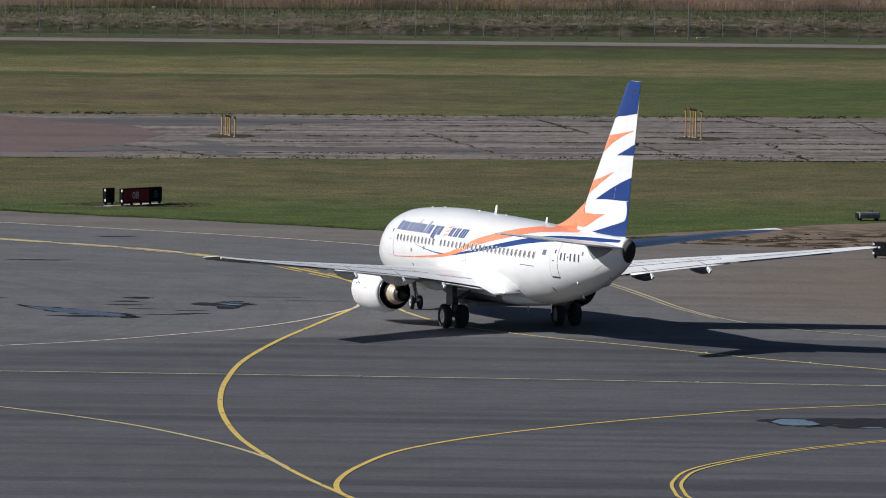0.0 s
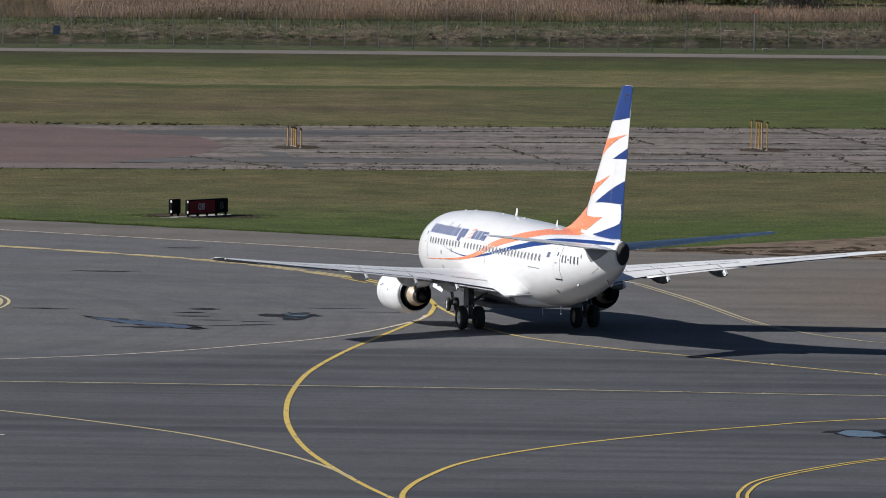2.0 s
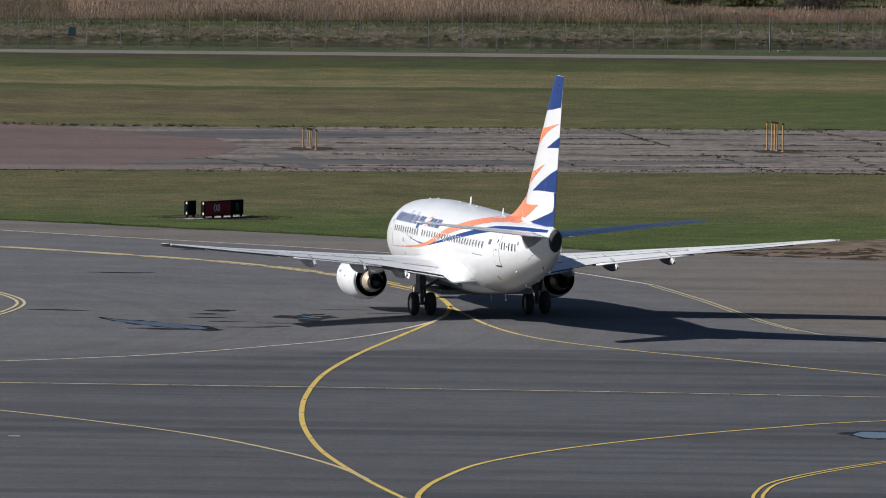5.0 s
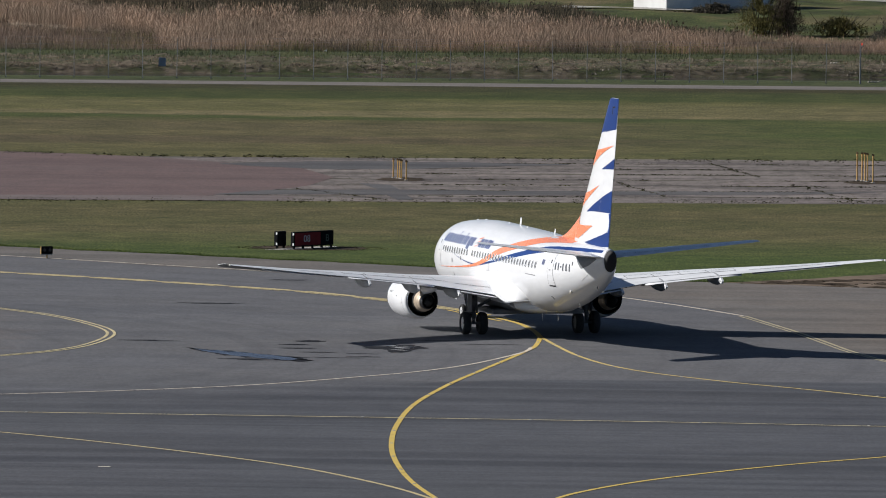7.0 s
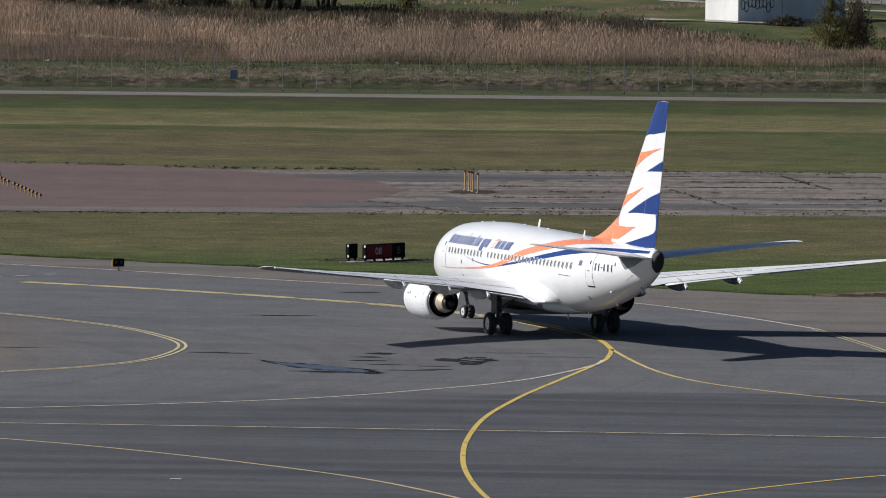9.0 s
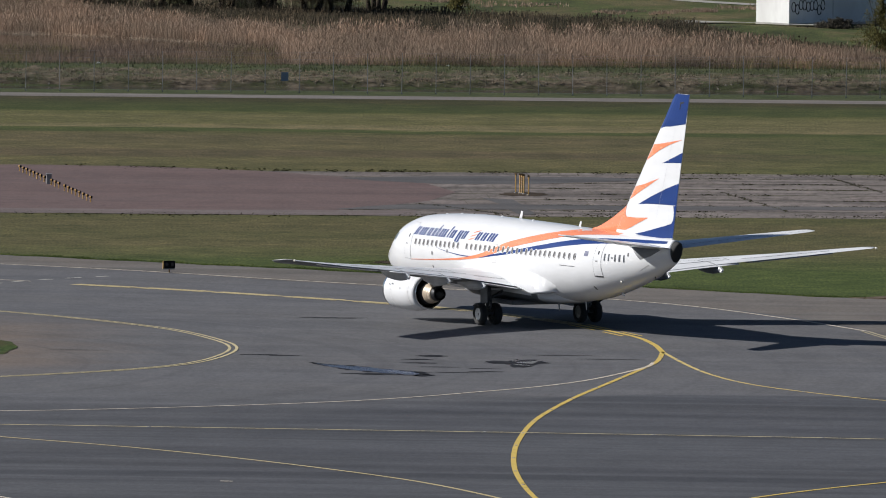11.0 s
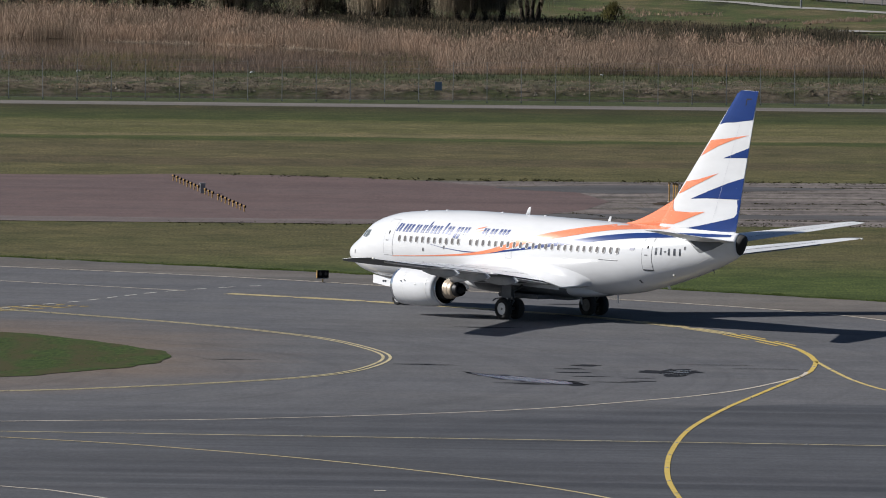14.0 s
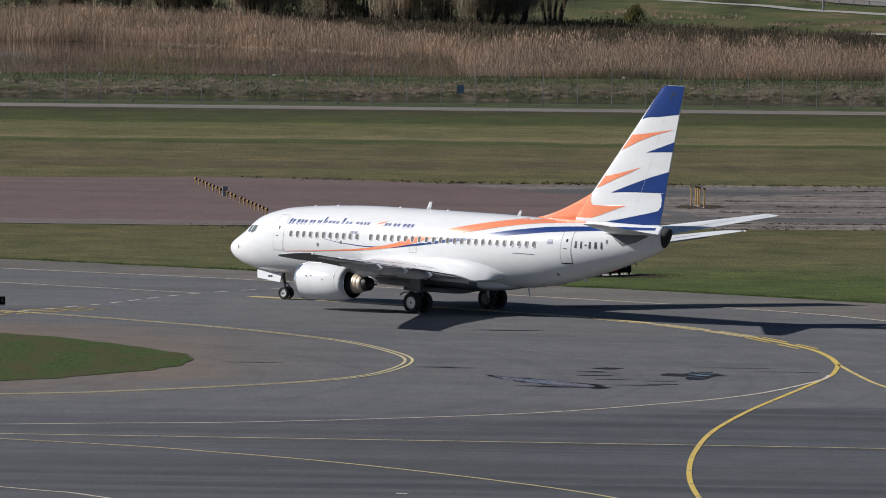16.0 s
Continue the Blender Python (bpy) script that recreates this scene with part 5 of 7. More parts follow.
STAB = [(0.3, 27.9, 3.75, 4.66, 0.072), (0.9, 28.25, 3.45, 4.72, 0.072), (4.0, 30.25, 2.35, 5.12, 0.070), (6.8, 32.0, 1.38, 5.48, 0.068), (7.12, 32.25, 1.05, 5.52, 0.06), (7.18, 32.5, 0.7, 5.53, 0.04)]
for side in (1, -1):
    bm = bmesh.new()
    loft(bm, [[P(le + ch * x, side * y, z + ch * t * tc) for x, t, c in SECTION] for y, le, ch, z, tc in STAB])
    stab = part("tailplane", bm, WING_GREY, jet, "light grey tailplane", True)
    bm = bmesh.new()
    prev = None
    for k in range(9):
        y = 0.9 + 5.8 * k / 8
        le, ch, z, tc = curve_at(STAB, y)
        pr = [bm.verts.new(P(le + ch * x, side * y, z + ch * 0.30 * tc + 0.012)) for x in (0.70, 0.715)]
        if prev:
            bm.faces.new((prev[0], prev[1], pr[1], pr[0]))
        prev = pr
    bmesh.ops.recalc_face_normals(bm, faces=bm.faces[:])
    part("elevator_gap", bm, SEAM, stab)
    # dark decal painted where the tailplane shades the body
    part("tailplane_shade", decal(bmesh.new(), [(28.2, 4.62), (28.7, 4.50), (29.4, 3.98), (30.2, 4.20), (30.9, 4.55), (30.2, 4.70)], body_y, side, 0.012), BELLY_AND_SHADE, jet, "painted shade of the tailplane on the body side")

# engines ------------------------------------------------------------
for side in (1, -1):
    m = Matrix.Translation((GEAR, side * 4.83, 1.44)) @ Matrix.Rotation(radians(180), 4, 'Z')
    bm = lathe(bmesh.new(), [(10.32, 0.80), (10.16, 0.84), (10.06, 0.91)], m, 44)
    lathe(bm, [(10.06, 0.91), (10.12, 0.96), (10.35, 0.99)], m, 44)
    engine = part("engine_intake", bm, BARE_METAL, jet, "bare metal engine intake lip", True)
    engine.name = "engine"
    bm = lathe(bmesh.new(), [(10.35, 0.992), (10.8, 1.01), (11.6, 1.03), (12.3, 1.02), (12.8, 0.975), (13.25, 0.895), (13.6, 0.81), (13.56, 0.785)], m, 44)
    bmesh.ops.recalc_face_normals(bm, faces=bm.faces[:])
    part("cowling", bm, JET_WHITE, engine, "white engine cowling", True)
    part("cowl_lip", lathe(bmesh.new(), [(13.58, 0.813), (13.66, 0.797), (13.64, 0.782), (13.54, 0.79)], m, 44), BARE_METAL, engine, "bare metal rear lip of the cowling", True)
    part("duct", lathe(bmesh.new(), [(10.32, 0.80), (11.0, 0.78), (11.0, 0.05)], m, 32), DARK_METAL_AND_SHADE, engine, "dark fan duct", True)
    part("fan_duct", lathe(bmesh.new(), [(13.57, 0.795), (13.0, 0.81), (12.5, 0.81), (12.5, 0.4)], m, 32), SOOT, engine, "black fan exhaust", True)
    part("core_cowl", lathe(bmesh.new(), [(12.5, 0.67), (13.2, 0.66), (13.7, 0.59), (13.93, 0.535), (13.92, 0.50)], m, 32), SOOT, engine, "black core cowl", True)
    ring = lathe(bmesh.new(), [(13.86, 0.52), (13.90, 0.548), (14.02, 0.528), (14.07, 0.505), (14.09, 0.515), (14.22, 0.478), (14.26, 0.455), (14.28, 0.466), (14.40, 0.43), (14.52, 0.395), (14.51, 0.36)], m, 32)
    part("nozzle_ring", ring, HOT_METAL, engine, "heat-stained bronze nozzle ring", True)
    part("core_nozzle", lathe(bmesh.new(), [(14.40, 0.385), (14.56, 0.385), (14.74, 0.36), (14.86, 0.33), (14.85, 0.30), (14.4, 0.30)], m, 32), DARK_METAL_AND_SHADE, engine, "dark core nozzle ring", True)
    part("exhaust_plug", lathe(bmesh.new(), [(14.4, 0.29), (14.7, 0.26), (14.9, 0.20), (15.04, 0.11), (15.1, 0.05), (15.34, 0.045), (15.35, 0.0)], m, 28), SOOT, engine, "black exhaust plug", True)
    for s in (11.15, 12.95):
        part("cowl_seam", lathe(bmesh.new(), [(s, 1.024 if s < 12 else 0.970), (s + 0.025, 1.0255 if s < 12 else 0.968)], m, 44), FRAME, engine)
    for a, z in ((12.2, 0.1), (11.0, 0.25), (11.3, 0.3)):
        part("cowl_latch", box(bmesh.new(), GEAR - a - 0.06, GEAR - a, side * 5.84 - 0.03, side * 5.84 + 0.03, 1.49 + z, 1.55 + z), FRAME, engine)
    # pylon
    bm = bmesh.new()
    rings = []
    for s, zt, zb, w in ((11.4, 2.50, 2.30, 0.05), (12.2, 2.62, 2.20, 0.16), (13.2, 2.70, 1.95, 0.20), (14.4, 2.55, 1.80, 0.18), (15.6, 2.40, 2.0, 0.10), (16.3, 2.35, 2.2, 0.03)):
        rings.append([P(s, side * 4.83 + w, zb), P(s, side * 4.83 + w, zt), P(s, side * 4.83 - w, zt), P(s, side * 4.83 - w, zb)])
    loft(bm, rings)
    part("pylon", bm, JET_WHITE, engine, "white engine pylon", True)


# landing gear ---------------------------------------------------------
WHEELS = []


def wheel(parent, centre, r, w, out, hub=RIM):
    m = Matrix.Rotation(radians(90), 4, 'Z')
    h = w / 2
    tyre = part("wheel", lathe(bmesh.new(), [(-h * 0.6, r * 0.55), (-h * 0.95, r * 0.66), (-h, r * 0.82), (-h * 0.8, r * 0.94), (-h * 0.45, r * 0.995), (0, r), (h * 0.45, r * 0.995), (h * 0.8, r * 0.94), (h, r * 0.82), (h * 0.95, r * 0.66), (h * 0.6, r * 0.55)], m, 32), RUBBER, parent, "black rubber tyre", True)
    tyre.location = centre
    WHEELS.append((tyre, Vector(centre), r))
    # the leg side is black for the brake pack and the shade there
    for way, mt, word in ((1, hub, "rim"), (-1, SOOT, "brake")):
        prof = [(0.5, 0.001), (0.66, 0.2), (0.52, 0.3), (0.5, 0.45), (0.72, 0.57), (0.6, 0.585), (0.0, 0.585)]
        bm = lathe(bmesh.new(), [(way * out * h * a, r * b) for a, b in prof], m, 24)
        bmesh.ops.recalc_face_normals(bm, faces=bm.faces[:])
        part(word, bm, mt, tyre, "metal wheel rim" if way > 0 else "black brake pack with shade painted in", True)
    return tyre


for side in (1, -1):
    y = side * 2.93
    bm = bmesh.new()
    rod(bm, P(16.58, y, 0.42), P(16.55, y, 1.15), 0.09)
    rod(bm, P(16.55, y, 1.1), P(16.45, y, 2.15), 0.21)
    rod(bm, P(16.35, y + side * 0.1, 0.95), P(16.2, y + side * 0.15, 1.5), 0.06)
    rod(bm, P(16.75, y - side * 0.12, 1.0), P(16.6, y - side * 0.1, 1.7), 0.05)
    rod(bm, P(16.58, y - 0.55, 0.565 - RIDE), P(16.58, y + 0.55, 0.565 - RIDE), 0.07)
    leg = part("main_gear", bm, GEAR_GREY, jet, "grey main landing gear leg", True)
    part("side_brace", rod(rod(bmesh.new(), P(16.5, y, 1.2), P(16.6, side * 1.55, 1.95), 0.075), P(16.5, y, 1.75), P(15.7, y, 2.05), 0.05), GEAR_GREY, leg, "", True)
    part("torque_link", rod(rod(bmesh.new(), P(16.68, y, 0.65), P(16.95, y, 0.9), 0.045), P(16.95, y, 0.9), P(16.66, y, 1.2), 0.045), GEAR_GREY, leg, "", True)
    bm = bmesh.new()
    box(bm, GEAR - 16.95, GEAR - 16.15, y + side * 0.20 - 0.02, y + side * 0.20 + 0.02, 1.05, 1.95, 0.015)
    part("gear_door", bm, BELLY_AND_SHADE, leg, "grey gear door on the leg")
    bm = bmesh.new()
    rod(bm, P(16.3, y + side * 0.12, 1.05), P(15.75, y + side * 0.25, 0.98), 0.03)
    rod(bm, P(15.75, y + side * 0.25, 0.98), P(15.55, y + side * 0.3, 0.85), 0.04)
    part("brake_line", bm, GEAR_GREY, leg)
    # inboard rims take dark grey in place of the shade under the body
    for dy in (-0.43, 0.43):
        wheel(jet, P(16.58, y + dy, 0.565 - RIDE), 0.565, 0.40, 1 if dy > 0 else -1, RIM if dy * side > 0 else BELLY_AND_SHADE)
bm = bmesh.new()
rod(bm, P(4.0, 0, 0.24), P(3.9, 0, 0.85), 0.055)
rod(bm, P(3.9, 0, 0.8), P(3.75, 0, 1.5), 0.085)
rod(bm, P(4.0, -0.3, 0.345 - RIDE), P(4.0, 0.3, 0.345 - RIDE), 0.04)
rod(bm, P(3.85, 0, 1.0), P(2.9, 0, 1.5), 0.04)
nose_leg = part("nose_gear", bm, GEAR_GREY, jet, "grey nose landing gear leg", True)
part("torque_link", rod(rod(bmesh.new(), P(4.06, 0, 0.42), P(4.3, 0, 0.6), 0.035), P(4.3, 0, 0.6), P(4.0, 0, 0.85), 0.035), GEAR_GREY, nose_leg)
part("taxi_light", rod(bmesh.new(), P(3.72, 0, 1.05), P(3.62, 0, 1.05), 0.09), LIGHT_GLASS, nose_leg)
for dy in (-0.21, 0.21):
    wheel(jet, P(4.0, dy, 0.345 - RIDE), 0.345, 0.20, 1 if dy > 0 else -1)
for side in (1, -1):
    bm = bmesh.new()
    v = [bm.verts.new(P(s, side * y, z)) for s, y, z in ((2.25, 0.40, 1.47), (4.10, 0.42, 1.31), (4.06, 0.52, 0.86), (2.35, 0.50, 1.04))]
    w = [bm.verts.new(P(s, side * (y + 0.035), z)) for s, y, z in ((2.25, 0.40, 1.47), (4.10, 0.42, 1.31), (4.06, 0.52, 0.86), (2.35, 0.50, 1.04))]
    bm.faces.new(v)
    bm.faces.new(w[::-1])
    for i in range(4):
        bm.faces.new((v[i], v[i - 1], w[i - 1], w[i]))
    bmesh.ops.recalc_face_normals(bm, faces=bm.faces[:])
    door = part("nose_gear_door", bm, JET_WHITE, jet, "white nose gear door hanging open")
    bm = bmesh.new()
    for s in (3.15, 3.32):
        box(bm, GEAR - s - 0.08, GEAR - s, side * 0.505 - 0.012, side * 0.505 + 0.03, 1.12, 1.22)
    part("lettering_bar", bm, INK, door)

# aerials, beacons and drains
for s, z0, hgt, ch in ((14.55, 5.25, 0.42, 0.34), (21.15, 5.18, 0.30, 0.26)):
    bm = bmesh.new()
    loft(bm, [[P(s + ch * 0.5 * u + (x - 0.5) * ch * (1 - 0.45 * u), t * ch * 0.14, z0 + hgt * u) for x, t, c in SECTION] for u in (0, 0.5, 0.9, 1)])
    part("blade_aerial", bm, JET_WHITE, jet, "white blade aerial", True)
for s, z0, hgt, ch in ((18.9, 1.18, 0.45, 0.2), (21.9, 1.44, 0.50, 0.12), (25.9, 2.12, 0.22, 0.3), (9.5, 1.3, 0.25, 0.3)):
    bm = bmesh.new()
    loft(bm, [[P(s + ch * 0.6 * u + (x - 0.5) * ch * (1 - 0.3 * u), t * ch * 0.12, z0 - hgt * u) for x, t, c in SECTION] for u in (0, 0.5, 1)])
    part("belly_aerial", bm, JET_WHITE, jet, "white belly aerial", True)
for s, z in ((6.2, 5.07), (7.9, 5.17), (12.5, 5.27), (16.0, 5.26)):
    bm = bmesh.new()
    bmesh.ops.create_uvsphere(bm, u_segments=12, v_segments=6, radius=0.07, matrix=Matrix.Translation(P(s, 0, z)) @ Matrix.Diagonal((1.6, 1, 0.6, 1)))
    part("crown_fitting", bm, JET_WHITE, jet, "", True)
# tail lamp, drain and scratch on the after body
for side in (1, -1):
    bm = bmesh.new()
    bmesh.ops.create_uvsphere(bm, u_segments=10, v_segments=6, radius=0.075, matrix=Matrix.Translation(P(27.36, side * (body_y(27.36, 2.72) + 0.02), 2.72)))
    part("tail_lamp", bm, LIGHT_GLASS, jet, "small clear tail lamp", True)
part("panel_mark", decal(bmesh.new(), [(29.10, 3.42), (29.16, 3.40), (29.95, 3.74), (29.9, 3.78)], body_y, 1, 0.012), FRAME, jet)
part("drain_mast", rod(bmesh.new(), P(29.6, 0.1, 3.12), P(29.75, 0.1, 2.92), 0.035, 0.02, 8), GEAR_GREY, jet)
part("door_sill", decal(bmesh.new(), [(25.62, 2.90), (26.26, 2.90), (26.26, 2.945), (25.62, 2.945)], body_y, 1, 0.016), SOOT, jet)
# ---------------------------------------------------------------- airfield signs and lights
def lettering(text, size, m, material, parent):
    cu = bpy.data.curves.new("lettering", 'FONT')
    cu.body, cu.size, cu.align_x, cu.align_y, cu.extrude = text, size, 'CENTER', 'CENTER', 0.004
    tmp = bpy.data.objects.new("lettering", cu)
    me = bpy.data.meshes.new_from_object(tmp)
    bpy.data.objects.remove(tmp)
    me.materials.clear()
    me.materials.append(material)
    ob = new("lettering", me)
    ob.parent = parent
    ob.matrix_basis = m
    return ob


def airfield_sign(m, length, panels, label, height=0.82):
    """A boxy guidance sign on short legs; the front is its -y side."""
    ob = thing("runway_sign" if len(panels) > 1 else "taxiway_sign", m, label, "sign", "guidance signs beside the apron")
    bm = bmesh.new()
    box(bm, 0, length, -0.11, 0.16, 0.14, 0.14 + height, 0.02)
    part("cabinet", bm, SIGN_BLACK, ob, "black sign cabinet")
    x = 0.05
    for w, mt, text, ink in panels:
        bm = bmesh.new()
        box(bm, x, x + w - 0.02, -0.135, -0.11, 0.20, 0.08 + height, 0.008)
        face = part("sign_face", bm, mt, ob)
        if text:
            lettering(text, 0.56, Matrix.Translation((x + w * (0.46 if len(text) > 1 else 0.5), -0.145, 0.14 + height / 2)) @ pose(0, 0, 0, 90, 0, 0), ink, face)
        x += w
    for z in (0.20, 0.78):
        bm = bmesh.new()
        box(bm, -0.012, 0.0, -0.10, 0.0, z, z + 0.14)
        part("reflector", bm, JET_WHITE, ob, "small white corner reflector")
    n = max(2, int(length / 0.8) + 1)
    for i in range(n):
        bm = bmesh.new()
        xx = 0.1 + (length - 0.2) * i / (n - 1)
        box(bm, xx - 0.04, xx + 0.04, -0.06, 0.08, 0.0, 0.15, 0.008)
        part("leg", bm, SIGN_BLACK, ob)
    return ob


tagged(flat("sign_base", [(-19.7, 107.3), (-18.7, 107.2), (-15.7, 110.5), (-15.7, 111.0), (-16.4, 111.2)], -0.010, CONCRETE), "pale concrete base under the runway sign", "concrete base", kind="structure")
blob_soil = [(-17.3 + 3.3 * math.cos(a) * (1 + 0.25 * noise.noise((3 * math.cos(a), 3 * math.sin(a), 2))), 109.4 + 2.0 * math.sin(a) * (1 + 0.25 * noise.noise((3 * math.cos(a), 3 * math.sin(a), 8)))) for a in (2 * math.pi * i / 60 for i in range(60))]
tagged(fan("sign_soil", blob_soil, -0.015, DARK_SOIL), "dark bare soil round the sign base", "soil", kind="structure")
airfield_sign(pose(-18.1, 108.0, -0.02, 0, 0, 49), 3.3, [(2.15, SIGN_RED, "08", SIGN_TEXT), (1.05, SIGN_BLACK, "B", SIGN_DIM)], "red runway sign numbered 08 with a black end panel on concrete")
airfield_sign(pose(-19.05, 108.5, -0.02, 0, 0, 49), 0.74, [(0.64, SIGN_BLACK, "", SIGN_DIM)], "small unlit black sign box on a concrete base")
east_sign = airfield_sign(pose(22.75, 67.6, 0, 0, 0, -40), 2.6, [(2.5, SIGN_BLACK, "", SIGN_DIM)], "black guidance sign with white corner reflectors on soil", 0.72)
for z in (0.22, 0.70):
    part("reflector", box(bmesh.new(), 0.02, 0.14, -0.150, -0.137, z, z + 0.12, 0.003), JET_WHITE, east_sign, "small white corner reflector")


def guard_light(x, y, turn):
    ob = thing("guard_light", pose(x, y, 0, 0, 0, turn), "black twin guard light with a yellow side on a short post", "airfield light", "guard lights along the apron edge")
    part("post", rod(bmesh.new(), (0, 0, 0), (0, 0, 0.28), 0.035), LIGHT_YELLOW, ob)
    part("housing", box(bmesh.new(), -0.30, 0.32, -0.10, 0.12, 0.24, 0.66, 0.02), SIGN_BLACK, ob, "black housing")
    part("side_plate", box(bmesh.new(), -0.36, -0.302, -0.12, 0.12, 0.20, 0.64, 0.01), LIGHT_YELLOW, ob, "yellow side plate")
    part("base_lip", box(bmesh.new(), -0.34, 0.30, -0.14, 0.10, 0.19, 0.235, 0.008), GREY_METAL, ob)
    for dx in (-0.14, 0.16):
        part("lens", rod(bmesh.new(), (dx, -0.10, 0.46), (dx, -0.13, 0.46), 0.10, 0.09, 20), PANE, ob, "dark round lens")
        part("hood", rod(bmesh.new(), (dx, -0.10, 0.57), (dx, -0.24, 0.57), 0.03, 0.02, 8), SIGN_BLACK, ob)
    return ob


guard_light(-31.4, 97.3, 8)
guard_light(-48.7, 73.0, 12)


def approach_light(height):
    ob = thing("approach_light", pose(0, 0, 0), "yellow pole with a dark lamp head standing on the old runway", "airfield light", "yellow approach lights on the old runway")
    part("pole", rod(bmesh.new(), (0, 0, 0), (0, 0, height - 0.14), 0.045, 0.04), LIGHT_YELLOW, ob)
    part("lamp_head", rod(bmesh.new(), (0.05, -0.05, height - 0.07), (-0.05, 0.03, height), 0.055, 0.07, 14), LAMP_BROWN, ob, "dark lamp head")
    part("collar", rod(bmesh.new(), (0, 0, height - 0.20), (0, 0, height - 0.10), 0.055), LIGHT_YELLOW, ob)
    part("base_plate", rod(bmesh.new(), (0, 0, 0), (0, 0, 0.05), 0.13, 0.11, 14), CONCRETE, ob)
    return ob


tall = approach_light(1.78)
tall.matrix_basis = pose(15.12, 185.0, 0.0)
for x, y in ((15.42, 184.6), (15.60, 184.4), (15.74, 183.8), (16.06, 182.5)):
    copy_thing(tall, pose(x, y, 0.0, 0, 0, 20))
low = approach_light(1.22)
low.matrix_basis = pose(-13.88, 183.2, 0.0)
for x, y in ((-13.60, 182.6), (-13.46, 182.4), (-13.34, 181.7), (-13.02, 180.4)):
    copy_thing(low, pose(x, y, 0.0, 0, 0, 20))
for cx, cy, seed in ((15.9, 183.2, 61), (-13.4, 181.6, 62)):
    o = [(cx + 1.4 * math.cos(a) * (1 + 0.4 * noise.noise((2 * math.cos(a), 2 * math.sin(a), seed))), cy + 2.2 * math.sin(a) * (1 + 0.4 * noise.noise((3 * math.cos(a), 3 * math.sin(a), seed)))) for a in (2 * math.pi * i / 40 for i in range(40))]
    tagged(fan("light_soil", o, 0.012, DARK_SOIL), "dark soil round the approach light poles", "soil", kind="structure")


def stub_light():
    ob = thing("stub_light", pose(0, 0, 0), "short yellow stub light with a dark hood on red asphalt", "airfield light", "barrette of stub lights on red asphalt")
    part("pole", rod(bmesh.new(), (0, 0, 0), (0, 0, 0.26), 0.045, 0.035, 10), LIGHT_YELLOW, ob)
    part("lamp_head", rod(bmesh.new(), (-0.07, 0.03, 0.33), (0.02, -0.01, 0.31), 0.045, 0.068, 12), LIGHT_YELLOW, ob, "yellow lamp head")
    part("lens", rod(bmesh.new(), (0.024, -0.011, 0.31), (0.10, -0.035, 0.295), 0.085, 0.078, 12), SIGN_BLACK, ob, "dark lens hood")
    return ob


ROW = [k for k in range(19)]
first = stub_light()
first.matrix_basis = pose(-46.1, 202.8, 0.006)
for k in ROW[1:]:
    u = (k if k < 8 else k + 1.0 if k < 11 else k + 1.6) / 19.6
    copy_thing(first, pose(-46.1 + 6.5 * u, 202.8 - 35.4 * u, 0.006, 0, 0, 10))
cab = thing("light_cabinet", pose(-43.35, 187.9, 0.006, 0, 0, 8), "grey control cabinet beside the stub lights", "cabinet")
part("body", box(bmesh.new(), -0.16, 0.16, -0.2, 0.2, 0.0, 0.58, 0.02), GREY_METAL, cab)
part("lid", box(bmesh.new(), -0.19, 0.19, -0.23, 0.23, 0.585, 0.64, 0.015), GREY_METAL, cab)

gad = thing("sensor_housing", pose(23.6, 100.8, 0.0, 0, 0, 12), "dark grey metal sensor housing on a low frame beside soil", "sensor")
bm = bmesh.new()
loft(bm, [[Vector((x, y * k, z)) for y, z in ((-0.40, 0.12), (-0.42, 0.30), (-0.30, 0.44), (0.30, 0.44), (0.42, 0.30), (0.40, 0.12))] for x, k in ((-0.60, 0.86), (-0.54, 1.0), (0.54, 1.0), (0.60, 0.86))])
part("housing", bm, HOUSING_GREY, gad, "dark grey ribbed housing")
for x in (-0.36, -0.12, 0.12, 0.36):
    part("rib", box(bmesh.new(), x - 0.02, x + 0.02, -0.435, -0.41, 0.14, 0.30, 0.004), HOUSING_GREY, gad)
part("trim_strip", box(bmesh.new(), -0.50, 0.50, -0.405, -0.365, 0.335, 0.36, 0.004), GREY_METAL, gad, "pale metal strip under the cover")
part("end_cap", box(bmesh.new(), -0.66, -0.605, -0.30, 0.30, 0.10, 0.40, 0.015), SIGN_BLACK, gad, "black end cap")
for x in (-0.48, 0.48):
    part("leg", box(bmesh.new(), x - 0.06, x + 0.06, -0.3, 0.3, 0.0, 0.118, 0.01), SIGN_BLACK, gad)
part("carry_handle", rod(rod(rod(bmesh.new(), (-0.02, 0, 0.44), (-0.02, 0, 0.55), 0.02, 0.02, 8), (0.24, 0, 0.44), (0.24, 0, 0.55), 0.02, 0.02, 8), (-0.04, 0, 0.55), (0.26, 0, 0.55), 0.025, 0.025, 8), HOUSING_GREY, gad, "dark carry handle")


# ---------------------------------------------------------------- perimeter fence
def fence_y(x):
    return 318.3 + 0.03 * x


fence = thing("perimeter_fence", pose(0, 0, 0), "tall grey steel wire perimeter fence with slim posts", "fence")
bm = bmesh.new()
rod(bm, (0, 0, 0), (0, 0, 2.75), 0.024, 0.024, 8)
rod(bm, (0, 0, 2.72), (0, -0.28, 3.0), 0.024, 0.02, 8)
box(bm, -0.06, 0.06, -0.06, 0.06, 0.0, 0.08)
POST = bpy.data.meshes.new("post")
bm.to_mesh(POST)
bm.free()
POST.materials.append(FENCE_STEEL)
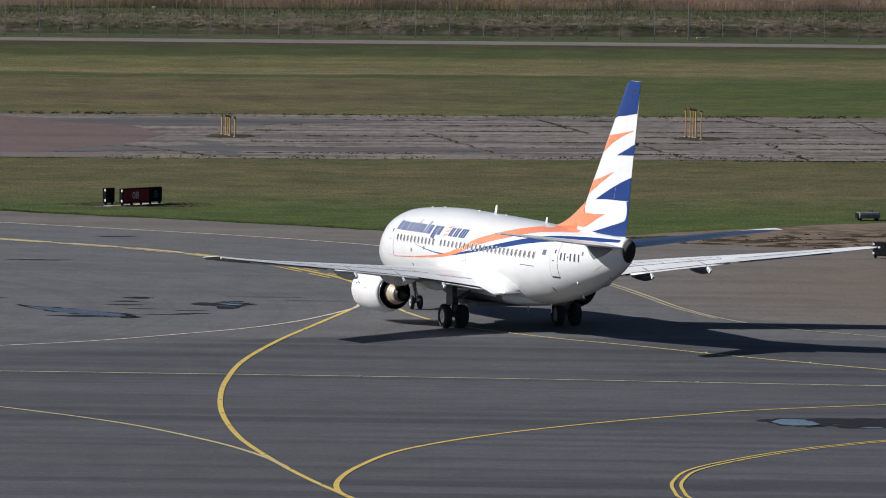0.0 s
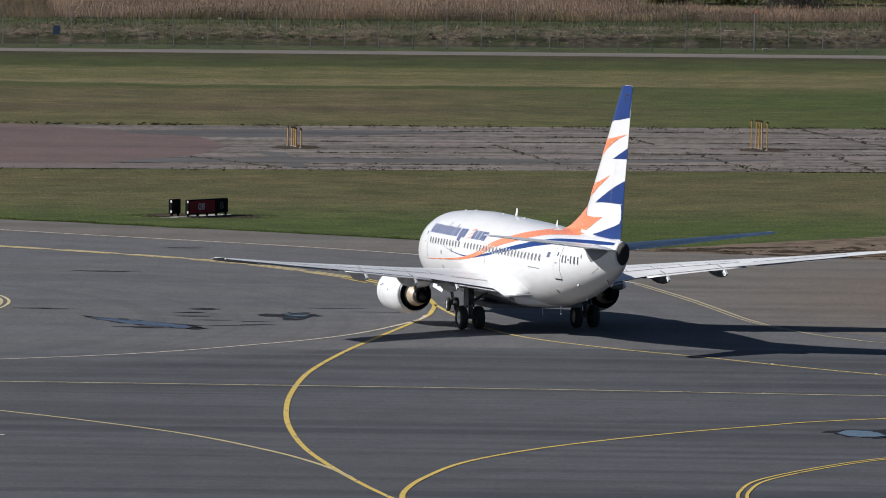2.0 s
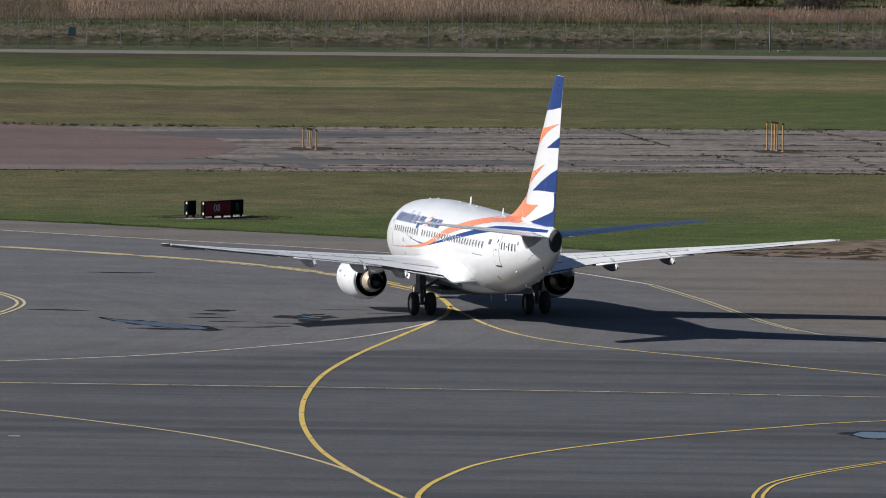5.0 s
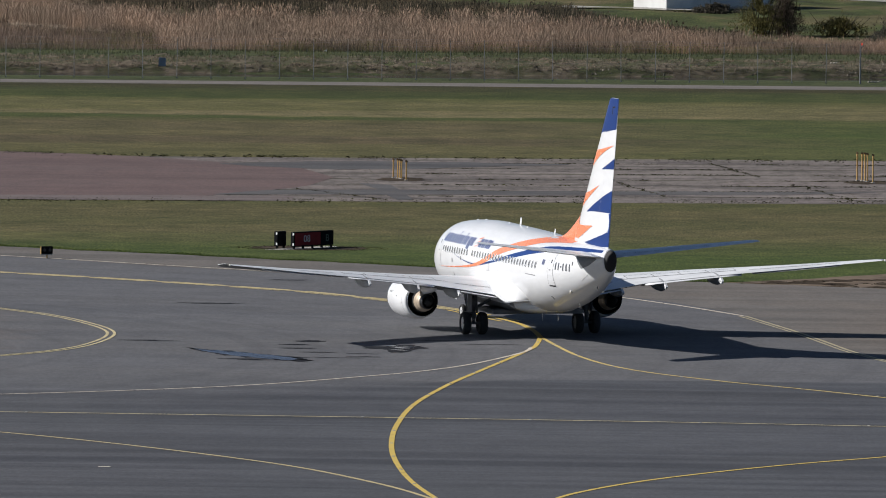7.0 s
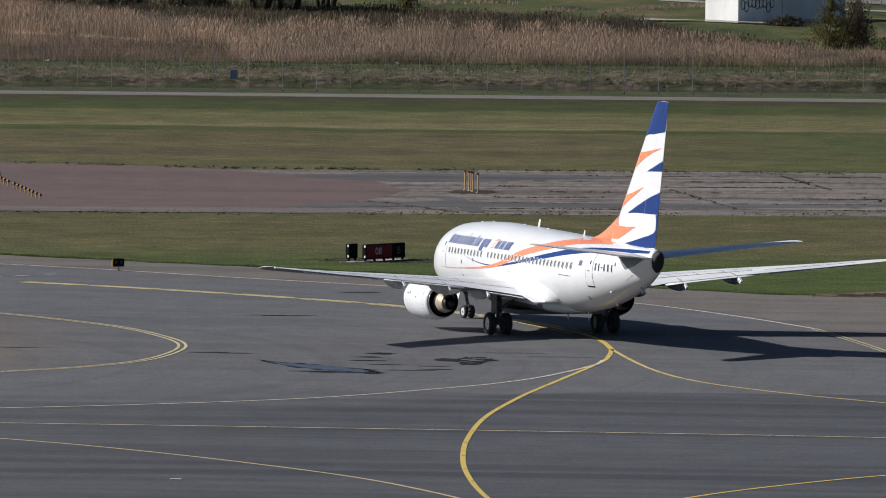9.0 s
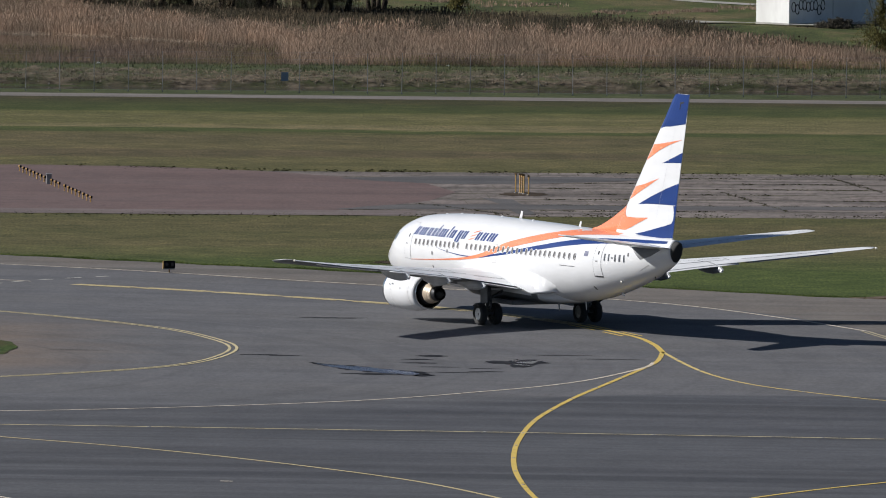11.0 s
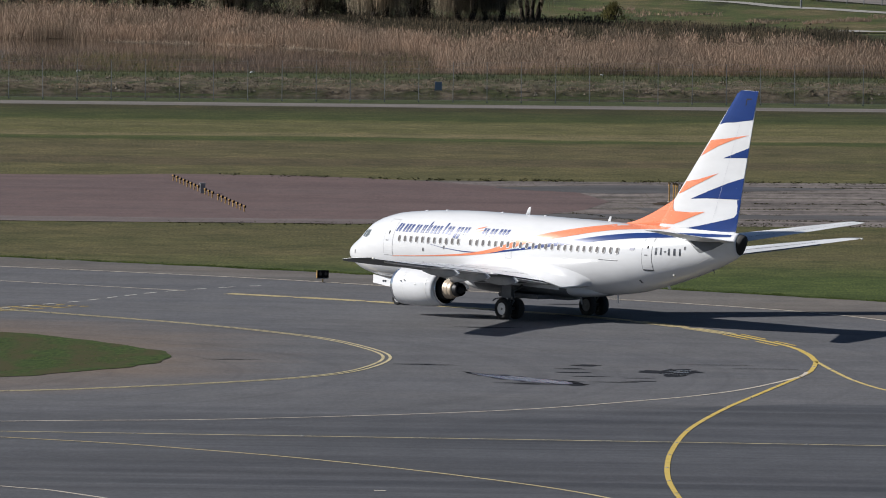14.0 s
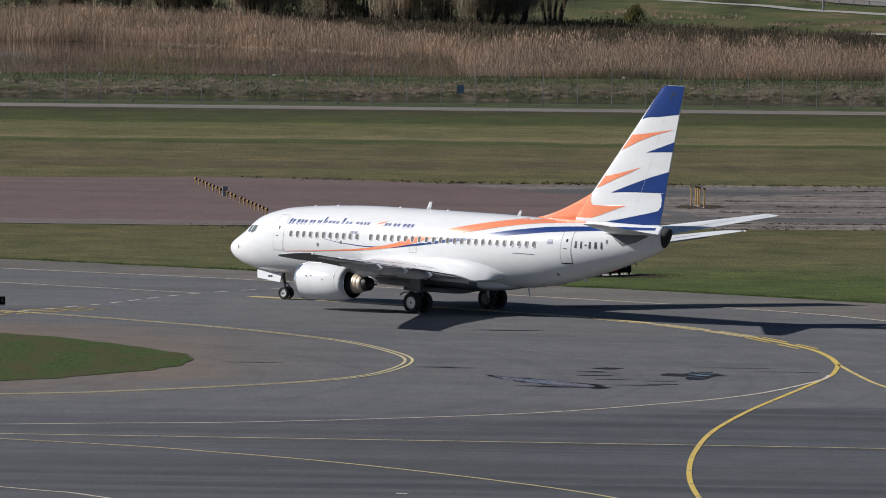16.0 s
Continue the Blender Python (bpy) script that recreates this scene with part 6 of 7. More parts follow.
for i in range(-44, 22):
    x = 17.98 + 2.52 * i
    shared("post", POST, fence, pose(x, fence_y(x), land_height(x, fence_y(x)) - 0.03, random.uniform(-0.8, 0.8), random.uniform(-0.8, 0.8), 0))
for z in (0.12, 1.3, 2.45, 2.7, 2.86, 2.98):
    dy = -0.28 * max(0, (z - 2.72) / 0.28)
    part("wire", rod(bmesh.new(), (-95, fence_y(-95) + dy, z), (71, fence_y(71) + dy, z), 0.005, 0.005, 5), FENCE_STEEL, fence)
x0, x1, verts, faces = -95.0, 71.0, [], []
for k in range(2 * 1660 + 60):
    # slanting mesh wires
    for sgn in (1, -1):
        x = x0 + k * 0.05 * 1.0
        if k % 2 or x > x1 - 2.4:
            continue
        a = x if sgn > 0 else x + 2.4
        b = x + 2.4 if sgn > 0 else x
        i = len(verts)
        verts += [(a, fence_y(a), 0.1), (a + 0.003, fence_y(a), 0.1), (b + 0.003, fence_y(b), 2.5), (b, fence_y(b), 2.5)]
        faces.append((i, i + 1, i + 2, i + 3))
tagged(raw("wire_mesh", verts, faces, FENCE_STEEL, fence), kind="stuff")
part("blue_plate", box(bmesh.new(), -33.76, -33.22, fence_y(-33.5) - 0.05, fence_y(-33.5) - 0.03, 0.85, 1.50, 0.005), BLUE_SIGN, fence, "small blue enamel plate")

pole = thing("obstruction_light", pose(17.98, fence_y(17.98) - 0.25, 0), "grey pole with a glowing red obstruction light by the fence", "light pole")
part("pole", rod(bmesh.new(), (0, 0, 0), (0, 0, 2.8), 0.06, 0.05), FENCE_STEEL, pole)
part("bracket", box(bmesh.new(), -0.05, 0.16, -0.05, 0.05, 2.74, 2.82, 0.01), FENCE_STEEL, pole)
part("lamp", rod(bmesh.new(), (0.10, 0, 2.82), (0.10, 0, 2.98), 0.065, 0.055, 14), LAMP_RED, pole, "glowing red lamp glass")


# ---------------------------------------------------------------- wetland beyond the fence
DITCH = [-300, -120, -60, -20, 0, 20, 60, 120, 300]
tagged(between("ditch_water", [(x, bank_line(x) + 15) for x in DITCH], [(x, bank_line(x) + 6) for x in DITCH], -0.10, WATER), "still water in a narrow ditch along the fence", "water", kind="structure")
tagged(flat("pond_water", [(-220, 341), (-20, 356), (-20, 446), (-220, 446)], -0.40, POND), "dark still pond edged with dry reeds", "water", kind="structure")


def blades(name, count, place, height, width, material, label, category, plume=0.4, lean=0.25):
    """Many thin leaning blades with feathery tips, as one mass."""
    verts, faces = [], []
    rnd = random.Random(len(name) * 7 + count)
    for _ in range(count):
        p = place(rnd)
        if p is None:
            continue
        x, y = p
        z = land_height(x, y) - 0.08
        hgt = height(x, y) * rnd.uniform(0.72, 1.12)
        a = rnd.uniform(0, math.pi)
        w = width * rnd.uniform(0.6, 1.4)
        dx, dy = math.cos(a) * w / 2, math.sin(a) * w / 2
        lx, ly = rnd.gauss(0.10, lean) * hgt * 0.5, rnd.gauss(0, lean) * hgt * 0.5
        i = len(verts)
        verts += [(x - dx, y - dy, z), (x + dx, y + dy, z), (x + lx, y + ly, z + hgt)]
        faces.append((i, i + 1, i + 2))
        if rnd.random() < plume:
            i = len(verts)
            pw = width * 1.0
            px, py = math.cos(a) * pw, math.sin(a) * pw
            verts += [(x + lx * 0.8, y + ly * 0.8, z + hgt * 0.86), (x + lx + px, y + ly + py, z + hgt * 0.96), (x + lx * 1.1, y + ly, z + hgt * 1.08), (x + lx - px, y + ly - py, z + hgt * 0.98)]
            faces.append((i, i + 1, i + 2, i + 3))
    ob = raw(name, verts, faces, material)
    return tagged(ob, label, category, kind="stuff")


def clump(x, y):
    return 0.5 + 0.5 * noise.noise((x * 0.12, y * 0.12, 1.5)) + 0.25 * noise.noise((x * 0.5, y * 0.5, 4.5))


def front_edge(x):
    """The reeds' near edge: close on the east side, behind the pond on the west."""
    return curve_at([(-150, 440), (-76, 436), (-64, 432), (-54, 427), (-47, 420), (-41, 409), (-37.5, 402), (-35.5, 374), (-33, 362), (-22, 359.5), (60, 364)], x)[0]


def reed_back(x):
    return curve_at([(-150, 485), (-62, 458), (-54, 450), (-46, 440), (-41, 432), (-37, 426), (-28, 414), (-10, 404), (0, 391), (8, 380), (13, 374), (60, 372)], x)[0]


def reed_place(rnd):
    x = rnd.uniform(-95, 45)
    e = front_edge(x)
    d = rnd.random() ** 1.35
    far = reed_back(x)
    y = e + 2.5 * noise.noise((x * 0.25, 0, 2)) - 3.0 * rnd.random() ** 4 + d * (far - e + 5 * noise.noise((x * 0.2, 3, 2)))
    if rnd.random() > 0.35 + 0.9 * clump(x, y):
        return None
    return x, y


blades("reed_bed", 360000, reed_place, lambda x, y: 1.75 - 0.20 * max(0.0, min(1.0, (x + 32) / 6.0)) - 0.030 * max(0, min(14, x + 2)) + 0.5 * noise.noise((x * 0.09, y * 0.09, 9)) + 0.35 * noise.noise((x * 0.4, y * 0.3, 3)), 0.024, REED, "dense bed of dry straw-brown reeds", "reeds", 0.10, 0.36)


def reed_floor():
    """Fallen stems under the standing reeds."""
    verts, faces, cols = [], [], 24
    for i in range(72):
        x = -96 + 2.0 * i
        e = front_edge(x) + 0.6
        far = reed_back(x) + 1.5
        for j in range(cols):
            y = e + (far - e) * j / (cols - 1)
            verts.append((x, y, max(-0.38, land_height(x, y)) + 0.05 + 0.08 * noise.noise((x * 0.5, y * 0.5, 1))))
    for i in range(71):
        for j in range(cols - 1):
            a = i * cols + j
            faces.append((a, a + cols, a + cols + 1, a + 1))
    return tagged(raw("reed_litter", verts, faces, LITTER, smooth=True), "brown litter of fallen reed stems", "reed litter", kind="structure")


reed_floor()


def shallow_place(rnd):
    x = rnd.uniform(-115, -30)
    y = 358.5 + rnd.random() ** 1.25 * (44 + 5 * noise.noise((x * 0.15, 2, 8)))
    if y > front_edge(x) - 1:
        return None
    return (x, y) if rnd.random() < 0.45 + 0.8 * noise.noise((x * 0.2, y * 0.1, 3)) else None


blades("sparse_reeds", 130000, shallow_place, lambda x, y: 1.15 + 0.35 * noise.noise((x * 0.3, y * 0.3, 9)), 0.042, DULL_REED, "weathered short reeds standing in the pond", "reeds", 0.05, 0.5)


def sprout_place(rnd):
    x = rnd.uniform(-100, -30)
    y = 358.5 + rnd.random() * 40
    return (x, y) if y < front_edge(x) - 1 and noise.noise((x * 0.09, y * 0.05, 13)) > 0.12 else None


blades("pond_sprouts", 26000, sprout_place, lambda x, y: 1.2, 0.045, REED_GREEN, "olive-green sprouts among the pond reeds", "reeds", 0.0, 0.5)


def under_place(rnd):
    x = rnd.uniform(-42, 45)
    e = front_edge(x)
    return x, e - 2.0 + 2.0 * noise.noise((x * 0.3, 1, 2)) + rnd.random() ** 1.5 * 14


blades("young_reeds", 60000, under_place, lambda x, y: 0.95 + 0.45 * noise.noise((x * 0.22, y * 0.2, 19)), 0.036, DULL_REED, "low weathered grey-brown reeds before the tall bed", "reeds", 0.1, 0.5)


def fallen_place(rnd):
    x = rnd.uniform(-66, -35)
    return (x, front_edge(x) + rnd.gauss(-2.0, 1.0)) if noise.noise((x * 0.4, 4, 6)) > -0.15 else None


blades("fallen_reeds", 3600, fallen_place, lambda x, y: 0.62, 0.09, STRAW, "pale broken reed stems lying at the pond edge", "reeds", 0.0, 2.6)


def scrap(x, y, seed):
    """A crumpled piece of white plastic caught on the bank."""
    rnd = random.Random(seed)
    bm = bmesh.new()
    bmesh.ops.create_icosphere(bm, subdivisions=2, radius=0.16)
    for v in bm.verts:
        v.co *= 0.6 + 0.8 * rnd.random()
        v.co.z *= 0.6
    ob = part("plastic_scrap", bm, JET_WHITE)
    ob.location = (x, y, land_height(x, y) + 0.02)
    return tagged(ob, "crumpled white plastic scrap on the grassy bank", "litter")


def driftwood(x, y, length, thick, turn, label):
    """A bleached log with a stub of a branch, lying on the bank."""
    ob = thing("driftwood_log", pose(x, y, land_height(x, y) + thick * 0.7, 0, 0, turn), label, "log", "driftwood on the ditch bank")
    bm = bmesh.new()
    pts = [Vector((length * (k / 6 - 0.5), 0.10 * noise.noise((k * 0.7, x, 1)), 0.08 * noise.noise((k * 0.7, y, 4)))) for k in range(7)]
    for k, (a, b) in enumerate(zip(pts, pts[1:])):
        rod(bm, a, b + (b - a) * 0.04, thick * (1 - 0.08 * k), thick * (0.92 - 0.08 * k), 9)
    part("trunk", bm, DRIFTWOOD, ob, "bleached grey wood", True)
    part("branch", rod(bmesh.new(), pts[4], pts[4] + Vector((0.25 * length, 0.1, 0.12 * length)) * 0.6, thick * 0.5, thick * 0.25, 7), DRIFTWOOD, ob)
    return ob


driftwood(19.1, 320.6, 1.0, 0.07, 8, "short bleached driftwood log on the ditch bank")
driftwood(31.9, 332.9, 3.4, 0.11, 2, "long bleached driftwood log above the ditch")
driftwood(16.7, 334.9, 1.3, 0.06, -12, "thin bleached driftwood log before the reeds")
for k, (x, y) in enumerate(((-48.6, 342.7), (-37.0, 404), (-22.1, 344.5), (-62, 345))):
    scrap(x, y, k)


def green_place(rnd):
    x = rnd.gauss(rnd.choice((-24, -10, 3, 10, -60)), 3.5)
    y = front_edge(x) - 3 + rnd.random() * 4 if x > -34 else 363 + rnd.random() * 6
    return x, y


blades("green_reeds", 4500, green_place, lambda x, y: 1.1 + 0.4 * noise.noise((x * 0.3, y * 0.3, 9)), 0.06, REED_GREEN, "young olive-green reeds at the water's edge", "reeds", 0.05)


def bank_place(rnd):
    x = rnd.uniform(-110, 60)
    f = rnd.choice((rnd.uniform(14.5, 20), rnd.uniform(18, 36), rnd.uniform(20, 36)))
    return (x, bank_line(x) + f) if rnd.random() < 0.5 + 0.6 * noise.noise((x * 0.5, f * 0.5, 7)) else None


blades("bank_grass", 60000, bank_place, lambda x, y: 0.28 + 0.2 * noise.noise((x * 0.7, y * 0.7, 9)), 0.07, BANK_GRASS, "rough grass tufts on the ditch bank", "grass", 0.0, 0.5)


def dead_place(rnd):
    x = rnd.uniform(-110, 60)
    return x, bank_line(x) + 12.8 + 6.0 * rnd.random() ** 1.6


blades("bank_straw", 26000, dead_place, lambda x, y: 0.26, 0.10, BANK_STRAW, "dead straw matted on the ditch bank", "grass", 0.0, 1.4)


def stones():
    verts, faces = [], []
    rnd = random.Random(11)
    for _ in range(19000):
        x = rnd.uniform(-95, 50)
        f = 12.5 + 6.5 * rnd.random() ** 1.4
        if noise.noise((x * 0.45, f * 0.35, 2)) < -0.12:
            continue
        y = bank_line(x) + f
        z = land_height(x, y) - 0.05
        r = rnd.uniform(0.05, 0.15)
        i = len(verts)
        k = rnd.uniform(0, 6.28)
        ring = [(x + r * rnd.uniform(0.7, 1.3) * math.cos(k + q * 1.2566), y + r * rnd.uniform(0.7, 1.2) * math.sin(k + q * 1.2566), z + r * rnd.uniform(-0.1, 0.35)) for q in range(5)]
        verts += ring + [(x, y, z + r * 0.9), (x, y, z - r * 0.3)]
        faces += [(i + q, i + (q + 1) % 5, i + 5) for q in range(5)]
    return tagged(raw("bank_stones", verts, faces, STONE), "broken stones and clods on the ditch bank", "stones", kind="stuff")


stones()
ROWS = (11.6, 12.1, 12.5, 12.9, 13.4, 14.2, 15.4, 16.8, 18.6, 20.6)
bank = []
for i in range(361):
    x = -120 + 0.5 * i
    for f in ROWS:
        y = bank_line(x) + f + (0.25 * noise.noise((x * 0.5, f * 0.3, 1)) if f > 12 else 0)
        bank.append((x, y, land_height(x, y) + (0.07 if f < 18 else 0.02) + 0.07 * noise.noise((x * 1.7, f * 1.3, 5))))
nr = len(ROWS)
tagged(raw("bank_earth", bank, [(nr * i + j, nr * i + nr + j, nr * i + nr + 1 + j, nr * i + 1 + j) for i in range(360) for j in range(nr - 1)], BANK, smooth=True), "rough brown earth on the ditch bank", "bank", kind="structure")


# ---------------------------------------------------------------- trees and scrub
def willow(x, y, stems, hgt, seed, label, strands=2600, spread=3.6, green=0.0):
    rnd = random.Random(seed)
    z0 = land_height(x, y)
    ob = thing("willow_tree", pose(x, y, z0), label, "tree", "bare trees behind the reeds")
    bm = bmesh.new()
    tips = []
    for k in range(stems):
        a = 2 * math.pi * k / max(1, stems) + rnd.uniform(-0.5, 0.5)
        b = Vector((0.55 * math.cos(a), 0.4 * math.sin(a), -0.1)) if stems > 1 else Vector((0, 0, -0.1))
        r = rnd.uniform(0.20, 0.34)
        p = b
        way = Vector((0.25 * math.cos(a), 0.2 * math.sin(a), 1))
        for j in range(5):
            q = p + way * (hgt * 0.16) + Vector((rnd.uniform(-0.15, 0.15), rnd.uniform(-0.15, 0.15), 0))
            rod(bm, p, q + (q - p) * 0.03, r * (1 - 0.14 * j), r * (1 - 0.14 * (j + 1)), 9)
            if j >= 1:
                tips.append(q)
            p = q
    part("trunk", bm, BARK, ob, "dark rough bark", True)
    bm = bmesh.new()
    ends = []
    for p in tips:
        for _ in range(4):
            a = rnd.uniform(0, 6.28)
            q = p + Vector((math.cos(a), math.sin(a), rnd.uniform(0.2, 0.8))) * rnd.uniform(0.8, spread * 0.7)
            rod(bm, p, q, 0.07, 0.025, 5)
            ends += [p.lerp(q, u) for u in (0.4, 0.7, 1.0)]
    part("limb", bm, BARK, ob, "thin dark limbs")
    verts, faces = [], []
    for _ in range(strands):
        p = rnd.choice(ends) + Vector((rnd.gauss(0, 0.5), rnd.gauss(0, 0.5), rnd.gauss(0, 0.3)))
        ln_ = rnd.uniform(0.8, 4.6)
        end = p + Vector((rnd.gauss(0, 0.25), rnd.gauss(0, 0.25), -ln_))
        end.z = max(end.z, rnd.uniform(0.1, 2.2))
        w = rnd.uniform(0.02, 0.05)
        a = rnd.uniform(0, 3.14)
        i = len(verts)
        verts += [tuple(p), tuple(p + Vector((w * math.cos(a), w * math.sin(a), 0))), tuple(end)]
        faces.append((i, i + 1, i + 2))
    raw("crown", verts, faces, STRAND, ob, "thin drooping bare twigs")
    return ob


willow(-31.4, 468.5, 4, 8.5, 3, "dark multi-stemmed bare willow behind the reeds", 900, 3.0)
willow(-37.0, 462.0, 3, 7.0, 5, "bare willow with curtains of drooping brown twigs", 8000, 3.2)
willow(-34.4, 464.5, 2, 7.0, 6, "bare willow with curtains of drooping brown twigs", 6500, 2.8)
willow(-41.3, 478, 4, 8.0, 8, "dark bare willow in the scrub", 6000)
willow(-44.6, 466, 3, 7.0, 13, "bare willow with curtains of drooping brown twigs", 7500)
willow(-51, 474, 3, 8.0, 17, "dark bare willow in the scrub", 6000)
willow(-57, 468, 3, 7.5, 19, "bare willow with drooping brown twigs", 6000)
willow(-65, 474, 4, 8.0, 21, "dark bare willow in the scrub", 6000)
willow(-84, 474, 4, 8.0, 27, "dark bare willow in the scrub", 6000)
willow(-95, 476, 3, 8.0, 29, "bare willow with drooping brown twigs", 6000)
willow(-74, 470, 3, 8.0, 23, "bare willow with drooping brown twigs", 6000)


def shrub(x, y, w, d, hgt, seed, material, label, count=2600):
    rnd = random.Random(seed)
    z0 = land_height(x, y)
    ob = thing("shrub", pose(x, y, z0), label, "shrub", "shrubs round the meadow")
    bm = bmesh.new()
    for _ in range(14):
        a = rnd.uniform(0, 6.28)
        b = Vector((rnd.uniform(-0.4, 0.4) * w * 0.5, rnd.uniform(-0.4, 0.4) * d * 0.5, -0.05))
        rod(bm, b, b + Vector((math.cos(a) * w * 0.3, math.sin(a) * d * 0.3, hgt * rnd.uniform(0.6, 0.95))), 0.04, 0.012, 5)
    part("stem", bm, BARK, ob, "thin dark stems")
    verts, faces = [], []
    for _ in range(count):
        # fans of twigs, dense inside and thinning to a ragged rim
        a, r = rnd.uniform(0, 6.28), abs(rnd.gauss(0, 0.48))
        bx, by = math.cos(a) * r * w / 2, math.sin(a) * r * d / 2
        top = hgt * math.exp(-0.9 * r * r) * (0.72 + 0.55 * noise.noise((bx * 1.3 + seed, by * 1.3, 3)) + 0.22 * noise.noise((bx * 4.0, by * 4.0, seed)))
        z = rnd.random() ** 0.8 * top
        if noise.noise((bx * 1.6, z * 1.6, seed)) < -0.28:
            continue
        g = rnd.uniform(0.04, 0.09)
        p = Vector((bx, by, z))
        u = Vector((rnd.gauss(0, 1), rnd.gauss(0, 1), rnd.gauss(1.2, 1))).normalized() * g * 3.4
        v = u.cross(Vector((rnd.gauss(0, 1), rnd.gauss(0, 1), rnd.gauss(0, 1)))).normalized() * g * 0.5
        i = len(verts)
        verts += [tuple(p - v), tuple(p + v), tuple(p + u)]
        faces.append((i, i + 1, i + 2))
    raw("crown", verts, faces, material, ob, "dense fine twigs and leaves")
    return ob


shrub(11.6, 402, 4.4, 4, 5.4, 31, LEAF, "olive-green shrub near the white shed", 6500)
shrub(13.6, 404, 3.4, 4, 5.0, 32, BRUSH, "reddish brown bare shrub near the shed", 7000)
shrub(8.2, 445.0, 4.6, 2, 0.95, 33, THICKET, "low dark bramble beside the shed wall", 6000)
shrub(18.0, 404, 5.4, 5, 2.1, 40, LEAF, "low olive shrub behind the reeds", 4500)
shrub(22.3, 383, 7.5, 5, 2.0, 45, THICKET, "low dark scrub at the end of the reed bed", 9000)
for k, (x, y, w, h) in enumerate(((24.5, 404, 6.5, 5.6), (31, 410, 8, 4.6), (38, 402, 9, 4.8), (46, 408, 9, 4.6), (28, 424, 9, 4.4))):
    shrub(x, y, w, 5, h, 41 + k, BRUSH, "dense brown scrub behind the reeds", 11000)
for k, x in enumerate((-108, -100, -92, -84, -76, -69, -62, -55, -48, -42)):
    shrub(x, 474 - 0.05 * x + 3 * (k % 2), 10, 5, 5.2, 60 + k, THICKET, "dark tangled thicket under the willows", 12000)


def sedge_place(rnd):
    x = rnd.uniform(-64, 10)
    near, far = reed_back(x) - 3, curve_at([(-64, 474), (-40, 474), (-28, 470), (-14, 458), (-6, 446), (0, 424), (10, 398)], x)[0]
    y = near + (far - near) * rnd.random()
    return (x, y) if rnd.random() < 0.55 + 0.7 * noise.noise((x * 0.2, y * 0.12, 4)) else None


blades("sedge", 90000, sedge_place, lambda x, y: 0.80 + 0.30 * noise.noise((x * 0.3, y * 0.2, 2)), 0.10, SEDGE, "dark brown sedge behind the reed bed", "sedge", 0.05, 0.5)


def plume_place(rnd):
    x = rnd.uniform(-36, 4)
    return (x, reed_back(x) + rnd.uniform(-6, 10)) if noise.noise((x * 0.3, 1, 6)) > -0.1 else None


blades("tall_reeds", 4500, plume_place, lambda x, y: 1.6 + 0.3 * noise.noise((x * 0.3, y * 0.3, 9)), 0.04, REED, "scattered tall plumed reeds behind the bed", "reeds", 0.8, 0.3)
shrub(-24.5, 478, 2.2, 2, 1.6, 91, LEAF, "small dark green bush in the meadow", 2000)


# ---------------------------------------------------------------- white shed, path and road behind
shed = thing("utility_shed", pose(4.2, 452.0, -0.12, 0, 0, 42), "white rendered utility shed with dark scrawled graffiti", "shed")
bm = bmesh.new()
box(bm, 0, 12.4, 0, 4.2, 0.0, 3.4, 0.02)
part("wall", bm, WALL_WHITE, shed, "white rendered walls")
bm = bmesh.new()
box(bm, -0.2, 12.6, -0.2, 4.4, 3.40, 3.55, 0.02)
part("roof", bm, GREY_METAL, shed, "flat grey roof")
bm = bmesh.new()
box(bm, -0.03, 12.43, -0.03, 4.23, 0.0, 0.28, 0.01)
part("plinth", bm, CONCRETE, shed, "concrete plinth")
bm = bmesh.new()
rnd = random.Random(5)
for k in range(9):
    cx, cz = 0.5 + 0.42 * k, 1.6 + 0.25 * rnd.uniform(-1, 1)
    for j in range(14):
        a0, a1 = 0.42 * j, 0.42 * (j + 1)
        rx, rz = rnd.uniform(0.16, 0.24), rnd.uniform(0.22, 0.5)
        p = (cx + 0.22 * math.cos(a0), -0.012, cz + 0.42 * math.sin(a0))
        q = (cx + 0.22 * math.cos(a1), -0.012, cz + 0.42 * math.sin(a1))
        rod(bm, p, q, 0.035, 0.035, 5)
part("graffiti_loops", bm, SIGN_BLACK, shed, "black looping scrawl")
bm = bmesh.new()
box(bm, 5.0, 5.06, -0.02, 0.0, 0.3, 3.3)
part("downpipe", bm, GREY_METAL, shed)


def draped(name, pts, width, material, label, category, lift=0.03):
    line = spline([(x, y, 0) for x, y in pts], 12)
    verts, faces = [], []
    for i, p in enumerate(line):
        a, b = line[max(0, i - 1)], line[min(len(line) - 1, i + 1)]
        t = (b - a).normalized()
        for s in (-1, 1):
            x, y = p.x - t.y * width / 2 * s, p.y + t.x * width / 2 * s
            verts.append((x, y, land_height(x, y) + lift))
    for i in range(len(line) - 1):
        faces.append((2 * i, 2 * i + 1, 2 * i + 3, 2 * i + 2))
    return tagged(raw(name, verts, faces, material), label, category, kind="structure")


draped("shed_yard", [(-5.5, 456), (-1, 451.5), (3.5, 449), (9, 449.5)], 4.0, GRAVEL, "pale gravel yard in front of the shed", "gravel", 0.14)
draped("meadow_path", [(-60, 560), (-26.5, 533), (-16.5, 521.5), (-2.7, 502.3), (12, 486), (40, 462)], 2.4, GRAVEL, "pale gravel path through the meadow", "path")
draped("country_road", [(-50, 585), (-11.5, 542), (-2.7, 528), (14, 505), (50, 470)], 9.0, ROAD, "grey country road behind the meadow", "road", 0.05)
rail = thing("guard_rail", pose(0, 0, 0), "galvanised steel guard rail along the road", "guard rail")
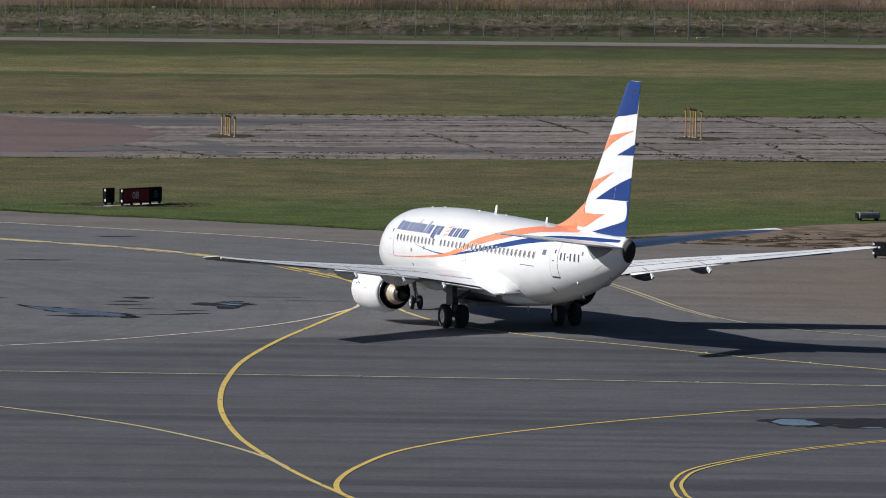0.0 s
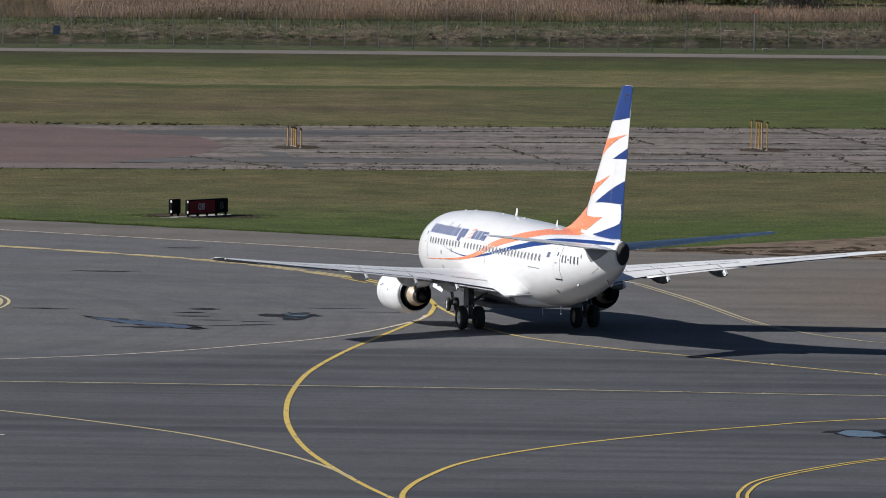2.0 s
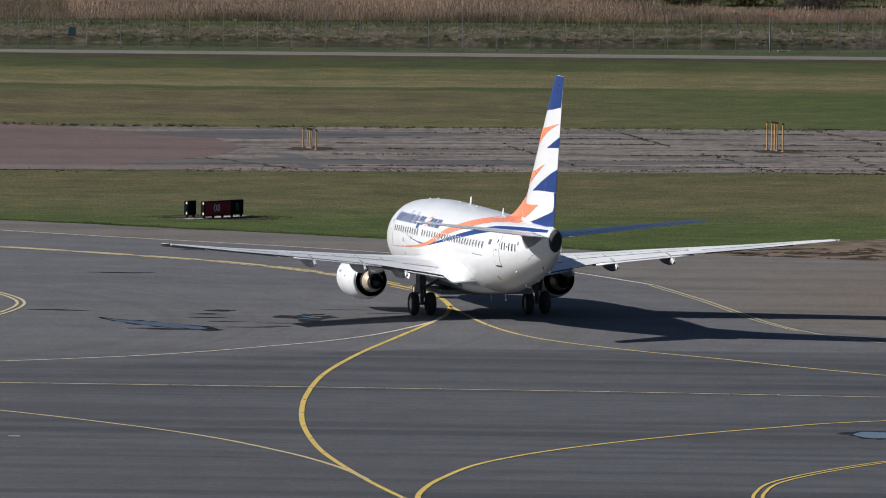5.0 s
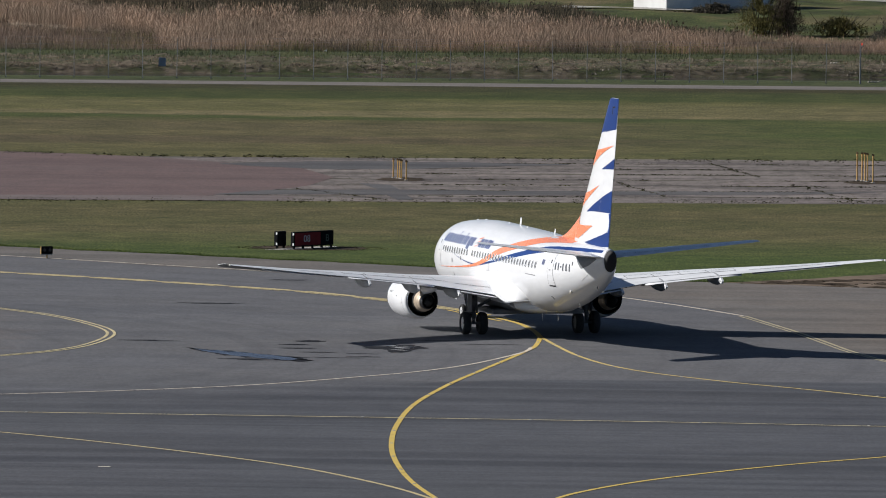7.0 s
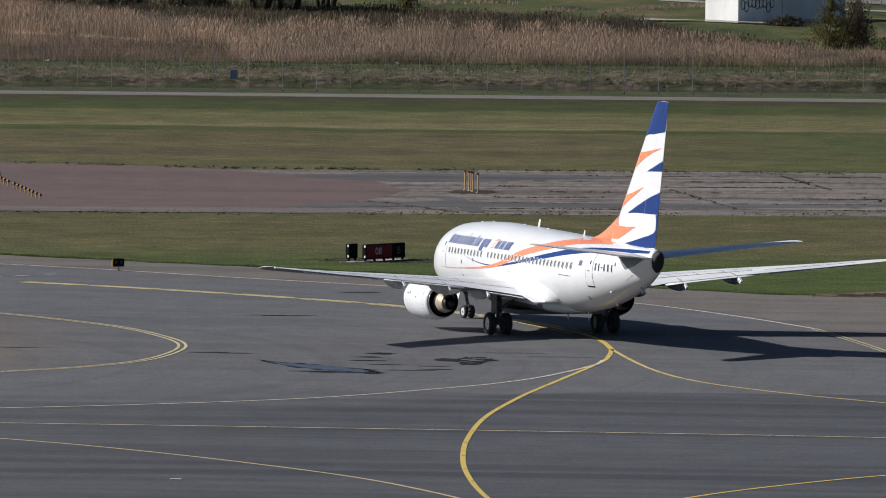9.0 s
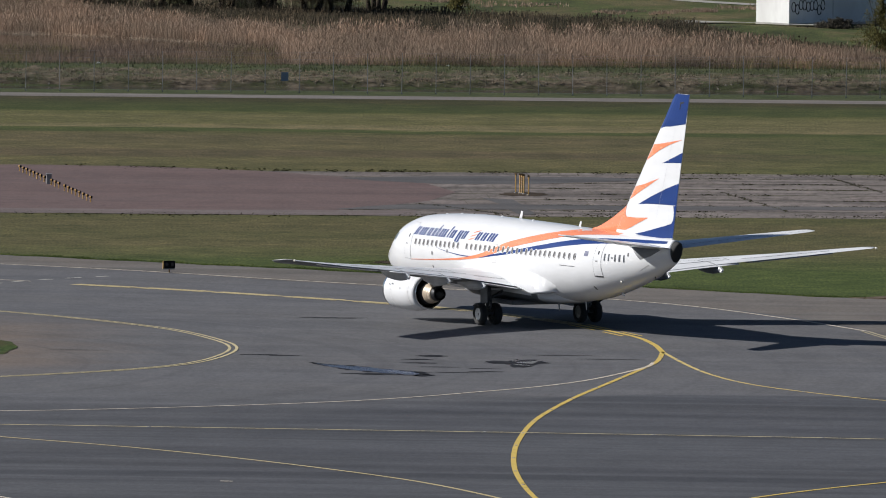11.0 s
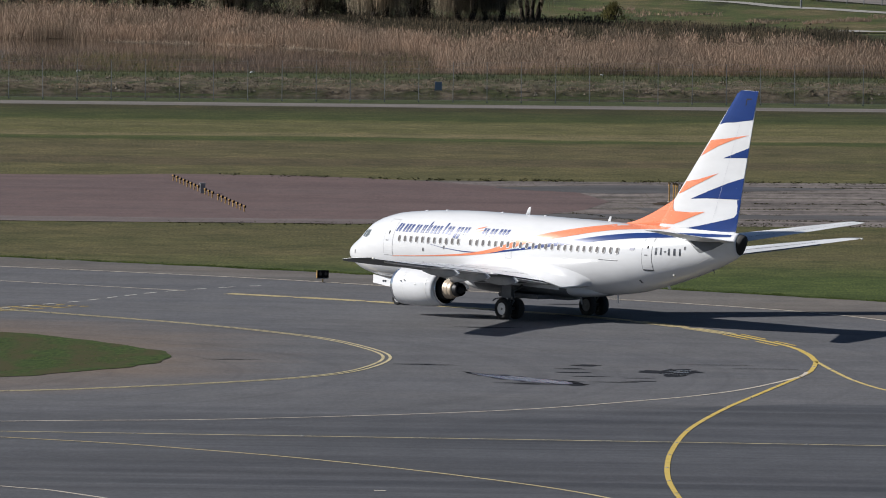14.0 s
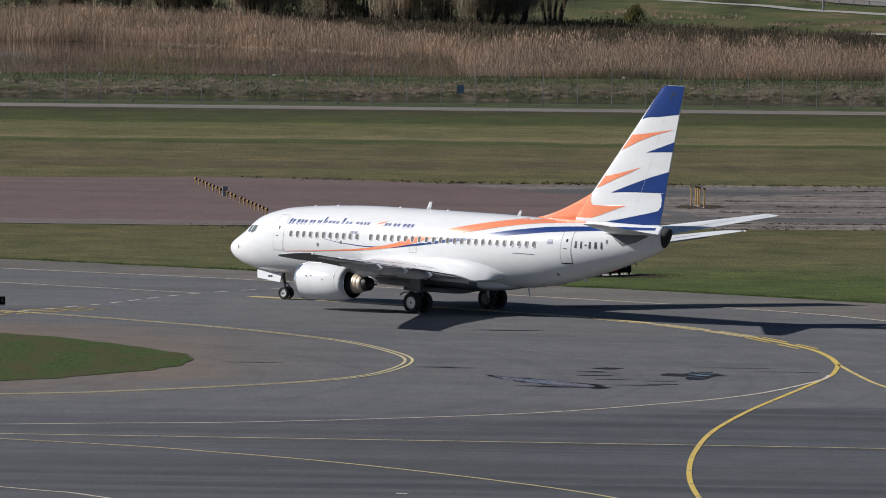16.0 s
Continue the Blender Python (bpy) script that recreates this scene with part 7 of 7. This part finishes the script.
line = [Vector((p.x, p.y, land_height(p.x, p.y))) for p in spline([(-11.5, 531, 0), (-2.7, 517.5, 0), (14, 496, 0), (40, 470, 0)], 8)]
for a, b in zip(line, line[1:]):
    part("rail_beam", rod(rod(bmesh.new(), a + Vector((0, 0, 0.55)), b + Vector((0, 0, 0.55)), 0.06, 0.06, 6), a + Vector((0, 0, 0.75)), b + Vector((0, 0, 0.75)), 0.06, 0.06, 6), FENCE_STEEL, rail)
    part("rail_post", rod(bmesh.new(), a, a + Vector((0, 0, 0.8)), 0.05, 0.05, 6), FENCE_STEEL, rail)
lp = thing("street_lamp", pose(-8.3, 510, land_height(-8.3, 510)), "slim grey lamp post beside the road", "street lamp")
part("post", rod(bmesh.new(), (0, 0, 0), (0, 0, 7), 0.10, 0.06), FENCE_STEEL, lp)
part("arm", rod(bmesh.new(), (0, 0, 7), (0.9, 0.5, 7.3), 0.05, 0.04), FENCE_STEEL, lp)
part("lamp_head", box(bmesh.new(), 0.7, 1.3, 0.4, 0.65, 7.24, 7.38, 0.03), GREY_METAL, lp)


# ---------------------------------------------------------------- grass tufts and weeds on the airfield
def edge_y(x):
    return curve_at([(a, b) for a, b in EDGE], x)[0]


def verge_place(rnd):
    x = rnd.uniform(-58, 7)
    return x, edge_y(x) + 0.9 * noise.noise((x * 0.35, 7, 1)) + abs(rnd.gauss(0, 0.8)) - 0.2


blades("verge_grass", 26000, verge_place, lambda x, y: 0.105 + 0.04 * noise.noise((x * 1.1, y * 0.5, 4)), 0.16, LUSH, "ragged grass along the apron edge", "grass", 0.0, 0.7)


def sign_place(rnd):
    a = rnd.uniform(0, 6.28)
    r = 0.7 + 0.5 * rnd.random()
    return -17.3 + 3.8 * r * math.cos(a), 109.2 + 2.0 * r * math.sin(a)


blades("sign_weeds", 700, sign_place, lambda x, y: 0.11, 0.16, WEED, "dark trampled weeds round the runway sign", "weeds", 0.0, 0.9)


def island_place(rnd):
    x, y = rnd.uniform(-62, -36), rnd.uniform(12, 54)
    d = ((x + 62) / 25.2) ** 2 + ((y - 34) / 20.0) ** 2
    return (x, y) if d < 0.92 else None


blades("island_tufts", 16000, island_place, lambda x, y: 0.125 + 0.03 * noise.noise((x * 0.4, y * 0.4, 1)), 0.12, LUSH, "uneven tufts on the grass island", "grass", 0.0, 0.9)


def soil_streaks():
    rnd = random.Random(71)
    out = []
    while len(out) < 260:
        x = rnd.uniform(8, 38)
        y = edge_y(x) + rnd.random() * (2 + 0.85 * (x - 8))
        if noise.noise((x * 0.25, y * 0.4, 3)) > -0.15:
            out.append((x, y, rnd.uniform(0.12, 0.9) ** 1.7, rnd.uniform(0.05, 0.22), rnd.gauss(0.05, 0.12)))
    return out


STREAKS = soil_streaks()


def soil_place(rnd):
    x, y, half, deep, slope = rnd.choice(STREAKS)
    dx = rnd.gauss(0, 1) * half
    return x + dx, y + slope * dx + rnd.gauss(0, 1) * deep


def soil_clods():
    """Long ragged ridges of turned-up dark soil."""
    verts, faces = [], []
    for k, (x, y, half, deep, slope) in enumerate(STREAKS):
        i, n = len(verts), 16
        for q in range(n):
            a = 2 * math.pi * q / n
            r = 1 + 0.75 * noise.noise((1.7 * math.cos(a), 1.7 * math.sin(a), k * 3.7))
            dx, dy = 1.3 * half * r * math.cos(a), 2.2 * deep * r * math.sin(a)
            verts.append((x + dx, y + dy + slope * dx, 0.0))
        verts.append((x, y, 0.07))
        faces += [(i + q, i + (q + 1) % n, i + n) for q in range(n)]
    return tagged(raw("soil_clods", verts, faces, DARK_SOIL), "long dark clods of turned soil", "soil", kind="stuff")


soil_clods()
blades("soil_weeds", 3000, soil_place, lambda x, y: 0.112, 0.34, WEED, "dark dead weeds scattered on bare soil", "weeds", 0.0, 0.9)


def olive_place(rnd):
    cx, cy, rx, ry = rnd.choice(((-20, 491, 5, 7), (-9, 476, 4, 4), (-3, 480, 3, 3), (2, 490, 5, 5), (-26, 500, 3, 4)))
    a, r = rnd.uniform(0, 6.28), rnd.random() ** 0.5
    x, y = cx + rx * r * math.cos(a), cy + ry * r * math.sin(a)
    return (x, y) if noise.noise((x * 0.5, y * 0.25, 16)) > -0.05 else None


blades("meadow_straw", 5000, olive_place, lambda x, y: 0.36 + 0.15 * noise.noise((x * 0.4, y * 0.4, 1)), 0.07, REED, "patches of dead brown grass in the meadow", "grass", 0.0, 0.7)


def weed_place(rnd):
    row = rnd.choice((157.6, 163.8, 170.2, 176.6, 183.0, 189.4, 195.8, 202.2))
    x = rnd.uniform(-12, 44)
    keep = 1.2 * noise.noise((x * 0.11, row * 3.1, 3)) + 0.7 * noise.noise((x * 0.8, row, 8)) + 0.008 * (x - 4)
    return (x, row + 0.07 * x + rnd.gauss(0, 0.35)) if keep > 0.30 - 0.22 * rnd.random() else None


blades("joint_weeds", 20000, weed_place, lambda x, y: 0.116, 0.40, WEED, "dark weeds growing in the slab joints", "weeds", 0.0, 0.9)


def crack_place(rnd):
    k = rnd.randrange(7)
    u = rnd.random()
    x0, y0, x1, y1 = ((19, 207, 24, 186), (26, 206, 30, 168), (6, 204, 9, 188), (-1, 186, 3, 165), (11, 180, 15, 160), (20, 178, 22, 160), (-19.5, 170, -14, 159))[k]
    return x0 + (x1 - x0) * u + 0.5 * noise.noise((u * 9, k, 1)) + rnd.gauss(0, 0.06), y0 + (y1 - y0) * u + rnd.gauss(0, 0.3)


blades("crack_weeds", 5000, crack_place, lambda x, y: 0.12, 0.14, WEED, "weeds along cracks in the old slabs", "weeds", 0.0, 0.9)


def rim_place(rnd):
    x = rnd.uniform(-44, 44)
    top = rnd.random() < 0.6
    y = (curve_at([(-62, 209), (-44.6, 211.0), (-33.5, 208.2), (-26, 207.4), (-3, 207.4), (44, 212.4)], x)[0] if top else curve_at([(-62, 154.6), (-26, 156.4), (-10, 158.2), (44, 164.8)], x)[0])
    keep = noise.noise((x * 0.3, 3 if top else 9, 3)) + 0.8 * noise.noise((x * 1.7, 2, 8)) - (0.05 if x < -24 else 0)
    return (x, y + rnd.gauss(0, 1.0) + 0.8 * noise.noise((x * 0.4, 5, 1))) if keep > 0.05 - 0.25 * rnd.random() else None


blades("rim_weeds", 9000, rim_place, lambda x, y: 0.112, 0.40, WEED, "dark ragged weeds along the old runway edge", "weeds", 0.0, 0.9)


# ---------------------------------------------------------------- slabs of the old runway, last
def slab_mesh(w, d):
    bm = bmesh.new()
    t = [bm.verts.new((x, y, 0.0)) for x, y in ((-w / 2 + 0.004, -d / 2 + 0.05), (w / 2 - 0.004, -d / 2 + 0.05), (w / 2 - 0.004, d / 2 - 0.05), (-w / 2 + 0.004, d / 2 - 0.05))]
    b = [bm.verts.new((x, y, -0.06)) for x, y in ((-w / 2, -d / 2), (w / 2, -d / 2), (w / 2, d / 2), (-w / 2, d / 2))]
    bm.faces.new(t)
    for i in range(4):
        bm.faces.new((b[i - 1], b[i], t[i], t[i - 1]))
    me = bpy.data.meshes.new("slab")
    bm.to_mesh(me)
    bm.free()
    me.materials.append(SLAB)
    return me


old = thing("old_runway", pose(0, 0, 0), "cracked pale concrete slabs of a disused runway with weeds", "runway", kind="structure")
SLABS = [slab_mesh(7.49, 5.98), slab_mesh(7.485, 5.90), slab_mesh(7.49, 5.82)]
rnd = random.Random(77)
for j in range(8):
    for i in range(-5, 26):
        x = 2.0 + 7.5 * i + (3.2 if j % 2 else 0) * 0.4
        y = 160.8 + 6.35 * j + 0.072 * x
        if x < -34 + (2.5 if j > 5 else 0):
            continue
        shared("slab", rnd.choice(SLABS), old, Matrix.Translation((x, y, rnd.uniform(-0.006, 0.002))) @ pose(0, 0, 0, rnd.uniform(-0.02, 0.02), rnd.uniform(-0.02, 0.02), 4.1))
# ---------------------------------------------------------------- movement
TAXI = [
    (0, 3.263, 13.28, 111.35), (0.5, 2.654, 14.87, 110.18), (1, 2.076, 16.45, 109.21), (1.5, 1.497, 18.02, 108.25), (2, 0.938, 19.62, 107.28),
    (2.5, 0.399, 21.26, 106.31), (3, -0.12, 22.97, 105.64), (3.5, -0.639, 24.7, 105.08), (6, -3.214, 34.42, 104.21), (6.5, -3.693, 36.49, 104.67),
    (7, -4.232, 38.58, 105.5), (7.5, -4.82, 40.75, 106.63), (8, -5.439, 43.02, 108.0), (8.5, -6.128, 45.39, 109.64), (9, -6.846, 47.81, 111.1),
    (11.5, -11.398, 59.33, 120.81), (12, -12.566, 61.26, 123.05), (12.5, -13.763, 63.19, 125.35), (13, -15.071, 65.14, 127.58), (13.5, -16.449, 67.06, 129.83),
    (14, -17.896, 68.91, 132.07), (14.5, -19.423, 70.68, 134.01), (15, -21.04, 72.42, 135.84), (15.5, -22.717, 74.15, 137.55), (16, -24.444, 75.85, 139.14),
]


def motions():
    walk(jet, [(t, pose(x, y, RIDE, 0, 0, h)) for t, x, y, h in TAXI])
    # the wheels roll with the way covered; the nose pair steers into the turn
    run, way, steer = 0.0, [(0.0, 0.0)], [(0.0, 0.0)]
    for (t0, x0, y0, h0), (t1, x1, y1, h1) in zip(TAXI, TAXI[1:]):
        step = math.hypot(x1 - x0, y1 - y0)
        run += step
        way.append((t1, run))
        steer.append((t1, math.atan(12.58 * radians(h1 - h0) / step)))
    steer[0] = (0.0, steer[1][1])
    hinge = P(4.0, 0, 0.345 - RIDE)
    for ob, centre, r in WHEELS:
        rows = []
        for k in range(161):
            t = k / 10
            roll = Matrix.Rotation(curve_at(way, t)[0] / r, 4, 'Y')
            if r < 0.5:
                rows.append((t, Matrix.Translation(hinge) @ Matrix.Rotation(curve_at(steer, t)[0], 4, 'Z') @ Matrix.Translation(centre - hinge) @ roll))
            else:
                rows.append((t, Matrix.Translation(centre) @ roll))
        walk(ob, rows)


motions()
